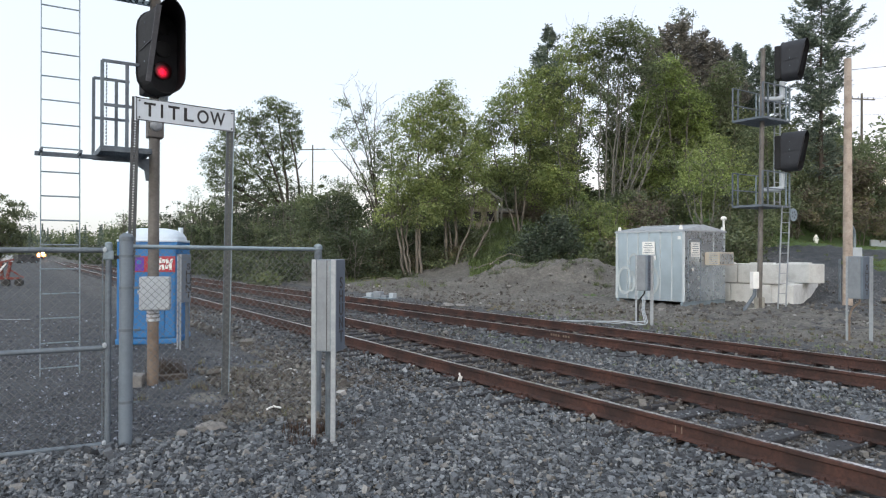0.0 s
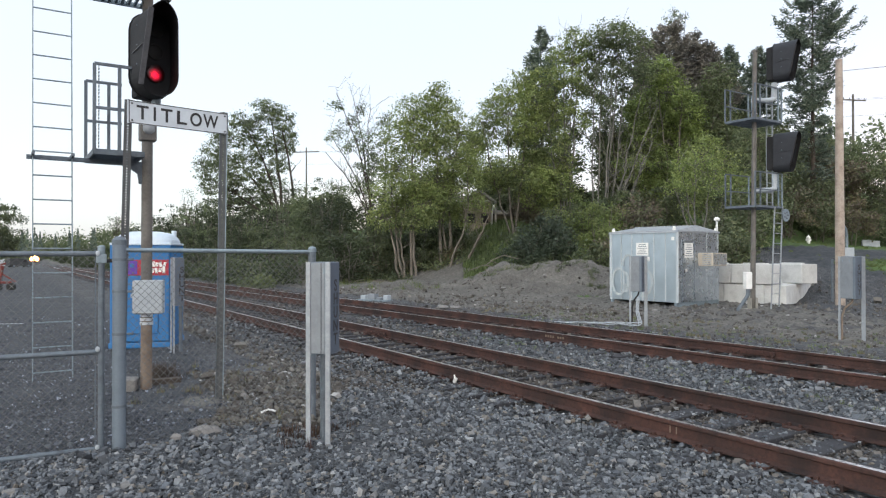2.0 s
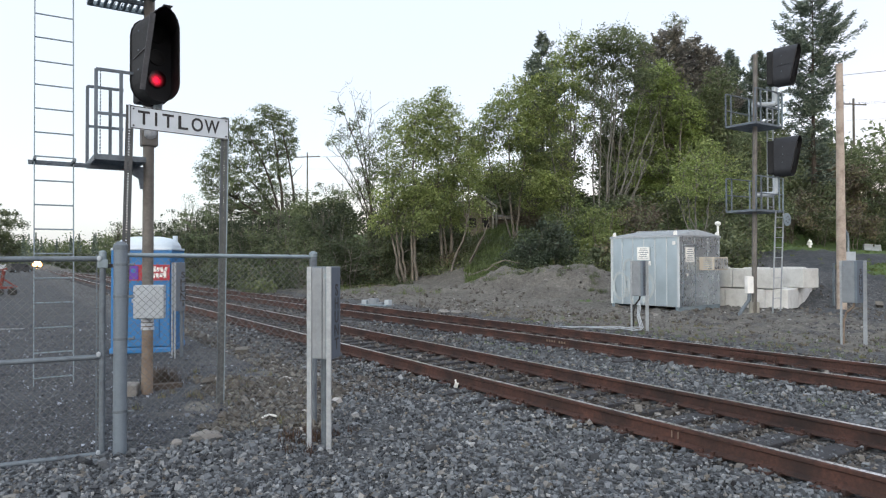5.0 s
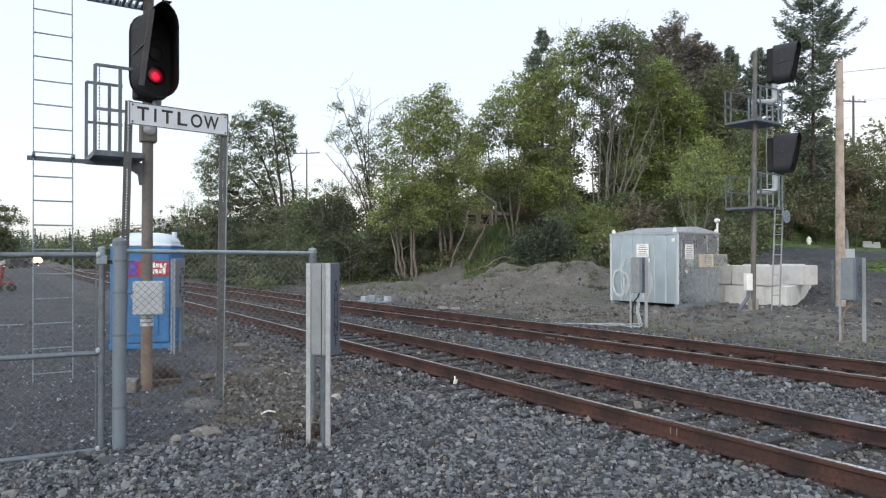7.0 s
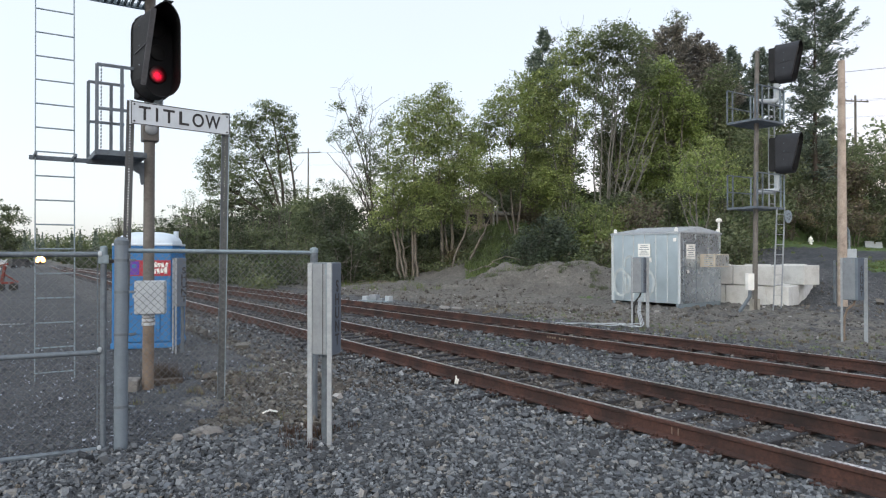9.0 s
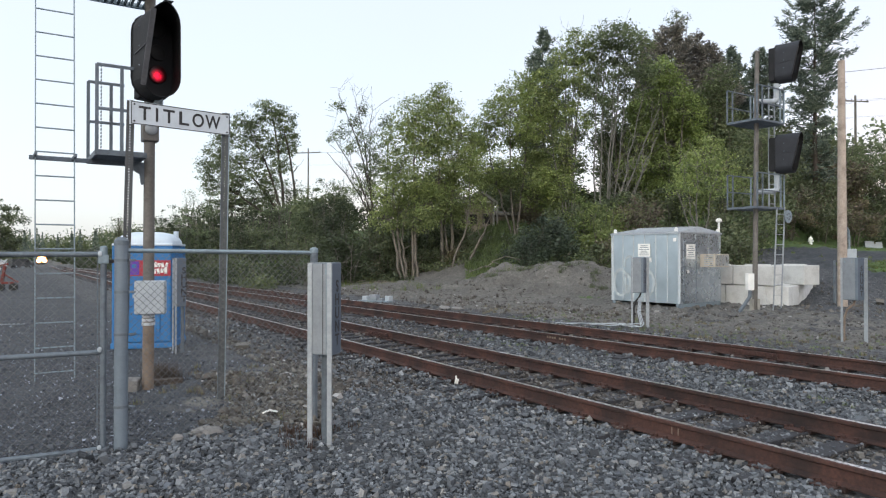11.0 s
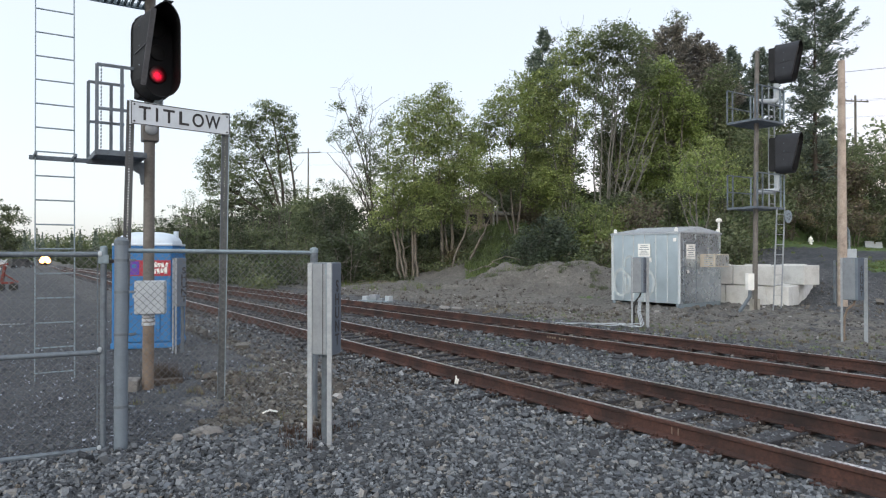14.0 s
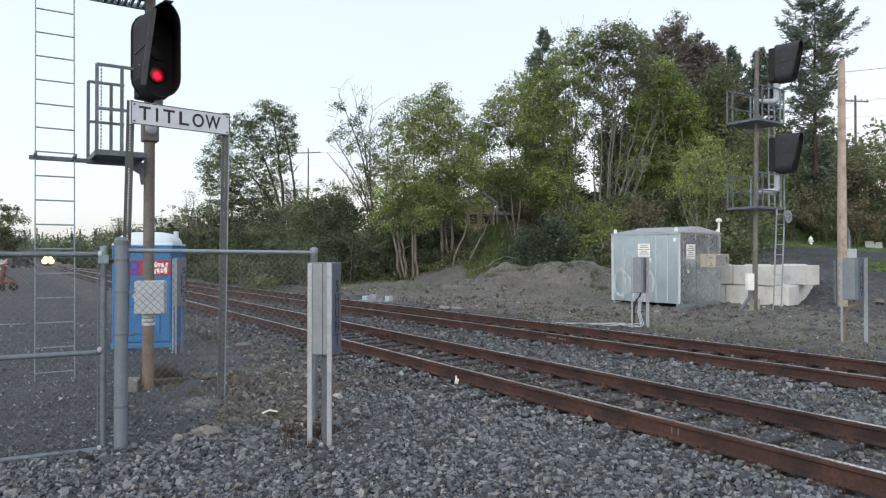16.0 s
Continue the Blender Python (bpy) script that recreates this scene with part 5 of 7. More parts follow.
def van(x, y, turn, mat, label):
    t = thing("van", label, "van", (x, y, ground_at(x, y)), turn)
    bm = slab(bmesh.new(), [(-2.4, 0.35), (2.4, 0.35), (2.4, 1.0), (1.7, 1.1), (1.1, 1.75), (0.8, 1.9), (-2.3, 1.9), (-2.4, 1.7)], 1.85, Matrix())
    body = part("body", bm, mat, t)
    for sx in (-1, 1):
        part("side_window", box(bmesh.new(), (0.75, 0.93 * sx, 1.4), (0.7, 0.02, 0.42), bevel=0.02), M_LENS, body)
    part("windscreen", box(bmesh.new(), (1.42, 0, 1.43), (0.03, 1.55, 0.72), (0, -43, 0)), M_LENS, body)
    for wx in (-1.5, 1.55):
        for sx in (-1, 1):
            w = part("wheel", rod(bmesh.new(), (wx, 0.72 * sx, 0.33), (wx, 0.95 * sx, 0.33), 0.33, n=18), M_RUBBER, t)
            part("rim", rod(bmesh.new(), (wx, 0.9 * sx, 0.33), (wx, 0.96 * sx, 0.33), 0.19, n=14), M_GALV, w)


red_machine()
van(-95.8, 150, 8, M_BOXPALE, "pale grey panel van parked at the far end of the lot")
van(-92.0, 148, 60, M_POST, "dark panel van parked at the far end of the lot")


# ---- houses half hidden in the trees ----
def house(x, y, z, turn, wide, deep, wall, rise, mat, label):
    t = thing("house", label, "house", (x, y, z), turn)
    bm = bmesh.new()
    slab(bm, [(-wide / 2, -3), (wide / 2, -3), (wide / 2, wall), (0, wall + rise), (-wide / 2, wall)], deep, Matrix())
    body = part("wall", bm, mat, t)
    pitch = math.degrees(math.atan2(rise, wide / 2))
    for sgn in (-1, 1):
        bm = box(bmesh.new(), (0, 0, 0), (math.hypot(rise, wide / 2) + 0.5, deep + 0.8, 0.12))
        r = part("roof", bm, M_BARK, t, "dull brown roof slope")
        r.matrix_basis = pose(sgn * (wide / 4 + 0.12), 0, wall + rise / 2 + 0.02, 0, sgn * pitch, 0)
        bm = box(bmesh.new(), (0, -deep / 2 - 0.42, 0), (math.hypot(rise, wide / 2) + 0.5, 0.06, 0.2))
        part("fascia", bm, M_BOARD, r)
    for wx in (-wide / 4, wide / 4):
        wdw = part("window", box(bmesh.new(), (wx, -deep / 2 - 0.03, wall * 0.55), (0.75, 0.06, 0.9)), M_BRUSHWALL, body)
        part("pane", box(bmesh.new(), (wx, -deep / 2 - 0.07, wall * 0.55), (0.6, 0.03, 0.75)), M_LENS, wdw)
    return t


cottage = house(2.75, 56, 3.0, 4, 2.1, 4.6, 3.05, 0.75, M_BRUSHWALL, "tan house with a white-edged gable half hidden by trees")
part("wing", box(bmesh.new(), (2.9, 0.4, 0.6), (3.0, 3.6, 3.2), bevel=0.02), M_BRUSHWALL, cottage, "low tan side wing")
part("wing_roof", box(bmesh.new(), (2.95, 0.2, 2.28), (3.3, 4.2, 0.14), (8, 0, 0), 0.02), M_BARK, cottage, "dull brown lean-to roof")
for x in (-0.95, 1.0, 1.3):
    part("porch_post", box(bmesh.new(), (x, -3.0, 1.2), (0.14, 0.14, 3.6), bevel=0.01), M_BOARD, cottage, "greyed porch post")
part("porch_roof", box(bmesh.new(), (-0.5, -2.9, 3.0), (2.6, 0.9, 0.1), (6, 0, 0), 0.02), M_BOARD, cottage, "pale porch roof edge")
house(27.2, 62, 5.8, -16, 7.0, 8.0, 3.2, 1.8, M_BRUSHWALL, "weathered house on the hill half hidden by trees")


# ---- the train's leading locomotive ----
def build_locomotive():
    t = thing("locomotive", "oncoming dark locomotive with bright warm headlights", "locomotive", (-180, 300, 0), 33)
    bm = box(bmesh.new(), (0, 9.5, 1.25), (2.9, 19.0, 0.45), bevel=0.05)
    part("underframe", bm, M_BLACK, t)
    bm = slab(bmesh.new(), [(-0.95, 1.4), (0.95, 1.4), (0.95, 2.6), (0.7, 2.95), (-0.7, 2.95), (-0.95, 2.6)], 2.0, Matrix.Translation((0, 1.3, 0)))
    part("nose", bm, M_HOOD, t)
    bm = slab(bmesh.new(), [(-1.5, 1.45), (1.5, 1.45), (1.5, 3.6), (1.1, 4.25), (-1.1, 4.25), (-1.5, 3.6)], 2.4, Matrix.Translation((0, 3.4, 0)))
    cab = part("cab", bm, M_HOOD, t)
    for x in (-0.6, 0.6):
        part("windscreen", box(bmesh.new(), (x, 2.18, 3.3), (0.8, 0.06, 0.6), bevel=0.03), M_LENS, cab)
    bm = slab(bmesh.new(), [(-1.0, 1.45), (1.0, 1.45), (1.0, 3.7), (0.7, 4.1), (-0.7, 4.1), (-1.0, 3.7)], 14.0, Matrix.Translation((0, 11.7, 0)))
    part("engine_hood", bm, M_HOOD, t)
    part("fuel_tank", box(bmesh.new(), (0, 9.5, 0.75), (2.6, 4.5, 0.8), bevel=0.15), M_BLACK, t)
    part("pilot", box(bmesh.new(), (0, -0.05, 0.65), (2.7, 0.2, 0.9), bevel=0.05), M_BLACK, t)
    part("coupler", box(bmesh.new(), (0, -0.15, 0.9), (0.3, 0.4, 0.3), bevel=0.05), M_RUST, t)
    for y in (3.3, 15.7):
        truck = part("truck", box(bmesh.new(), (0, y, 0.62), (2.3, 3.6, 0.35), bevel=0.05), M_BLACK, t)
        for k in (-1.3, 1.3):
            for x in (-0.75, 0.75):
                part("wheel", rod(bmesh.new(), (x - 0.07, y + k, 0.5), (x + 0.07, y + k, 0.5), 0.5, n=20), M_RUST, truck)
    # lamp discs far over true size, so that their glare is included
    for x in (-0.9, 0.9):
        part("ditch_light", rod(bmesh.new(), (x, -0.40, 1.5), (x, -0.44, 1.5), 0.95, n=28), M_LAMP, t, "blazing warm ditch light, its disc enlarged by painted glare")
    for x in (-0.4, 0.4):
        part("headlight", rod(bmesh.new(), (x, -0.5, 2.35), (x, -0.54, 2.35), 1.0, n=28), M_LAMP, t, "blazing warm headlight, its disc enlarged by painted glare")
    for x in (-0.8, 0.0, 0.8):
        part("number_lamp", box(bmesh.new(), (x, 2.16, 3.95), (0.42, 0.06, 0.22)), M_LAMP_SMALL, cab)
    for x in (-1.4, 1.4):
        part("handrail", pipe(bmesh.new(), [(x, 0.1, 1.45), (x, 0.1, 2.4), (x, 2.0, 2.4)], 0.025, 6), M_WHITE, t)
    return t


locomotive = build_locomotive()


# ---- trees and shrubs ----
def tubes(branches, sides=6):
    """Tapered limbs: each branch is a list of (point, radius)."""
    verts, faces = [], []
    for br in branches:
        base = len(verts)
        for i, (p, r) in enumerate(br):
            q = np.array(br[min(i + 1, len(br) - 1)][0]) - np.array(br[max(i - 1, 0)][0])
            q = q / (np.linalg.norm(q) + 1e-9)
            side = np.cross(q, (0.3, 0.9, 0.1))
            side /= np.linalg.norm(side) + 1e-9
            up = np.cross(q, side)
            for k in range(sides):
                a = 2 * math.pi * k / sides
                verts.append(np.array(p) + r * (math.cos(a) * side + math.sin(a) * up))
        for i in range(len(br) - 1):
            for k in range(sides):
                a, b = base + i * sides + k, base + i * sides + (k + 1) % sides
                faces.append((a, b, b + sides, a + sides))
    return verts, faces


def bend(a, b, r0, r1, g, n=5, wob=0.06, lift=0.12):
    """A wobbly limb from a to b that leaves upwards."""
    a, b = np.array(a, float), np.array(b, float)
    length = np.linalg.norm(b - a)
    out = []
    for k in range(n + 1):
        t = k / n
        p = a + (b - a) * t + np.array((0, 0, 1)) * lift * length * math.sin(math.pi * t)
        if 0 < k < n:
            p = p + g.normal(0, wob * length / 2, 3)
        out.append((p, r0 + (r1 - r0) * t ** 0.8))
    return out


def leaf_quads(centres, size, g, flat=0.5, long=1.5):
    """Pointed leaves: one four-cornered blade at each centre."""
    n = len(centres)
    d = g.normal(0, 1, (n, 3))
    d[:, 2] *= 1 - flat
    d /= np.linalg.norm(d, axis=1)[:, None]
    e = np.cross(d, g.normal(0, 1, (n, 3)))
    e /= np.linalg.norm(e, axis=1)[:, None]
    s = size * g.uniform(0.6, 1.35, (n, 1))
    droop = np.zeros((n, 3))
    droop[:, 2] = -0.25 * s[:, 0]
    v = np.stack([centres - d * s * long / 2, centres + e * s / 2, centres + d * s * long / 2 + droop, centres - e * s / 2], 1)
    return v.reshape(-1, 3), np.arange(4 * n).reshape(-1, 4)


def broadleaf(x, y, top, R, leaf_mat, bark_mat, seed, stems=1, clumps=80, per=110, leaf=0.17, clear=0.25, spread=0.8, limbs=0.7, label="", lean=(0, 0), name="tree", depth=1.0, hollow=0.45, twigs=2, fan=0.45, sides=5):
    """A tree whose leaves stand in clumps at the ends of its limbs."""
    g = np.random.default_rng(seed)
    z0 = ground_at(x, y) - 0.1
    H = top - z0
    t = thing(name, label, "tree" if name == "tree" else "shrub", (x, y, z0))
    zc, hz = H * (1 + clear) / 2, H * (1 - clear) / 2
    branches, axes = [], []
    for k in range(stems):
        a = 2 * math.pi * (k + g.uniform(0, 0.6)) / stems
        off = 0.0 if stems == 1 else 0.10 * R * g.uniform(0.6, 1.5)
        r0 = H * 0.013 / math.sqrt(stems) + (0.03 if fan < 0.5 else 0.06)
        foot = (off * math.cos(a), off * math.sin(a), 0)
        tip = (lean[0] + (0.12 if stems == 1 else fan) * R * math.cos(a) * g.uniform(0.5, 1.1), lean[1] + (0.12 if stems == 1 else fan) * R * math.sin(a), H * g.uniform(0.80, 0.95))
        br = bend(foot, tip, r0, 0.02, g, 9, 0.018, 0.0)
        branches.append(br)
        axes.append(br)
    lump = g.normal(0, 1, (7, 3))
    lump /= np.linalg.norm(lump, axis=1)[:, None]
    lump_r = g.uniform(-0.18, 0.22, 7)
    centres = []
    while len(centres) < clumps:
        d = g.normal(0, 1, 3)
        d /= np.linalg.norm(d)
        reach = hollow + (1 - hollow) * g.uniform(0, 1) ** 0.6
        reach *= 1 + sum(lr * max(0, np.dot(d, lu)) ** 3 for lr, lu in zip(lump_r, lump))
        taper = 1.0 if d[2] > 0 else 0.85
        c = np.array((d[0] * R * reach * taper + lean[0] * 0.8, d[1] * R * reach * depth + lean[1] * 0.8, zc + d[2] * hz * reach))
        centres.append(c)
    leaves = []
    for c in centres:
        ax = axes[int(g.integers(len(axes)))]
        k = max(1, min(len(ax) - 2, int((c[2] / H - 0.16) * len(ax) * g.uniform(0.75, 1.0))))
        p, r = ax[k]
        if g.uniform() < limbs:
            br = bend(p, c, max(0.02, r * 0.45), 0.012, g, 5, 0.07, 0.10)
            branches.append(br)
            for _ in range(twigs):
                q = br[int(g.integers(2, 5))][0]
                tip = np.array(q) + g.normal(0, 0.55, 3) + (0, 0, 0.35)
                branches.append(bend(q, tip, 0.014, 0.005, g, 2, 0.05, 0.05))
                leaves.append(tip + g.normal(0, 0.22, (per // 6, 3)))
        sp = spread * g.uniform(0.4, 1.05)
        m = int(per * g.uniform(0.5, 1.4))
        leaves.append(c + g.normal(0, 1, (m, 3)) * (sp * 0.5, sp * 0.5, sp * 0.34))
    v, f = tubes(branches, sides)
    array_mesh("trunk", v, f, bark_mat, t, True)
    pts = np.concatenate(leaves)
    pts = np.concatenate([pts, pts[::2] + g.normal(0, 0.16, (len(pts[::2]), 3))])
    v, f = leaf_quads(pts, leaf * 0.72, g)
    array_mesh("crown", v, f, leaf_mat, t)
    return t


def lobed_tree(y, label, leaf_mat, bark_mat, seed, stems, lobes, leaf=0.15, thick=1.0, r0=0.1, shoots=5):
    """A tree of the wood's edge. stems: foot x, tip x, tip z and sideways bow; lobes: x, z and radii of the leafy boughs."""
    g = np.random.default_rng(seed)
    fx = sum(st[0] for st in stems) / len(stems)
    z0 = ground_at(fx, y) - 0.1
    t = thing("tree", label, "tree", (fx, y, z0))
    axes, branches = [], []
    for k, (x0, x1, z1, bow) in enumerate(stems):
        dy, dx = g.uniform(-1.0, 1.0), g.normal(0, 0.05, (11, 2))
        r = r0 * g.uniform(0.75, 1.1)
        axis_ = []
        for i in range(11):
            u = i / 10
            p = np.array((x0 - fx + (x1 - x0) * u + bow * math.sin(math.pi * u) + dx[i, 0] * (i > 0), dy * u ** 1.3 + 0.12 * (k % 3) + dx[i, 1] * (i > 0), (z1 - z0) * u))
            axis_.append((p, 0.022 + (r - 0.022) * (1 - u) ** 0.8))
        axes += axis_[2:]
        branches.append(axis_)
        for j in range(shoots):  # side shoots along the stem, forking where the crown is open
            p, rr = axis_[int(g.integers(4, 11))]
            shoot = bend(p, p + np.array((g.normal(0, 0.8), g.normal(0, 0.6), g.uniform(0.7, 1.9))), rr * 0.5, 0.008, g, 4, 0.06, 0.04)
            branches.append(shoot)
            for q, _ in shoot[1:] if j > 4 else ():
                branches.append(bend(q, q + g.normal(0, 0.3, 3) + (0, 0, 0.35), 0.011, 0.005, g, 3, 0.06, 0.04))
    where = np.array([a[0] for a in axes])
    centres, outward = [], []
    for x, z, rx, rz in lobes:
        c = np.array((x - fx, g.uniform(-0.8, 0.8) * rx, z - z0))
        gap_ = np.linalg.norm(where - c, axis=1) + 3.0 * (where[:, 2] > c[2] - 0.2 * rz)
        p, r = axes[int(gap_.argmin())]
        limb = bend(p, c, max(0.02, r * 0.5), 0.014, g, 5, 0.06, 0.08)
        branches.append(limb)
        bumps = g.normal(0, 1, (6, 3))
        bumps /= np.linalg.norm(bumps, axis=1)[:, None]
        rx, rz = rx * 1.03, rz * 1.03
        m = int(62 * rx * rz * thick) + 4
        d = g.normal(0, 1, (m, 3))
        d /= np.linalg.norm(d, axis=1)[:, None]
        swell = 1 + (np.maximum(0, d @ bumps.T) ** 4) @ g.uniform(-0.35, 0.4, 6)
        reach = (0.45 + 0.58 * g.uniform(0, 1, m) ** 0.55) * swell
        tips = c + d * reach[:, None] * (rx, rx * 0.9, rz)
        for tip in tips[:: 3]:
            q = limb[int(g.integers(2, 6))][0]
            branches.append(bend(q, tip, 0.016, 0.005, g, 3, 0.06, 0.06))
        n = 22
        spread = g.uniform(0.14, 0.34, (m, 1, 1))
        leaves = tips[:, None, :] + g.normal(0, 1, (m, n, 3)) * spread * (1, 1, 0.55)
        centres.append(leaves.reshape(-1, 3))
        outward.append(np.repeat(d, n, 0))
    v, f = tubes(branches, 4)
    array_mesh("trunk", v, f, bark_mat, t, True)
    c, out = np.concatenate(centres), np.concatenate(outward)
    face = out * 0.5 + (0, 0, 0.75) + g.normal(0, 0.55, c.shape)
    face /= np.linalg.norm(face, axis=1)[:, None]
    d = np.cross(face, g.normal(0, 1, c.shape))
    d /= np.linalg.norm(d, axis=1)[:, None]
    e = np.cross(face, d)
    q = leaf * g.uniform(0.6, 1.3, (len(c), 1))
    droop = np.array((0, 0, -0.18)) * q
    v = np.stack([c - d * q * 0.5, c + e * q * 0.36, c + d * q * 0.55 + droop, c - e * q * 0.36], 1)
    array_mesh("crown", v.reshape(-1, 3), np.arange(4 * len(c)).reshape(-1, 4), leaf_mat, t)
    return t


def conifer(x, y, top, profile, mat, seed, label, lo=0.12, density=1.0, gaps=0.2):
    """A fir: uneven boughs that sag and sweep up at the tip, clothed with fine needle sprays. profile: share from the top down, reach of the boughs."""
    g = np.random.default_rng(seed)
    z0 = ground_at(x, y) - 0.1
    H = top - z0
    t = thing("fir_tree", label, "tree", (x, y, z0))
    branches = [bend((0, 0, 0), (g.normal(0, 0.1), g.normal(0, 0.1), H), H * 0.012 + 0.05, 0.02, g, 8, 0.006, 0.0)]
    at_, ways = [], []
    z = H * lo
    lobes = g.uniform(0, 2 * math.pi, 3)
    while z < H - 0.15:
        k = (H - z) / (H * (1 - lo))
        reach = float(np.interp(k, [q[0] for q in profile], [q[1] for q in profile]))
        for j in range(int(g.integers(7, 12))):
            if g.uniform() < gaps:
                continue
            a = g.uniform(0, 2 * math.pi)
            L = reach * (0.66 + 0.5 * g.uniform() ** 1.2) * (1 + 0.22 * math.cos(3 * a + lobes[0] + z * 0.5))
            zj = z + g.uniform(-0.12, 0.12)
            sag, rise = g.uniform(0.1, 0.7), g.uniform(-0.15, 0.3) + 0.5 * (1 - k) ** 2
            out = np.array((math.cos(a), math.sin(a), 0.0))
            side = np.array((-out[1], out[0], 0.0))

            def bough(u):
                return zj + L * (-sag * u + (sag + rise) * u * u * 0.8)

            branches.append([(out * L * u + (0, 0, bough(u)), 0.035 * (1 - 0.8 * u) * (0.4 + k)) for u in (0.0, 0.35, 0.7, 1.0)])
            m = max(10, int(62 * L * density))
            u = g.uniform(0.15, 1.02, m) ** 0.75
            across = g.normal(0, 0.24, m) * L * (1.1 - u) + g.normal(0, 0.12, m)
            pts = out * (L * u)[:, None] + side * across[:, None]
            pts[:, 2] = zj + L * (-sag * u + (sag + rise) * u * u * 0.8) + g.normal(0, 0.14, m) - 0.35 * np.abs(across)
            w = out * 0.7 + side * np.sign(across)[:, None] * 0.6 + np.array((0, 0, 0.25)) + g.normal(0, 0.4, (m, 3))
            at_.append(pts)
            ways.append(w)
        z += (0.38 + 0.24 * k) * g.uniform(0.75, 1.3)
    v, f = tubes(branches, 5)
    array_mesh("trunk", v, f, M_DARKBARK, t, True)
    c, w = np.concatenate(at_), np.concatenate(ways)
    w /= np.linalg.norm(w, axis=1)[:, None]
    e = np.cross(w, g.normal(0, 1, w.shape))
    e /= np.linalg.norm(e, axis=1)[:, None]
    size = g.uniform(0.6, 1.4, (len(c), 1))
    v = np.stack([c - w * 0.17 * size, c + e * 0.045 * size, c + w * 0.19 * size, c - e * 0.045 * size], 1).reshape(-1, 3)
    array_mesh("foliage", v, np.arange(len(v)).reshape(-1, 4), mat, t)
    return t


def shrub(x, y, tall, R, mat, seed, label, per=100, leaf=0.12, clumps=26, bark=None):
    return broadleaf(x, y, ground_at(x, y) + tall, R, mat, bark or M_BARK, seed, stems=4, clumps=clumps, per=per, leaf=leaf, clear=0.05, spread=0.75, limbs=0.4, label=label, name="shrub", hollow=0.25, twigs=1, sides=3)


# the trees at the edge of the wood
lobed_tree(76, "leafy bigleaf maple with dark spreading limbs", M_LEAF_DULL, M_DARKBARK, 11,
    [(-16.4, -18, 17.1, 0.6), (-17.7, -21.8, 16.5, 1), (-18, -24.3, 13.3, 2), (-17.7, -19.2, 18.1, 0.4), (-18.1, -25.6, 10.2, 2.3)],
    [(-19.2, 17.8, 1.9, 1.3), (-17.7, 16.8, 1.3, 1.6), (-20.8, 16.2, 1.6, 1.3), (-18.6, 14.6, 1.9, 1.6), (-22.7, 16.8, 1.4, 1), (-23.4, 14.7, 1.8, 1.1), (-25.6, 13.8, 1.6, 1), (-26.5, 11.9, 1, 0.8), (-24.6, 11.6, 1.8, 1.1), (-21.8, 12.4, 1.9, 1.1), (-25.7, 9.4, 1.3, 1), (-23.1, 9, 1.9, 1.3), (-20.2, 10.7, 1.6, 1.3), (-18, 12.1, 1.1, 1.3), (-21.1, 8.2, 1.9, 1.1), (-17, 14.6, 0.6, 1.6), (-25.9, 7.1, 1.1, 0.8), (-24.3, 12.7, 1.4, 0.8), (-23.7, 10.2, 1.5, 0.9), (-26.2, 10.5, 0.9, 0.6), (-21.5, 14.6, 1.1, 0.9), (-20, 13, 1.1, 0.9), (-24.3, 7.8, 1.4, 0.8), (-22.3, 10.7, 1.4, 0.9), (-19.3, 9.2, 1.4, 1), (-24.6, 15.2, 1, 0.6)], 0.19, 0.5, 0.26)
lobed_tree(53, "thin half-bare tree with young leaves at its twig ends", M_LEAF_DULL, M_DARKBARK, 12,
    [(-5.1, -6.8, 14.0, 0.2), (-5.3, -5.7, 13.4, -0.2), (-5.4, -8.8, 11.4, 1), (-5.3, -8.1, 14.3, 0.8), (-5.4, -9.2, 10.0, 1.2), (-5.1, -4.1, 12.7, 0)],
    [(-8.1, 13.4, 0.5, 0.4), (-7.9, 11.6, 0.6, 0.4), (-8.6, 11, 0.5, 0.3), (-7, 12.3, 0.6, 0.5), (-6.1, 13.2, 0.4, 0.4), (-6.4, 11, 0.7, 0.5), (-7.2, 10.2, 0.6, 0.4), (-5.7, 9.9, 0.8, 0.8), (-5.9, 8.1, 1, 1), (-4.8, 11, 0.7, 0.7), (-4.8, 9, 0.8, 1), (-4.4, 12.3, 0.5, 0.7), (-6.4, 7.2, 0.9, 0.7)], 0.15, 0.5, 0.075, 14)
lobed_tree(45, "leafy alder clump with pale leaning stems", M_LEAF, M_PALEBARK, 14,
    [(-2.7, -3.1, 8.3, -0.5), (-2.5, -2.6, 7.5, -0.5), (-2, -1.8, 11.3, 0), (-1.7, -1.3, 7.5, -0.3), (-2.3, -2.3, 5.3, -0.4)],
    [(-1.9, 11.1, 1.1, 1.2), (-2.7, 9.8, 1, 1.2), (-1.5, 9.2, 1.2, 1.3), (-3, 7.7, 1.2, 1.2), (-3.5, 6, 1.2, 1.1), (-1.8, 6.6, 1.3, 1.2), (-0.7, 5.3, 1.3, 1.1), (-2.6, 4.8, 1.3, 1), (-3.9, 4.3, 1, 0.8), (-1.5, 4.1, 1.1, 0.7)], 0.14, 1.0, 0.12)
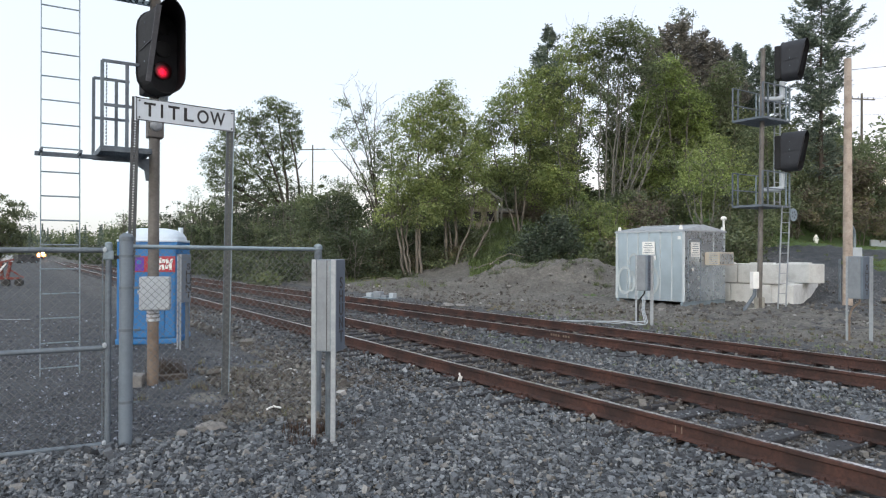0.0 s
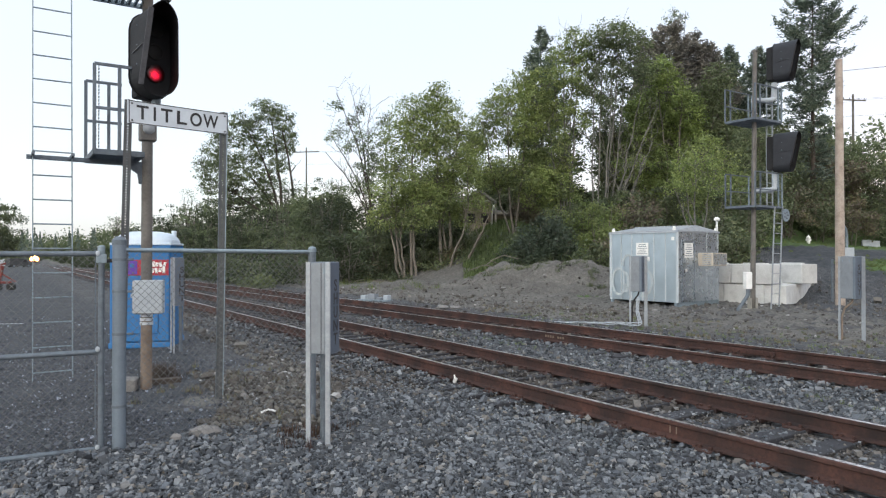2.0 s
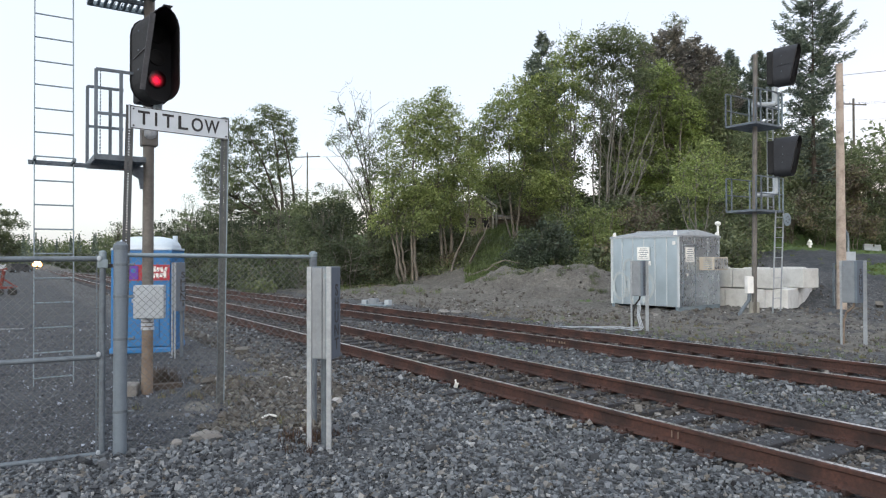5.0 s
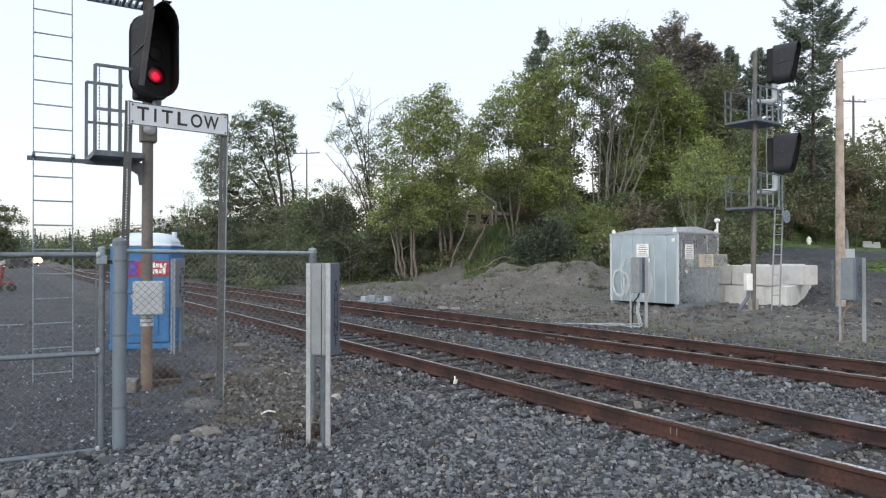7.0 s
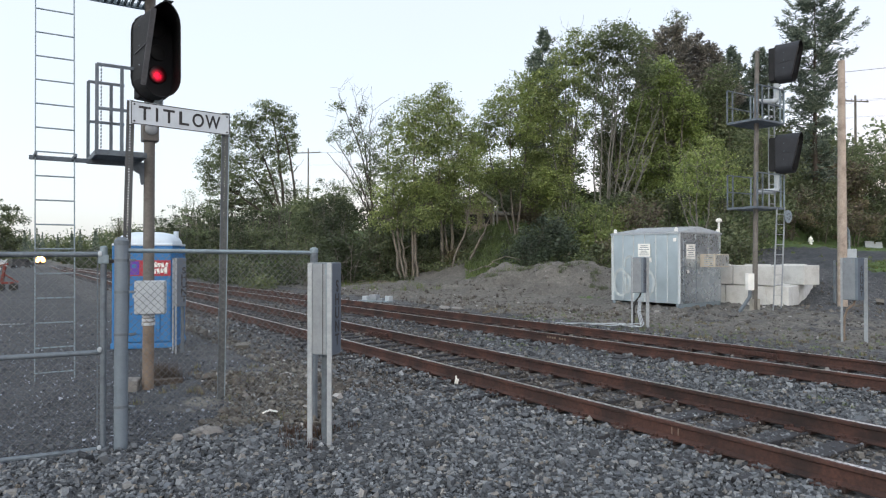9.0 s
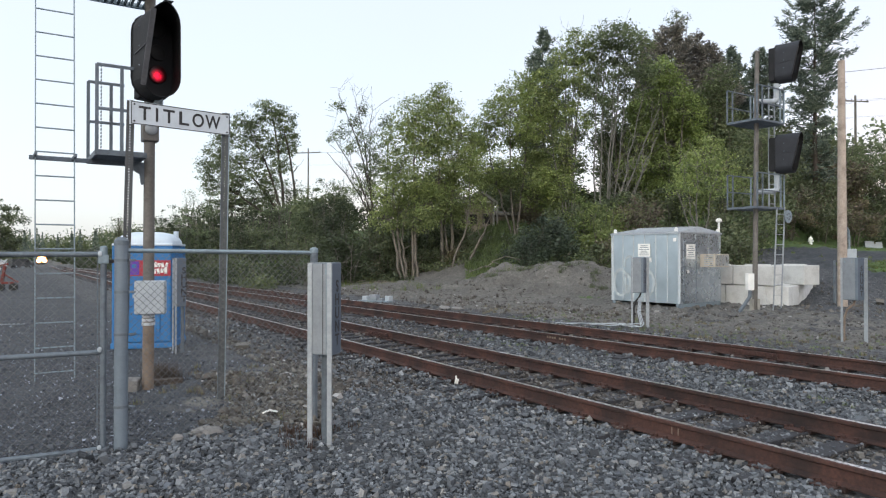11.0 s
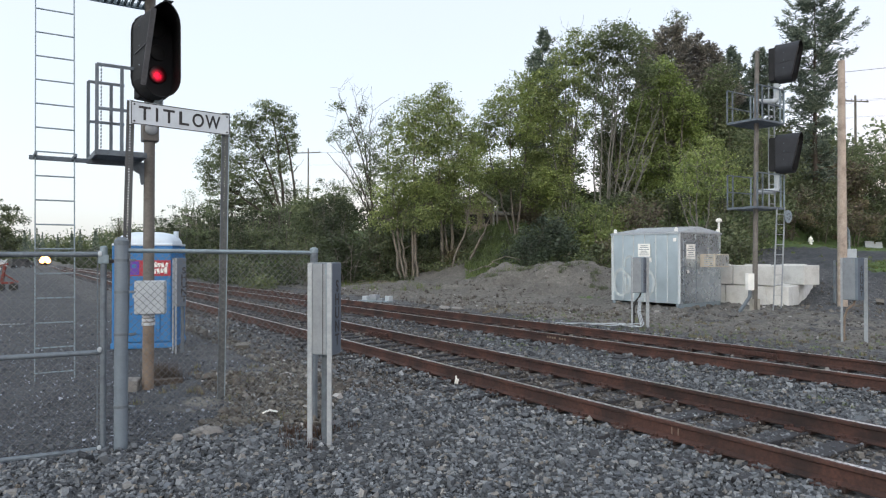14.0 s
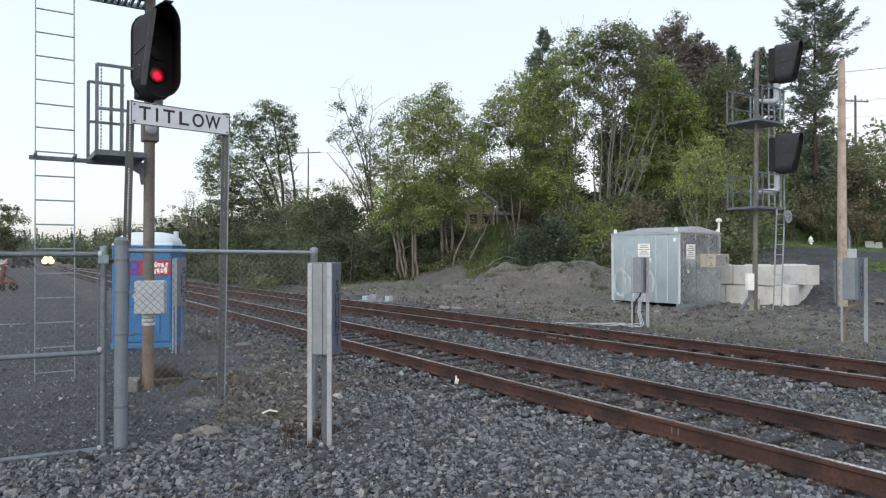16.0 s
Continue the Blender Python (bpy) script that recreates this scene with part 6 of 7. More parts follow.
lobed_tree(46, "tall leafy alder with a narrow top and pale stems", M_LEAF, M_PALEBARK, 13,
    [(0, -0.3, 12.3, -0.1), (0.3, 0.4, 7.7, -0.2), (0.5, 1.2, 10.3, -0.2)],
    [(-0.3, 12.6, 0.8, 1), (-0.9, 11.7, 0.9, 0.9), (0.4, 11.3, 1.1, 1.1), (-0.3, 10, 1.4, 1.3), (1.2, 10, 1, 1.1), (0.6, 8.2, 1.5, 1.3), (1.8, 8, 1, 1.2), (-0.3, 6.9, 1.4, 1.3), (1.4, 6.3, 1.3, 1.1), (0.2, 4.8, 1.3, 0.9), (2.1, 9.4, 0.7, 0.8)], 0.14, 1.0, 0.12)
lobed_tree(44.6, "slender alder with a bowed stem", M_LEAF, M_PALEBARK, 23,
    [(0.6, 1.7, 7.8, 0.5), (1.6, 3.1, 4.3, 0)],
    [(1.8, 7.5, 0.8, 0.8), (1.1, 5.6, 0.8, 0.7), (2.5, 5.1, 0.8, 0.5), (1.7, 4.1, 0.9, 0.4)], 0.13, 0.5, 0.1)
lobed_tree(49, "spreading young maple with airy lower boughs", M_LEAF, M_BARK, 16,
    [(5.2, 4.9, 12.9, -0.2), (5.3, 6.2, 14.2, 0.2), (5.1, 3, 10.9, -0.1)],
    [(4.9, 13.6, 1.1, 0.9), (3.9, 12.5, 1, 0.7), (6, 14.3, 1, 0.7), (5.1, 12.1, 1.7, 1.1), (3.1, 11.5, 1.1, 0.7), (3.9, 10.5, 1.6, 1), (5.8, 10.7, 1.6, 1.1), (2.5, 9.9, 1.1, 1), (3.2, 8, 1.3, 1.1), (4.9, 7.8, 1.3, 1), (6.8, 6.0, 1.2, 1.0), (4.6, 6.9, 1.2, 0.6), (6.6, 8.4, 1.1, 1.1), (2.5, 7.2, 0.9, 0.6)], 0.15, 0.8, 0.1)
lobed_tree(47.5, "tall maple with a fan of pale stems", M_LEAF, M_FANBARK, 17,
    [(8.9, 8, 15, 0), (9.1, 8.8, 16.6, -0.2), (9.2, 9.3, 16.6, -0.2), (9.3, 10.1, 16.9, -0.4), (9.1, 7.4, 11.8, -0.1)],
    [(9.5, 16.8, 1, 0.8), (8.6, 15.8, 1, 0.7), (7.2, 13.9, 1.3, 1.1), (7.7, 12, 1, 1.2), (6.4, 12.4, 1.1, 1.2), (6.8, 9.6, 1.3, 1.2), (7.6, 7.8, 0.8, 1), (10.1, 15.4, 1, 0.7), (8.5, 14.2, 0.9, 0.7), (9.7, 13.8, 0.6, 0.6), (8, 5.9, 1, 0.9), (6.8, 7.1, 1, 1), (10.1, 11.2, 0.4, 0.6), (8.6, 4.5, 1.2, 0.7), (5.8, 10.8, 1, 1), (9.1, 12, 0.5, 0.6), (8.3, 9.6, 0.6, 0.9), (8.7, 8.1, 0.6, 0.9), (8.3, 6.7, 0.7, 0.8), (9.3, 6.2, 0.7, 0.6)], 0.16, 0.85, 0.08, 10)
lobed_tree(47, "tall maple with many pale spreading stems", M_LEAF_DULL, M_FANBARK, 28,
    [(10.8, 11.4, 16.8, -0), (10.9, 12.4, 17.2, 0.2), (11, 13, 16, 0.4), (11, 14.1, 13.7, 0.1), (10.9, 15.1, 12.1, -0.2), (10.9, 14.5, 9.7, 0.2), (10.9, 14.1, 8.1, -0.1), (10.7, 10.5, 13.7, -0.1), (10.8, 11.6, 13.7, 0.2)],
    [(11.6, 17, 1.2, 0.9), (12.8, 17.3, 0.9, 0.8), (10.7, 16.2, 1, 0.9), (12.4, 15.8, 1.3, 0.9), (13.6, 16.3, 0.8, 0.9), (10.9, 14.8, 0.9, 0.7), (12.1, 14.1, 0.9, 0.6), (13.9, 14.4, 1, 0.9), (13.2, 13.3, 0.7, 0.5), (10.5, 12.9, 0.5, 0.5), (11.4, 12.3, 0.5, 0.4), (12.6, 5.6, 1, 0.5), (10.8, 5.2, 0.9, 0.5)], 0.16, 0.8, 0.078, 12)
lobed_tree(54, "dull leafy maple behind the fans of pale stems", M_LEAF_DULL, M_BARK, 29,
    [(13.6, 13.3, 16.3, 0.3), (9.7, 10.2, 15.4, -0.1)],
    [(11.3, 15.4, 1.2, 1), (13.3, 14.5, 1.4, 1.1), (11.7, 12.9, 0.7, 0.8), (13.8, 11.6, 1.5, 1.3), (13.2, 9.3, 0.7, 1.2), (14.9, 10, 1.4, 1.4), (14.4, 7.3, 1.4, 1.2), (9.7, 10.9, 1, 1.4), (9.5, 8.2, 1, 1.4), (10.8, 11.4, 0.5, 0.8), (9.9, 13.6, 0.8, 1), (15.3, 12.5, 1.1, 1.1), (12.9, 6.6, 0.9, 0.6), (16.5, 8.7, 1.2, 1.2)], 0.17, 0.62, 0.1)
lobed_tree(52, "bright green maple thick with young leaves", M_LEAF_LIGHT, M_BARK, 18,
    [(17.4, 16.5, 14.9, 0.2), (17.5, 18.2, 14.1, 0.3)],
    [(16.4, 15.8, 1.3, 1), (17.6, 14.3, 1.6, 1.2), (16.9, 12.1, 1.7, 1.3), (18.8, 12.8, 1.3, 1.2), (15.8, 13.4, 1, 1.1), (18, 10.4, 1.7, 1.2), (16.5, 8.8, 1.6, 1), (19.5, 11, 1, 1), (15.9, 7.1, 1.4, 1), (17.6, 6.9, 1.4, 1.1), (18.9, 8.4, 1.2, 1), (15, 11, 1.1, 1.1), (14.3, 8.4, 1.1, 1), (14.8, 12.8, 0.8, 0.8)], 0.17, 0.95, 0.13)
lobed_tree(53, "dull brownish-olive tree in the wood", M_LEAF_DULL, M_BARK, 19,
    [(21.1, 21.4, 15.6, -0.1)],
    [(21.5, 15.2, 1.1, 1.4), (20.5, 13.4, 1.2, 1.6), (22.1, 13.1, 0.9, 1.9), (21, 10.5, 1.5, 1.7), (22.7, 10.1, 0.9, 1.6), (20.1, 8.5, 1.1, 1.3), (21.9, 7.7, 1.3, 1.5)], 0.16, 1.0, 0.13)
lobed_tree(36, "small vase-shaped young tree behind the shed", M_LEAF_LIGHT, M_FANBARK, 21,
    [(13.7, 12.8, 6.5, 0.2), (13.7, 13.9, 7.1, -0.1), (13.7, 14.6, 6.4, -0.1), (13.7, 12.4, 5.3, 0.2)],
    [(12.9, 6.4, 0.7, 0.6), (13.9, 6.8, 0.8, 0.7), (14.5, 6.1, 0.5, 0.6), (13.4, 5.5, 0.9, 0.5), (12.5, 5.3, 0.5, 0.5), (14.6, 5.3, 0.5, 0.4)], 0.11, 0.55, 0.05)
# firs above and behind them
SLIM = ((0, 0.12), (0.12, 0.75), (0.3, 1.7), (0.5, 2.2), (1, 2.5))
BLUNT = ((0, 0.35), (0.08, 1.1), (0.25, 2.2), (1, 2.6))
conifer(9.05, 61, 22.5, SLIM, M_NEEDLE, 31, "slim dark fir rising above the maples", 0.35, 1.0, 0.32)
conifer(19.5, 58, 21.7, BLUNT, M_NEEDLE_BROWN, 32, "big brownish fir with a ragged top", 0.3, 1.05, 0.12)
conifer(21.7, 59, 21.0, BLUNT, M_NEEDLE_BROWN, 33, "brownish fir in the wood", 0.3, 1.05, 0.12)
conifer(23.0, 58.5, 19.8, BLUNT, M_NEEDLE_BROWN, 34, "brownish fir in the wood", 0.3, 1.05, 0.12)
conifer(18.6, 60, 20.4, BLUNT, M_NEEDLE_BROWN, 39, "brownish fir in the wood", 0.35, 1.05, 0.12)
conifer(26.5, 62, 21.0, SLIM, M_NEEDLE, 35, "dark pointed fir on the hill", 0.2, 1.2)
conifer(24.9, 62, 18.4, SLIM, M_NEEDLE, 40, "dark pointed fir on the hill", 0.2, 1.2)
conifer(30.1, 64, 21.5, SLIM, M_NEEDLE, 36, "dark pointed fir on the hill", 0.2, 1.2)
conifer(30.15, 55, 23.7, ((0, 0.3), (0.1, 1.8), (0.22, 2.9), (0.4, 2.4), (0.55, 1.9), (0.8, 1.5), (1, 1.3)), M_NEEDLE, 37, "tall dark fir with open feathery boughs", 0.22, 0.85, 0.25)
lobed_tree(58.5, "thin bare-topped tree beside the firs", M_LEAF_DULL, M_PALEBARK, 38, [(20.0, 20.2, 22.9, 0.2), (20.1, 20.9, 22.6, 0.1)], [(20.3, 22.6, 0.5, 0.5), (20.9, 22.3, 0.4, 0.5), (19.9, 22.0, 0.4, 0.4)], 0.15, 0.3, 0.06)
lobed_tree(42, "leafy young maple above the shed", M_LEAF, M_PALEBARK, 20, [(16.4, 16.0, 8.6, 0.2), (16.6, 17.6, 8.0, -0.1)], [(16.0, 8.0, 1.3, 1.0), (17.4, 7.4, 1.2, 1.0), (15.4, 6.4, 1.2, 1.0), (17.0, 5.6, 1.4, 1.0), (18.2, 6.0, 1.0, 1.0), (16.0, 4.8, 1.3, 0.8)], 0.14, 0.9, 0.09)
lobed_tree(46, "dull olive tree by the street", M_LEAF_DULL, M_BARK, 22, [(21.8, 21.5, 9.8, 0.1), (22.0, 22.6, 9.0, 0.0)], [(21.4, 9.6, 1.3, 1.1), (22.6, 8.6, 1.3, 1.2), (20.8, 7.8, 1.2, 1.1), (22.0, 6.8, 1.5, 1.1), (21.0, 5.6, 1.4, 1.0), (22.8, 5.4, 1.3, 1.0)], 0.15, 0.9, 0.1)
# filling trees further up the hill
for k, (x, y, top, R, mt) in enumerate(((-12.5, 66, 7.8, 3.0, M_LEAF_DULL), (-10.0, 61, 7.3, 2.8, M_LEAF_DARK), (-15.5, 72, 8.0, 3.0, M_LEAF_DULL), (8.0, 58, 8.6, 3.0, M_LEAF_DARK),
                                        (15.6, 57, 14.5, 3.2, M_LEAF_DARK), (24.5, 54, 12.5, 3.2, M_LEAF_DULL), (-2.0, 58, 7.8, 3.0, M_LEAF_DULL), (18.5, 56, 15.5, 3.2, M_LEAF_DARK), (24.0, 57, 14.5, 3.4, M_LEAF_DARK), (27.5, 58, 13.0, 3.2, M_LEAF_DARK), (30.5, 60, 12.0, 3.0, M_LEAF_DARK), (22.0, 55, 13.5, 3.2, M_LEAF_DARK), (15.2, 54, 8.2, 2.6, M_LEAF_DARK), (9.6, 57, 12.4, 2.0, M_LEAF_DULL), (14.8, 57, 13.6, 2.0, M_LEAF_DULL), (6.4, 59, 9.6, 2.0, M_LEAF_DULL), (5.2, 61, 10.0, 2.0, M_LEAF_DULL), (0.2, 60, 9.8, 2.2, M_LEAF_DULL), (-1.0, 55, 8.8, 2.2, M_LEAF_DULL), (8.2, 60, 11.2, 2.2, M_LEAF_DULL), (12.2, 58, 7.6, 2.0, M_LEAF_DARK))):
    broadleaf(x, y, top, R, mt, M_BARK, 60 + k, 2, 60, 62, 0.24, 0.05, 1.0, 0.4, "leafy tree in the depth of the wood", hollow=0.3)
for k, (x, y, top, R, mt) in enumerate(((35.0, 60, 12.6, 3.4, M_LEAF_DULL), (39.5, 62, 13.4, 3.6, M_LEAF_DULL), (44.0, 61, 13.6, 3.6, M_LEAF_DULL), (33.0, 57, 9.6, 3.0, M_BRUSH), (37.0, 55, 9.4, 3.2, M_LEAF_DARK), (41.5, 56, 9.6, 3.2, M_BRUSH), (46.5, 57, 10.0, 3.2, M_LEAF_DULL), (29.0, 54, 8.6, 2.6, M_LEAF_DARK))):
    broadleaf(x, y, top, R, mt, M_BARK, 80 + k, 4, 56, 70, 0.2, 0.06, 1.0, 0.6, "brownish half-leafed tree behind the street")

# shrubs along the bank, the dirt heap and the foot of the wood
tones = (M_LEAF_DULL, M_BANK, M_LEAF_DARK, M_BANK, M_LEAF_DARK, M_BANK)
words = {M_LEAF: "green leafy shrub", M_LEAF_DULL: "olive leafy shrub", M_LEAF_LIGHT: "bright green young shrub", M_LEAF_DARK: "dark dense shrub", M_BRUSH: "dry brownish brush", M_BANK: "dull olive-green shrub"}
g_bank = random.Random(9)
seed = 200
for s in np.arange(30, 130, 3.4):
    for n, tall in ((12.9, 0.8), (14.6, 1.7), (18.5, 3.4), (22.5, 5.2), (27.5, 6.6)):
        s2, n2 = s + g_bank.uniform(-1.4, 1.4) + (n - 18.5) * 0.3, n + g_bank.uniform(-1, 1)
        if s < 40 or s < 46 and n > 19:
            continue
        x, y = at(s2, n2)
        mt = tones[g_bank.randrange(6)] if n > 16 else (M_BANK, M_LEAF_DARK, M_BANK)[g_bank.randrange(3)]
        big = 1.0 + 0.010 * max(0, s - 50)
        shrub(x, y, tall * g_bank.uniform(0.75, 1.25) * (1.25 if s > 60 else 1.0), 2.0 * big, mt, seed, words[mt] + " on the bank beside the tracks", *((24, 0.27) if s > 88 else (50, 0.19) if s > 62 else (62, 0.14)), 19)
        seed += 1
for x, y, tall, R, mt in ((8.6, 38.0, 2.3, 1.6, M_LEAF_DARK), (10.8, 37.5, 3.2, 1.9, M_BRUSH), (12.6, 38.5, 3.4, 2.0, M_LEAF_DULL),
                          (9.8, 41.0, 4.6, 2.2, M_LEAF), (12.4, 41.5, 5.2, 2.2, M_BRUSH), (15.4, 38.0, 3.4, 1.8, M_LEAF_DARK), (17.6, 39.5, 3.8, 2.0, M_LEAF_DULL), (19.8, 42.0, 4.2, 2.0, M_LEAF_DARK), (14.8, 34.5, 1.6, 1.2, M_LEAF_DARK),
                          (22.5, 49.0, 3.6, 2.0, M_LEAF_DULL), (25.5, 50.0, 3.8, 2.2, M_BRUSH), (28.5, 51.0, 3.6, 2.2, M_LEAF_DARK), (31.5, 52.0, 3.6, 2.2, M_BRUSH), (35.0, 52.0, 3.4, 2.2, M_LEAF_DULL), (38.5, 52.0, 3.6, 2.4, M_BRUSH),
                          (-6.6, 46.5, 3.2, 1.8, M_BANK), (-6.8, 44.5, 3.6, 1.8, M_BANK), (-8.0, 49.0, 5.4, 2.2, M_BANK), (-5.0, 48.0, 4.6, 2.2, M_LEAF_DARK), (8.4, 45.5, 4.0, 1.6, M_LEAF_DULL), (9.8, 46.2, 4.4, 1.7, M_LEAF_LIGHT), (11.2, 45.6, 4.0, 1.6, M_LEAF_LIGHT), (12.6, 46.0, 4.3, 1.7, M_LEAF_LIGHT), (14.0, 45.5, 4.0, 1.6, M_LEAF_DULL), (15.2, 44.6, 3.8, 1.6, M_LEAF_DARK), (0.6, 55.0, 3.0, 1.6, M_LEAF_DARK), (6.9, 54.0, 2.4, 1.5, M_BRUSH)):
    shrub(x, y, tall, R, mt, seed, words[mt] + " at the foot of the wood", 80, 0.15, 26)
    seed += 1
shrub(6.6, 41.5, 4.0, 1.75, M_NEEDLE_DARK, 195, "round dark evergreen shrub behind the dirt heap", 150, 0.13, 40)
shrub(5.1, 40.6, 2.2, 1.2, M_NEEDLE_DARK, 196, "low dark evergreen shrub behind the dirt heap", 120, 0.12, 24)
for k in range(15):
    x, y = -8.0 + 0.9 * k + g_bank.uniform(-0.3, 0.3), 50.0 + g_bank.uniform(-0.8, 1.2)
    if 1.6 < x < 7:
        continue
    mt = (M_LEAF_DARK, M_BANK, M_LEAF_DARK, M_LEAF_DULL, M_BANK)[k % 5]
    shrub(x, y, g_bank.uniform(1.5, 2.7), 1.4, mt, seed, words[mt] + " under the alders", 62, 0.14, 22)
    seed += 1
for k in range(16):
    x, y = -6.5 + 0.72 * k + g_bank.uniform(-0.3, 0.3), 47.0 + g_bank.uniform(-0.6, 0.8)
    if x > 2.4:
        continue
    mt = (M_LEAF_DARK, M_BANK, M_BRUSH, M_BANK)[k % 4]
    shrub(x, y, g_bank.uniform(0.7, 1.5), 0.9, mt, seed, words[mt] + " low around the alder stems", 60, 0.11, 16)
    seed += 1
# low growth on the shaded ground under the alders
g_u = np.random.default_rng(77)
pts = []
for _ in range(310):
    cx, cy, tall = g_u.uniform(-9, 2.2), g_u.uniform(44.6, 53), g_u.uniform(0.2, 0.9)
    q = g_u.normal(0, 1, (46, 3)) * (0.35, 0.35, 0.30 * tall)
    pts.append(q + (cx, cy, ground_at(cx, cy) + 0.45 * tall))
v, f = leaf_quads(np.concatenate(pts), 0.12, g_u)
tagged(array_mesh("undergrowth", v, f, M_LEAF_DARK), "dark low undergrowth beneath the alders", "undergrowth", kind="stuff")
# leafy dark tree and small far trees beyond the lot
broadleaf(-74, 112, 10.2, 4.2, M_LEAF_DARK, M_DARKBARK, 301, 1, 80, 80, 0.3, 0.1, 1.3, 0.5, "dark leafy tree beyond the lot")
broadleaf(-49.5, 104, 8.3, 1.9, M_LEAF_DULL, M_DARKBARK, 302, 3, 50, 8, 0.2, 0.4, 0.7, 1.0, "far thin half-bare tree")
broadleaf(-37.8, 102, 11.4, 2.4, M_LEAF_DULL, M_DARKBARK, 303, 2, 44, 7, 0.2, 0.25, 0.8, 1.0, "far thin half-bare tree")


def far_woods(name, line, lo, hi, mat, seed, leaf, n=320):
    """A far belt of wood as one mass of foliage."""
    g = np.random.default_rng(seed)
    pts = []
    (x0, y0), (x1, y1) = line
    length = math.hypot(x1 - x0, y1 - y0)
    for k in range(int(length / 2.3)):
        u = g.uniform()
        cx, cy = x0 + (x1 - x0) * u + np.clip(g.normal(0, 2), -3, 3), y0 + (y1 - y0) * u + np.clip(g.normal(0, 4), -6, 6)
        tall = g.uniform(lo, hi)
        q = g.normal(0, 1, (n, 3))
        q /= np.linalg.norm(q, axis=1)[:, None]
        q *= g.uniform(0.55, 1.0, (n, 1))
        rr = tall * 0.30
        q[:, 2] = q[:, 2] * 0.6 - 0.4 + 0.4 * g.uniform(-1, 1, n) ** 3
        rr = rr * np.clip(0.75 - q[:, 2] * 0.55, 0.2, 1.2)
        pts.append(np.stack([cx + q[:, 0] * rr, cy + q[:, 1] * rr, ground_at(cx, cy) + tall / 2 + q[:, 2] * tall / 2 * (1 + 0.2 * q[:, 0])], 1))
    v, f = leaf_quads(np.concatenate(pts), leaf, g, 0.3, 1.3)
    ob = array_mesh(name, v, f, mat)
    return tagged(ob, "far belt of mixed woodland on the horizon", "woodland", kind="stuff")


far_woods("far_woods", ((-330, 330), (-120, 420)), 15, 23, M_LEAF_DULL, 401, 0.96, 200)
far_woods("far_woods", ((-300, 400), (-60, 470)), 20, 28, M_LEAF_DULL, 402, 1.0, 200)
far_woods("far_woods", ((-118, 290), (-34, 196)), 5, 9, M_LEAF_DARK, 403, 0.56, 240)
far_woods("far_woods", (at(110, 21), at(430, 27)), 2.4, 4.6, M_BANK, 406, 0.4, 240)
far_woods("far_woods", (at(125, 25), at(430, 34)), 4.5, 7.5, M_BANK, 407, 0.46, 240)
far_woods("far_woods", ((30, 75), (110, 60)), 8, 15, M_LEAF_DULL, 404, 0.4, 450)
far_woods("far_woods", ((-64, 124), (-28, 96)), 2.5, 4.5, M_BANK, 405, 0.36, 420)

# pointed firs standing above the far belt
g_f = np.random.default_rng(409)
tips = []
for _ in range(15):
    cx, tall = g_f.uniform(-200, -140), g_f.uniform(10.5, 15.0)
    h = g_f.uniform(0, 1, 260) ** 0.8
    a, rr = g_f.uniform(0, 6.28, 260), (1 - h) * tall * 0.17 * g_f.uniform(0.5, 1.0, 260)
    tips.append(np.stack([cx + rr * np.cos(a), 300 + g_f.uniform(-8, 8) + rr * np.sin(a), tall * h - 1.0], 1))
v, f = leaf_quads(np.concatenate(tips), 0.55, g_f, 0.6, 1.3)
tagged(array_mesh("far_firs", v, f, M_NEEDLE), "pointed firs above the far woodland", "woodland", kind="stuff")

# unseen belt off to the right, added to darken the shed end wall's reflection
far_woods("far_woods", ((58, -20), (62, 72)), 9, 14, M_LEAF_DARK, 408, 0.8, 130)


# ---- loose stone: ballast, lot grit, clods ----
def rock_shapes(count, rng):
    """A few sharp crushed stones: knocked-about blocks with eight corners."""
    base = np.array([(x, y, z) for x in (-0.5, 0.5) for y in (-0.5, 0.5) for z in (-0.5, 0.5)]) * 1.5
    faces = np.array([(0, 1, 3), (0, 3, 2), (4, 6, 7), (4, 7, 5), (0, 4, 5), (0, 5, 1), (2, 3, 7), (2, 7, 6), (0, 2, 6), (0, 6, 4), (1, 5, 7), (1, 7, 3)])
    return [base * rng.uniform(0.4, 1.15, (8, 3)) * rng.uniform(0.6, 1.4, 3) for _ in range(count)], faces


def on_rail_or_tie(s, n):
    a = np.zeros(s.shape, bool)
    for path in (main_line, siding):
        c = path(s)
        for off in (-0.75, 0.75):
            a |= np.abs(n - c - off) < 0.085
    return a


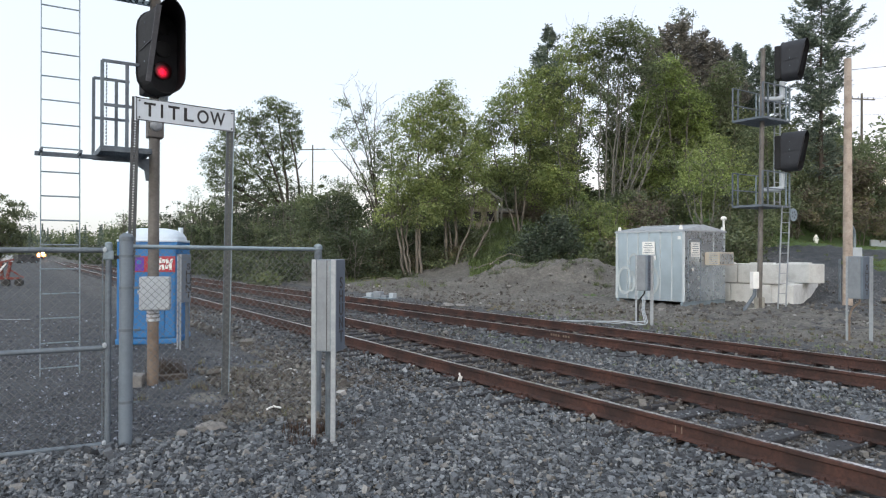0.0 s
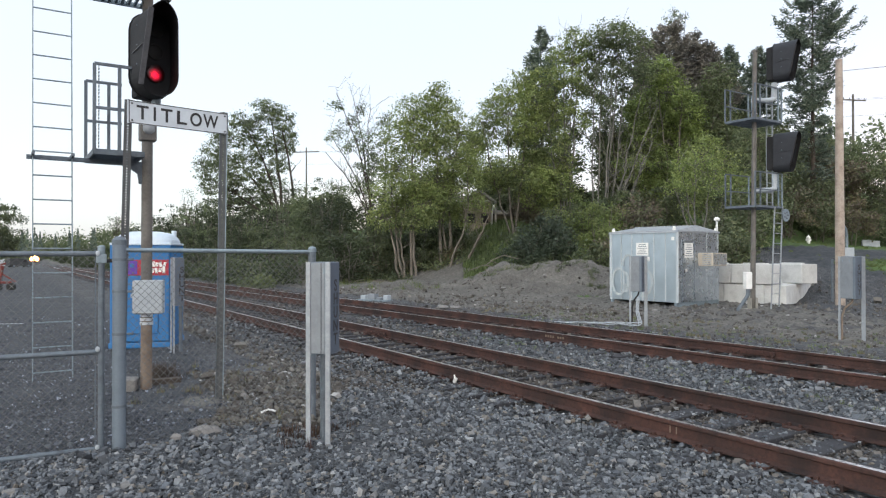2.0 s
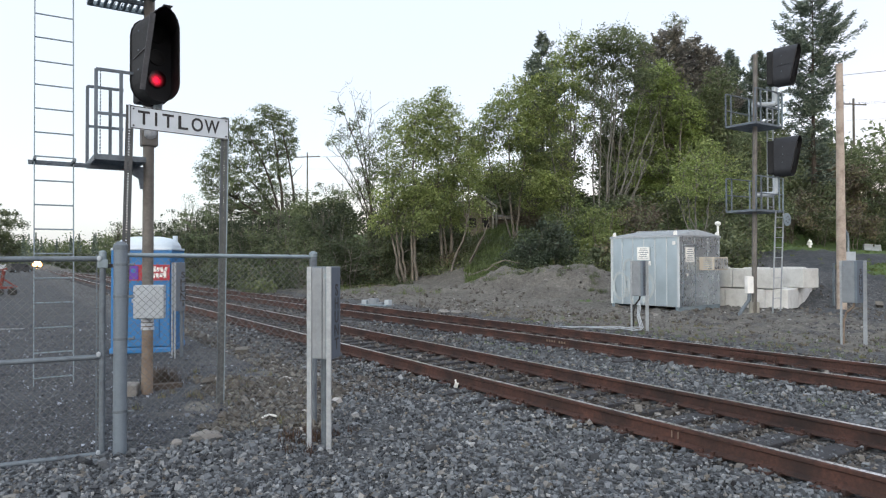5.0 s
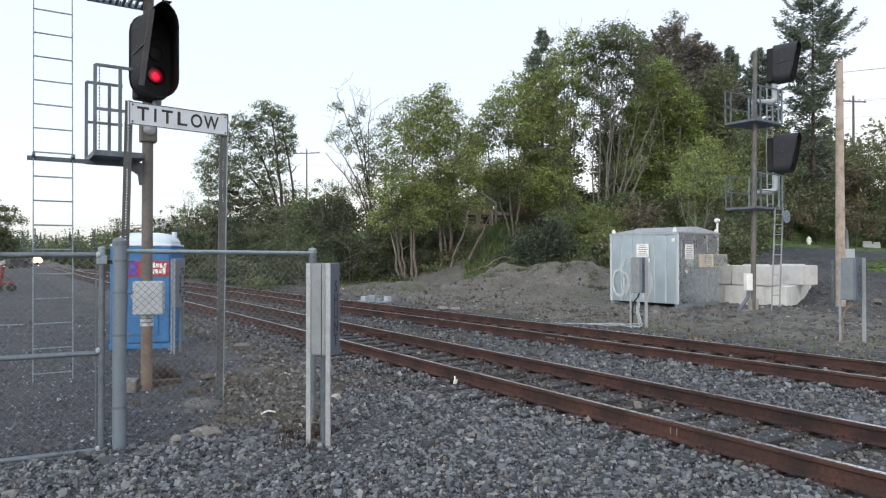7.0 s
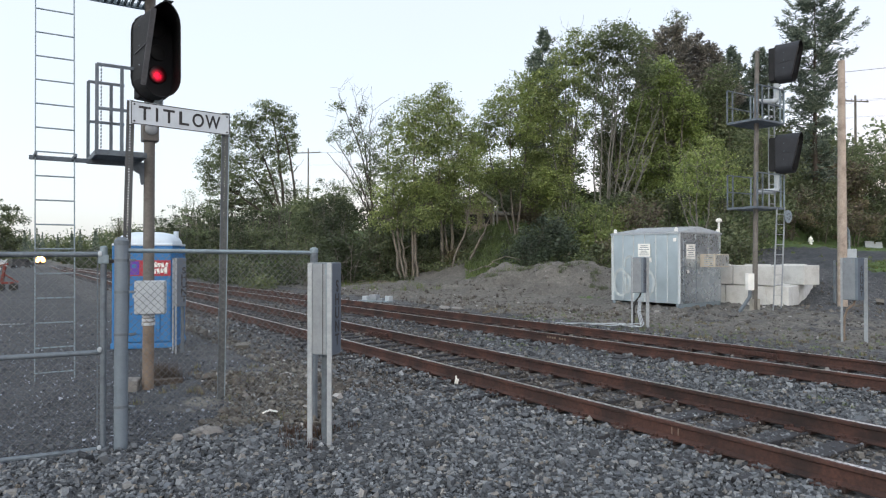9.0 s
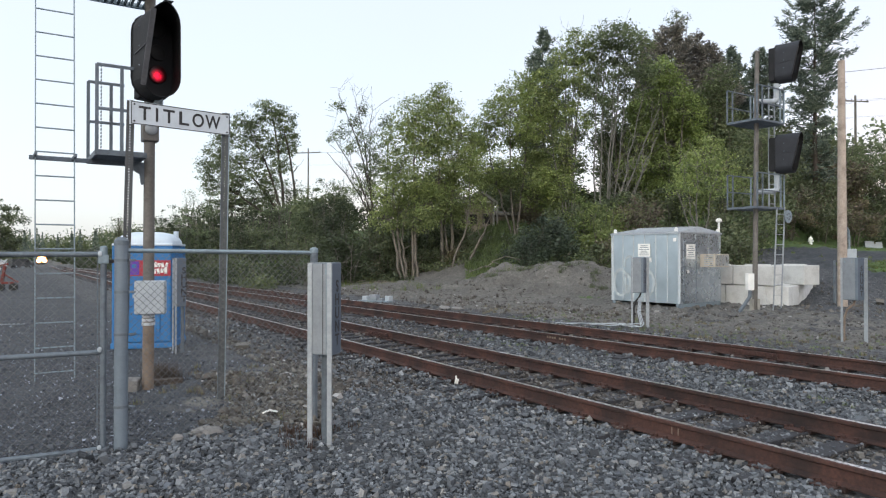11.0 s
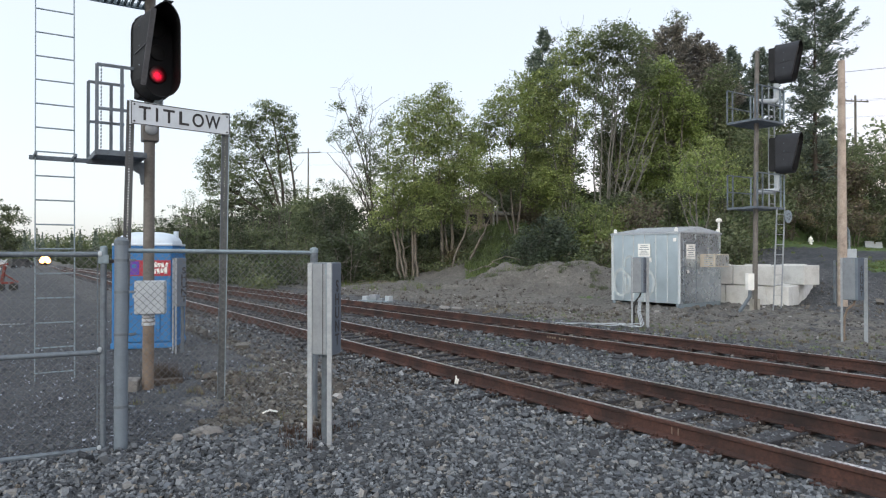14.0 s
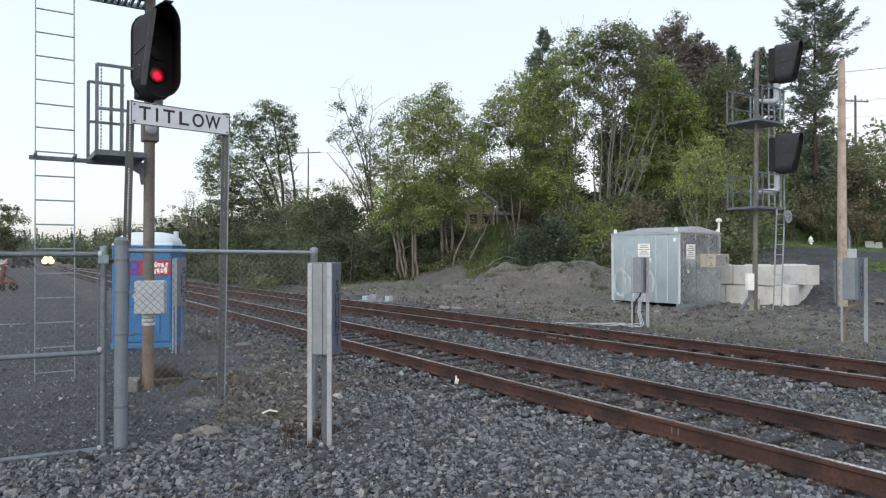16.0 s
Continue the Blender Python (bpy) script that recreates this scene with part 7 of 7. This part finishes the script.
def scatter(name, xs, ys, sizes, mat, label, rng, sink=0.25, lift=0.0):
    shapes, faces = rock_shapes(24, rng)
    n = len(xs)
    zs = height(xs, ys)
    pick = rng.integers(0, 24, n)
    V = np.stack(shapes)[pick] * 0.5
    ang = rng.uniform(0, 2 * math.pi, n)
    tilt = rng.uniform(-1.0, 1.0, n)
    V = V * (sizes[:, None] * rng.uniform(0.75, 1.25, (n, 3)))[:, None, :] * (1, 1, 0.8)
    c, s = np.cos(tilt)[:, None], np.sin(tilt)[:, None]
    V = np.stack([V[..., 0], c * V[..., 1] - s * V[..., 2], s * V[..., 1] + c * V[..., 2]], -1)
    c, s = np.cos(ang)[:, None], np.sin(ang)[:, None]
    V = np.stack([c * V[..., 0] - s * V[..., 1], s * V[..., 0] + c * V[..., 1], V[..., 2]], -1)
    V += np.stack([xs, ys, zs + sizes * sink + lift], -1)[:, None, :]
    F = (faces[None] + (np.arange(n) * 8)[:, None, None]).reshape(-1, 3)
    ob = array_mesh(name, V.reshape(-1, 3), F, mat)
    return tagged(ob, label, "gravel", kind="stuff")


g_st = np.random.default_rng(77)


def patch(lo, hi, per, side=0.72, back=0.0):
    """Random places in a fan of ground in front of the viewpoint."""
    n = int(per * side * (hi * hi - lo * lo))
    y = np.sqrt(g_st.uniform(lo * lo, hi * hi, n))
    return g_st.uniform(-side, side, n) * y, y


def clear_of(x, y):
    s, n = along(x, y)
    return ~on_rail_or_tie(s, n)


for lo, hi, per, sz in ((4.6, 8.0, 1050, 0.039), (8.0, 12.0, 520, 0.042), (12.0, 20.0, 130, 0.052)):
    x, y = patch(lo, hi, per)
    s, n = along(x, y)
    in_lot = (n < 2.4 + 1.3 * (y > 10.5)) & (x < -2.6) & (y > 6.42 + 0.65 * (x + 3.06))
    beyond = n > 12.9
    dirt_strip = (x < -1.3) & (y > 7.3) & (n < 4.2)
    ties = np.zeros(len(x), bool)
    for path, key in ((main_line, "track_main"), (siding, "track_siding")):
        mid = np.array(TIES[key])
        near = np.abs(s[:, None] - mid[None]).min(1) < 0.125
        ties |= near & (np.abs(n - path(s)) < 0.7)
    keep = clear_of(x, y) & ~in_lot & ~beyond & ~(dirt_strip & (g_st.uniform(size=len(x)) < 0.35)) & ~(ties & (g_st.uniform(size=len(x)) < 0.62))
    size = sz * np.exp(g_st.normal(0, 0.36, len(x)))
    by_rail = np.zeros(len(x), bool)
    for path in (main_line, siding):
        by_rail |= np.abs(np.abs(n - path(s)) - 0.75) < 0.10 + 0.22 * g_st.uniform(size=len(x))
    inside = np.zeros(len(x), bool)
    for path in (main_line, siding):
        inside |= np.abs(n - path(s)) < 0.72
    stained = keep & ((inside & (g_st.uniform(size=len(x)) < 0.88)) | (by_rail & (g_st.uniform(size=len(x)) < 0.7)) | ((y > 9.0) & (x < 0.5) & (g_st.uniform(size=len(x)) < 0.5)))
    clean = keep & ~stained
    scatter("ballast", x[clean], y[clean], size[clean] * 0.91, M_STONE, "loose grey crushed-rock ballast", g_st)
    scatter("ballast", x[stained], y[stained], size[stained] * 0.9, M_STONE_RUST, "rust-stained ballast along the rails", g_st)
    # stones heaped over the ends of the ties, and chips strewn on the ties
    over = np.zeros(len(x), bool)
    for path, key in ((main_line, "track_main"), (siding, "track_siding")):
        mid = np.array(TIES[key])
        off = np.abs(n - path(s))
        over |= (np.abs(s[:, None] - mid[None]).min(1) < 0.16) & (off > 0.86) & (off < 1.36)
    over &= clear_of(x, y) & (g_st.uniform(size=len(x)) < 0.8)
    scatter("ballast", x[over], y[over], size[over] * 0.9, M_STONE, "loose grey crushed-rock ballast", g_st, lift=0.035)
    chips = ties & clear_of(x, y)
    scatter("ballast", x[chips] + 0.02, y[chips], size[chips] * 0.5, M_STONE_RUST, "dirt and rock chips lying on the ties", g_st, lift=0.03)
    fouled = ties & clear_of(x, y) & (s > 5.2) & (g_st.uniform(size=len(x)) < 0.75)
    scatter("ballast", x[fouled] + 0.01, y[fouled] + 0.02, size[fouled], M_STONE_RUST, "dirty ballast lying over the ties", g_st, lift=0.032)
    more = ties & clear_of(x, y) & (g_st.uniform(size=len(x)) < 0.30)
    scatter("ballast", x[more] + 0.03, y[more] + 0.03, size[more] * 0.8, M_STONE, "stray ballast on the ties", g_st, lift=0.04)
    keep = in_lot & (g_st.uniform(size=len(x)) < 0.7)
    scatter("lot_gravel", x[keep], y[keep], size[keep] * 0.5, M_GRIT, "fine dark gravel of the lot", g_st)
    keep = dirt_strip & ~in_lot
    scatter("pebbles", x[keep], y[keep], size[keep] * g_st.uniform(0.6, 1.5, keep.sum()), M_CLOD, "brown earth clods and pebbles", g_st)
    keep = beyond & (g_st.uniform(size=len(x)) < 0.4)
    scatter("pebbles", x[keep], y[keep], size[keep] * 0.45, M_CLOD, "pebbles and clods on packed dirt", g_st)
x, y = patch(20, 37, 14)
s, n = along(x, y)
keep = (n > 13.2) & (x < 16)
scatter("pebbles", x[keep], y[keep], 0.065 * np.exp(g_st.normal(0, 0.45, keep.sum())), M_CLOD, "stones and clods on the dirt heap", g_st)
keep = (n < 12.6) & (n > 4.6) & clear_of(x, y)
scatter("ballast", x[keep], y[keep], 0.085 * np.exp(g_st.normal(0, 0.3, keep.sum())), M_STONE_RUST, "dirty grey crushed-rock ballast", g_st)

x, y = patch(11.5, 27, 30)
s, n = along(x, y)
keep = (n > 12.7) & (x < 22)
scatter("pebbles", x[keep], y[keep], 0.036 * np.exp(g_st.normal(0, 0.4, keep.sum())), M_PEBBLE, "pale pebbles on packed dirt", g_st)

# the nearest larger stones, one by one
shapes, rock_faces = rock_shapes(8, np.random.default_rng(5))
rock_meshes = []
for shp in shapes:
    me = bpy.data.meshes.new("stone")
    me.from_pydata([tuple(v) for v in shp * 0.5 * (1, 1, 0.8)], [], [tuple(int(i) for i in f) for f in rock_faces])
    me.shade_flat()
    me.materials.append(M_STONE_ONE)
    rock_meshes.append(me)
bed = tagged(new("ballast_bed"), "larger loose ballast stones lying on the bed", "stone", kind="structure")
r1 = random.Random(21)
for k in range(280):
    y = r1.uniform(4.9, 6.6)
    x = r1.uniform(-0.66, 0.5) * y
    ob = new("stone", rock_meshes[k % 8])
    ob.parent = bed
    q = r1.uniform(0.045, 0.07)
    ob.matrix_basis = pose(x, y, ground_at(x, y) + 0.02, r1.uniform(-25, 25), r1.uniform(-25, 25), r1.uniform(0, 360)) @ Matrix.Diagonal((q, q * r1.uniform(0.8, 1.2), q, 1))


# ---- weeds and litter of twigs in the gravel ----
def tufts(name, places, tall, mat, label, seed, blades=26, wide=0.006):
    g = np.random.default_rng(seed)
    verts, faces = [], []
    for x, y in places:
        z = ground_at(x, y)
        for _ in range(blades):
            a, h, o = g.uniform(0, 6.28), tall * g.uniform(0.4, 1.2), g.normal(0, tall * 0.35, 2)
            k = len(verts)
            wx, wy = wide * math.cos(a + 1.57), wide * math.sin(a + 1.57)
            bx, by = x + o[0], y + o[1]
            verts += [(bx - wx, by - wy, z), (bx + wx, by + wy, z), (bx + 0.3 * h * math.cos(a), by + 0.3 * h * math.sin(a), z + h)]
            faces.append((k, k + 1, k + 2))
    return tagged(array_mesh(name, verts, faces, mat), label, "weeds", kind="stuff")


g_w = random.Random(31)
spots = [(-3.2 + g_w.gauss(0, 0.5), 9.6 + g_w.gauss(0, 0.8)) for _ in range(26)] + [(-1.75 + g_w.gauss(0, 0.25), 7.6 + g_w.gauss(0, 0.2)) for _ in range(9)]
tufts("dry_weeds", spots, 0.10, M_BRUSH, "dry brown weeds in the gravel under the sign", 51)
spots = [(-1.32 + g_w.gauss(0, 0.16), 6.95 + g_w.gauss(0, 0.16)) for _ in range(16)]
tufts("dry_weeds", spots, 0.11, M_REDWEED, "reddish dry weeds at the foot of the shunt box", 55)
spots = [at(g_w.uniform(1, 20), g_w.uniform(12.6, 16.5)) for _ in range(150)]
tufts("dry_weeds", spots, 0.09, M_BRUSH, "sparse dry weeds on the packed dirt", 52)
spots = [at(g_w.uniform(1, 16), 12.5 + abs(g_w.gauss(0, 1.6))) for _ in range(260)]
tufts("low_weeds", spots, 0.07, M_LEAF_DULL, "low green weeds on the packed dirt", 57, 18)
spots = [at(g_w.uniform(2, 14), 9.0 + g_w.gauss(0, 0.22)) for _ in range(70)]
tufts("low_weeds", spots, 0.06, M_LEAF_DULL, "low green weeds in the ballast between the tracks", 58, 14)
spots = [(-4.15 + g_w.gauss(0, 0.08), 10.0 + g_w.gauss(0, 0.08)) for _ in range(22)]
tufts("dry_weeds", spots, 0.26, M_DARKBARK, "dark dead weeds behind the mast's foot", 59)
spots = [at(g_w.uniform(10, 60), g_w.uniform(15.5, 19)) for _ in range(150)]
spots += [(6.3 + g_w.gauss(0, 0.4), 36 + g_w.gauss(0, 0.4)) for _ in range(12)] + [(5 + g_w.gauss(0, 2.6), 33.6 + g_w.gauss(0, 0.7)) for _ in range(16)]
tufts("bank_grass", [p for p in spots if p[1] > 33], 0.35, M_LEAF_GRASS, "rough grass at the foot of the bank", 53)
spots = [(g_w.uniform(1.6, 9.0), g_w.uniform(38.5, 56)) for _ in range(1500)]
tufts("slope_grass", spots, 0.4, M_SLOPE, "shaded rough grass on the slope below the house", 59, 24, 0.035)
spots = [(cx + g_w.gauss(0, 0.28), cy + g_w.gauss(0, 0.2)) for cx, cy in ((7.1, 31.0), (7.3, 32.0), (6.7, 33.0), (3.9, 33.4), (4.6, 33.0), (5.6, 32.6), (2.4, 33.6)) for _ in range(7)]
tufts("heap_weeds", spots, 0.22, M_LEAF_DARK, "dark weed tufts on the dirt heap", 56, 40)
spots = [(g_w.uniform(17, 40), g_w.uniform(40, 50)) for _ in range(420)]
spots += [(22.5 + g_w.gauss(0, 1.6), 32 + g_w.gauss(0, 1.8)) for _ in range(160)]
tufts("verge_grass", spots, 0.16, M_LEAF_GRASS, "green grass verge by the street", 54, 40)


def motions():
    """The train comes on slowly along the main line; all else stands still."""
    rows = []
    for t, s in ((0, 347), (4, 331), (7, 316), (9, 307), (12, 290), (14, 273), (16, 255)):
        x, y = at(s, float(main_line(s)))
        rows.append((t, pose(x, y, float(dip(s)) + BED + 0.178, 0, 0, math.degrees(math.atan2(-AX, AY)))))
    walk(locomotive, rows)


motions()
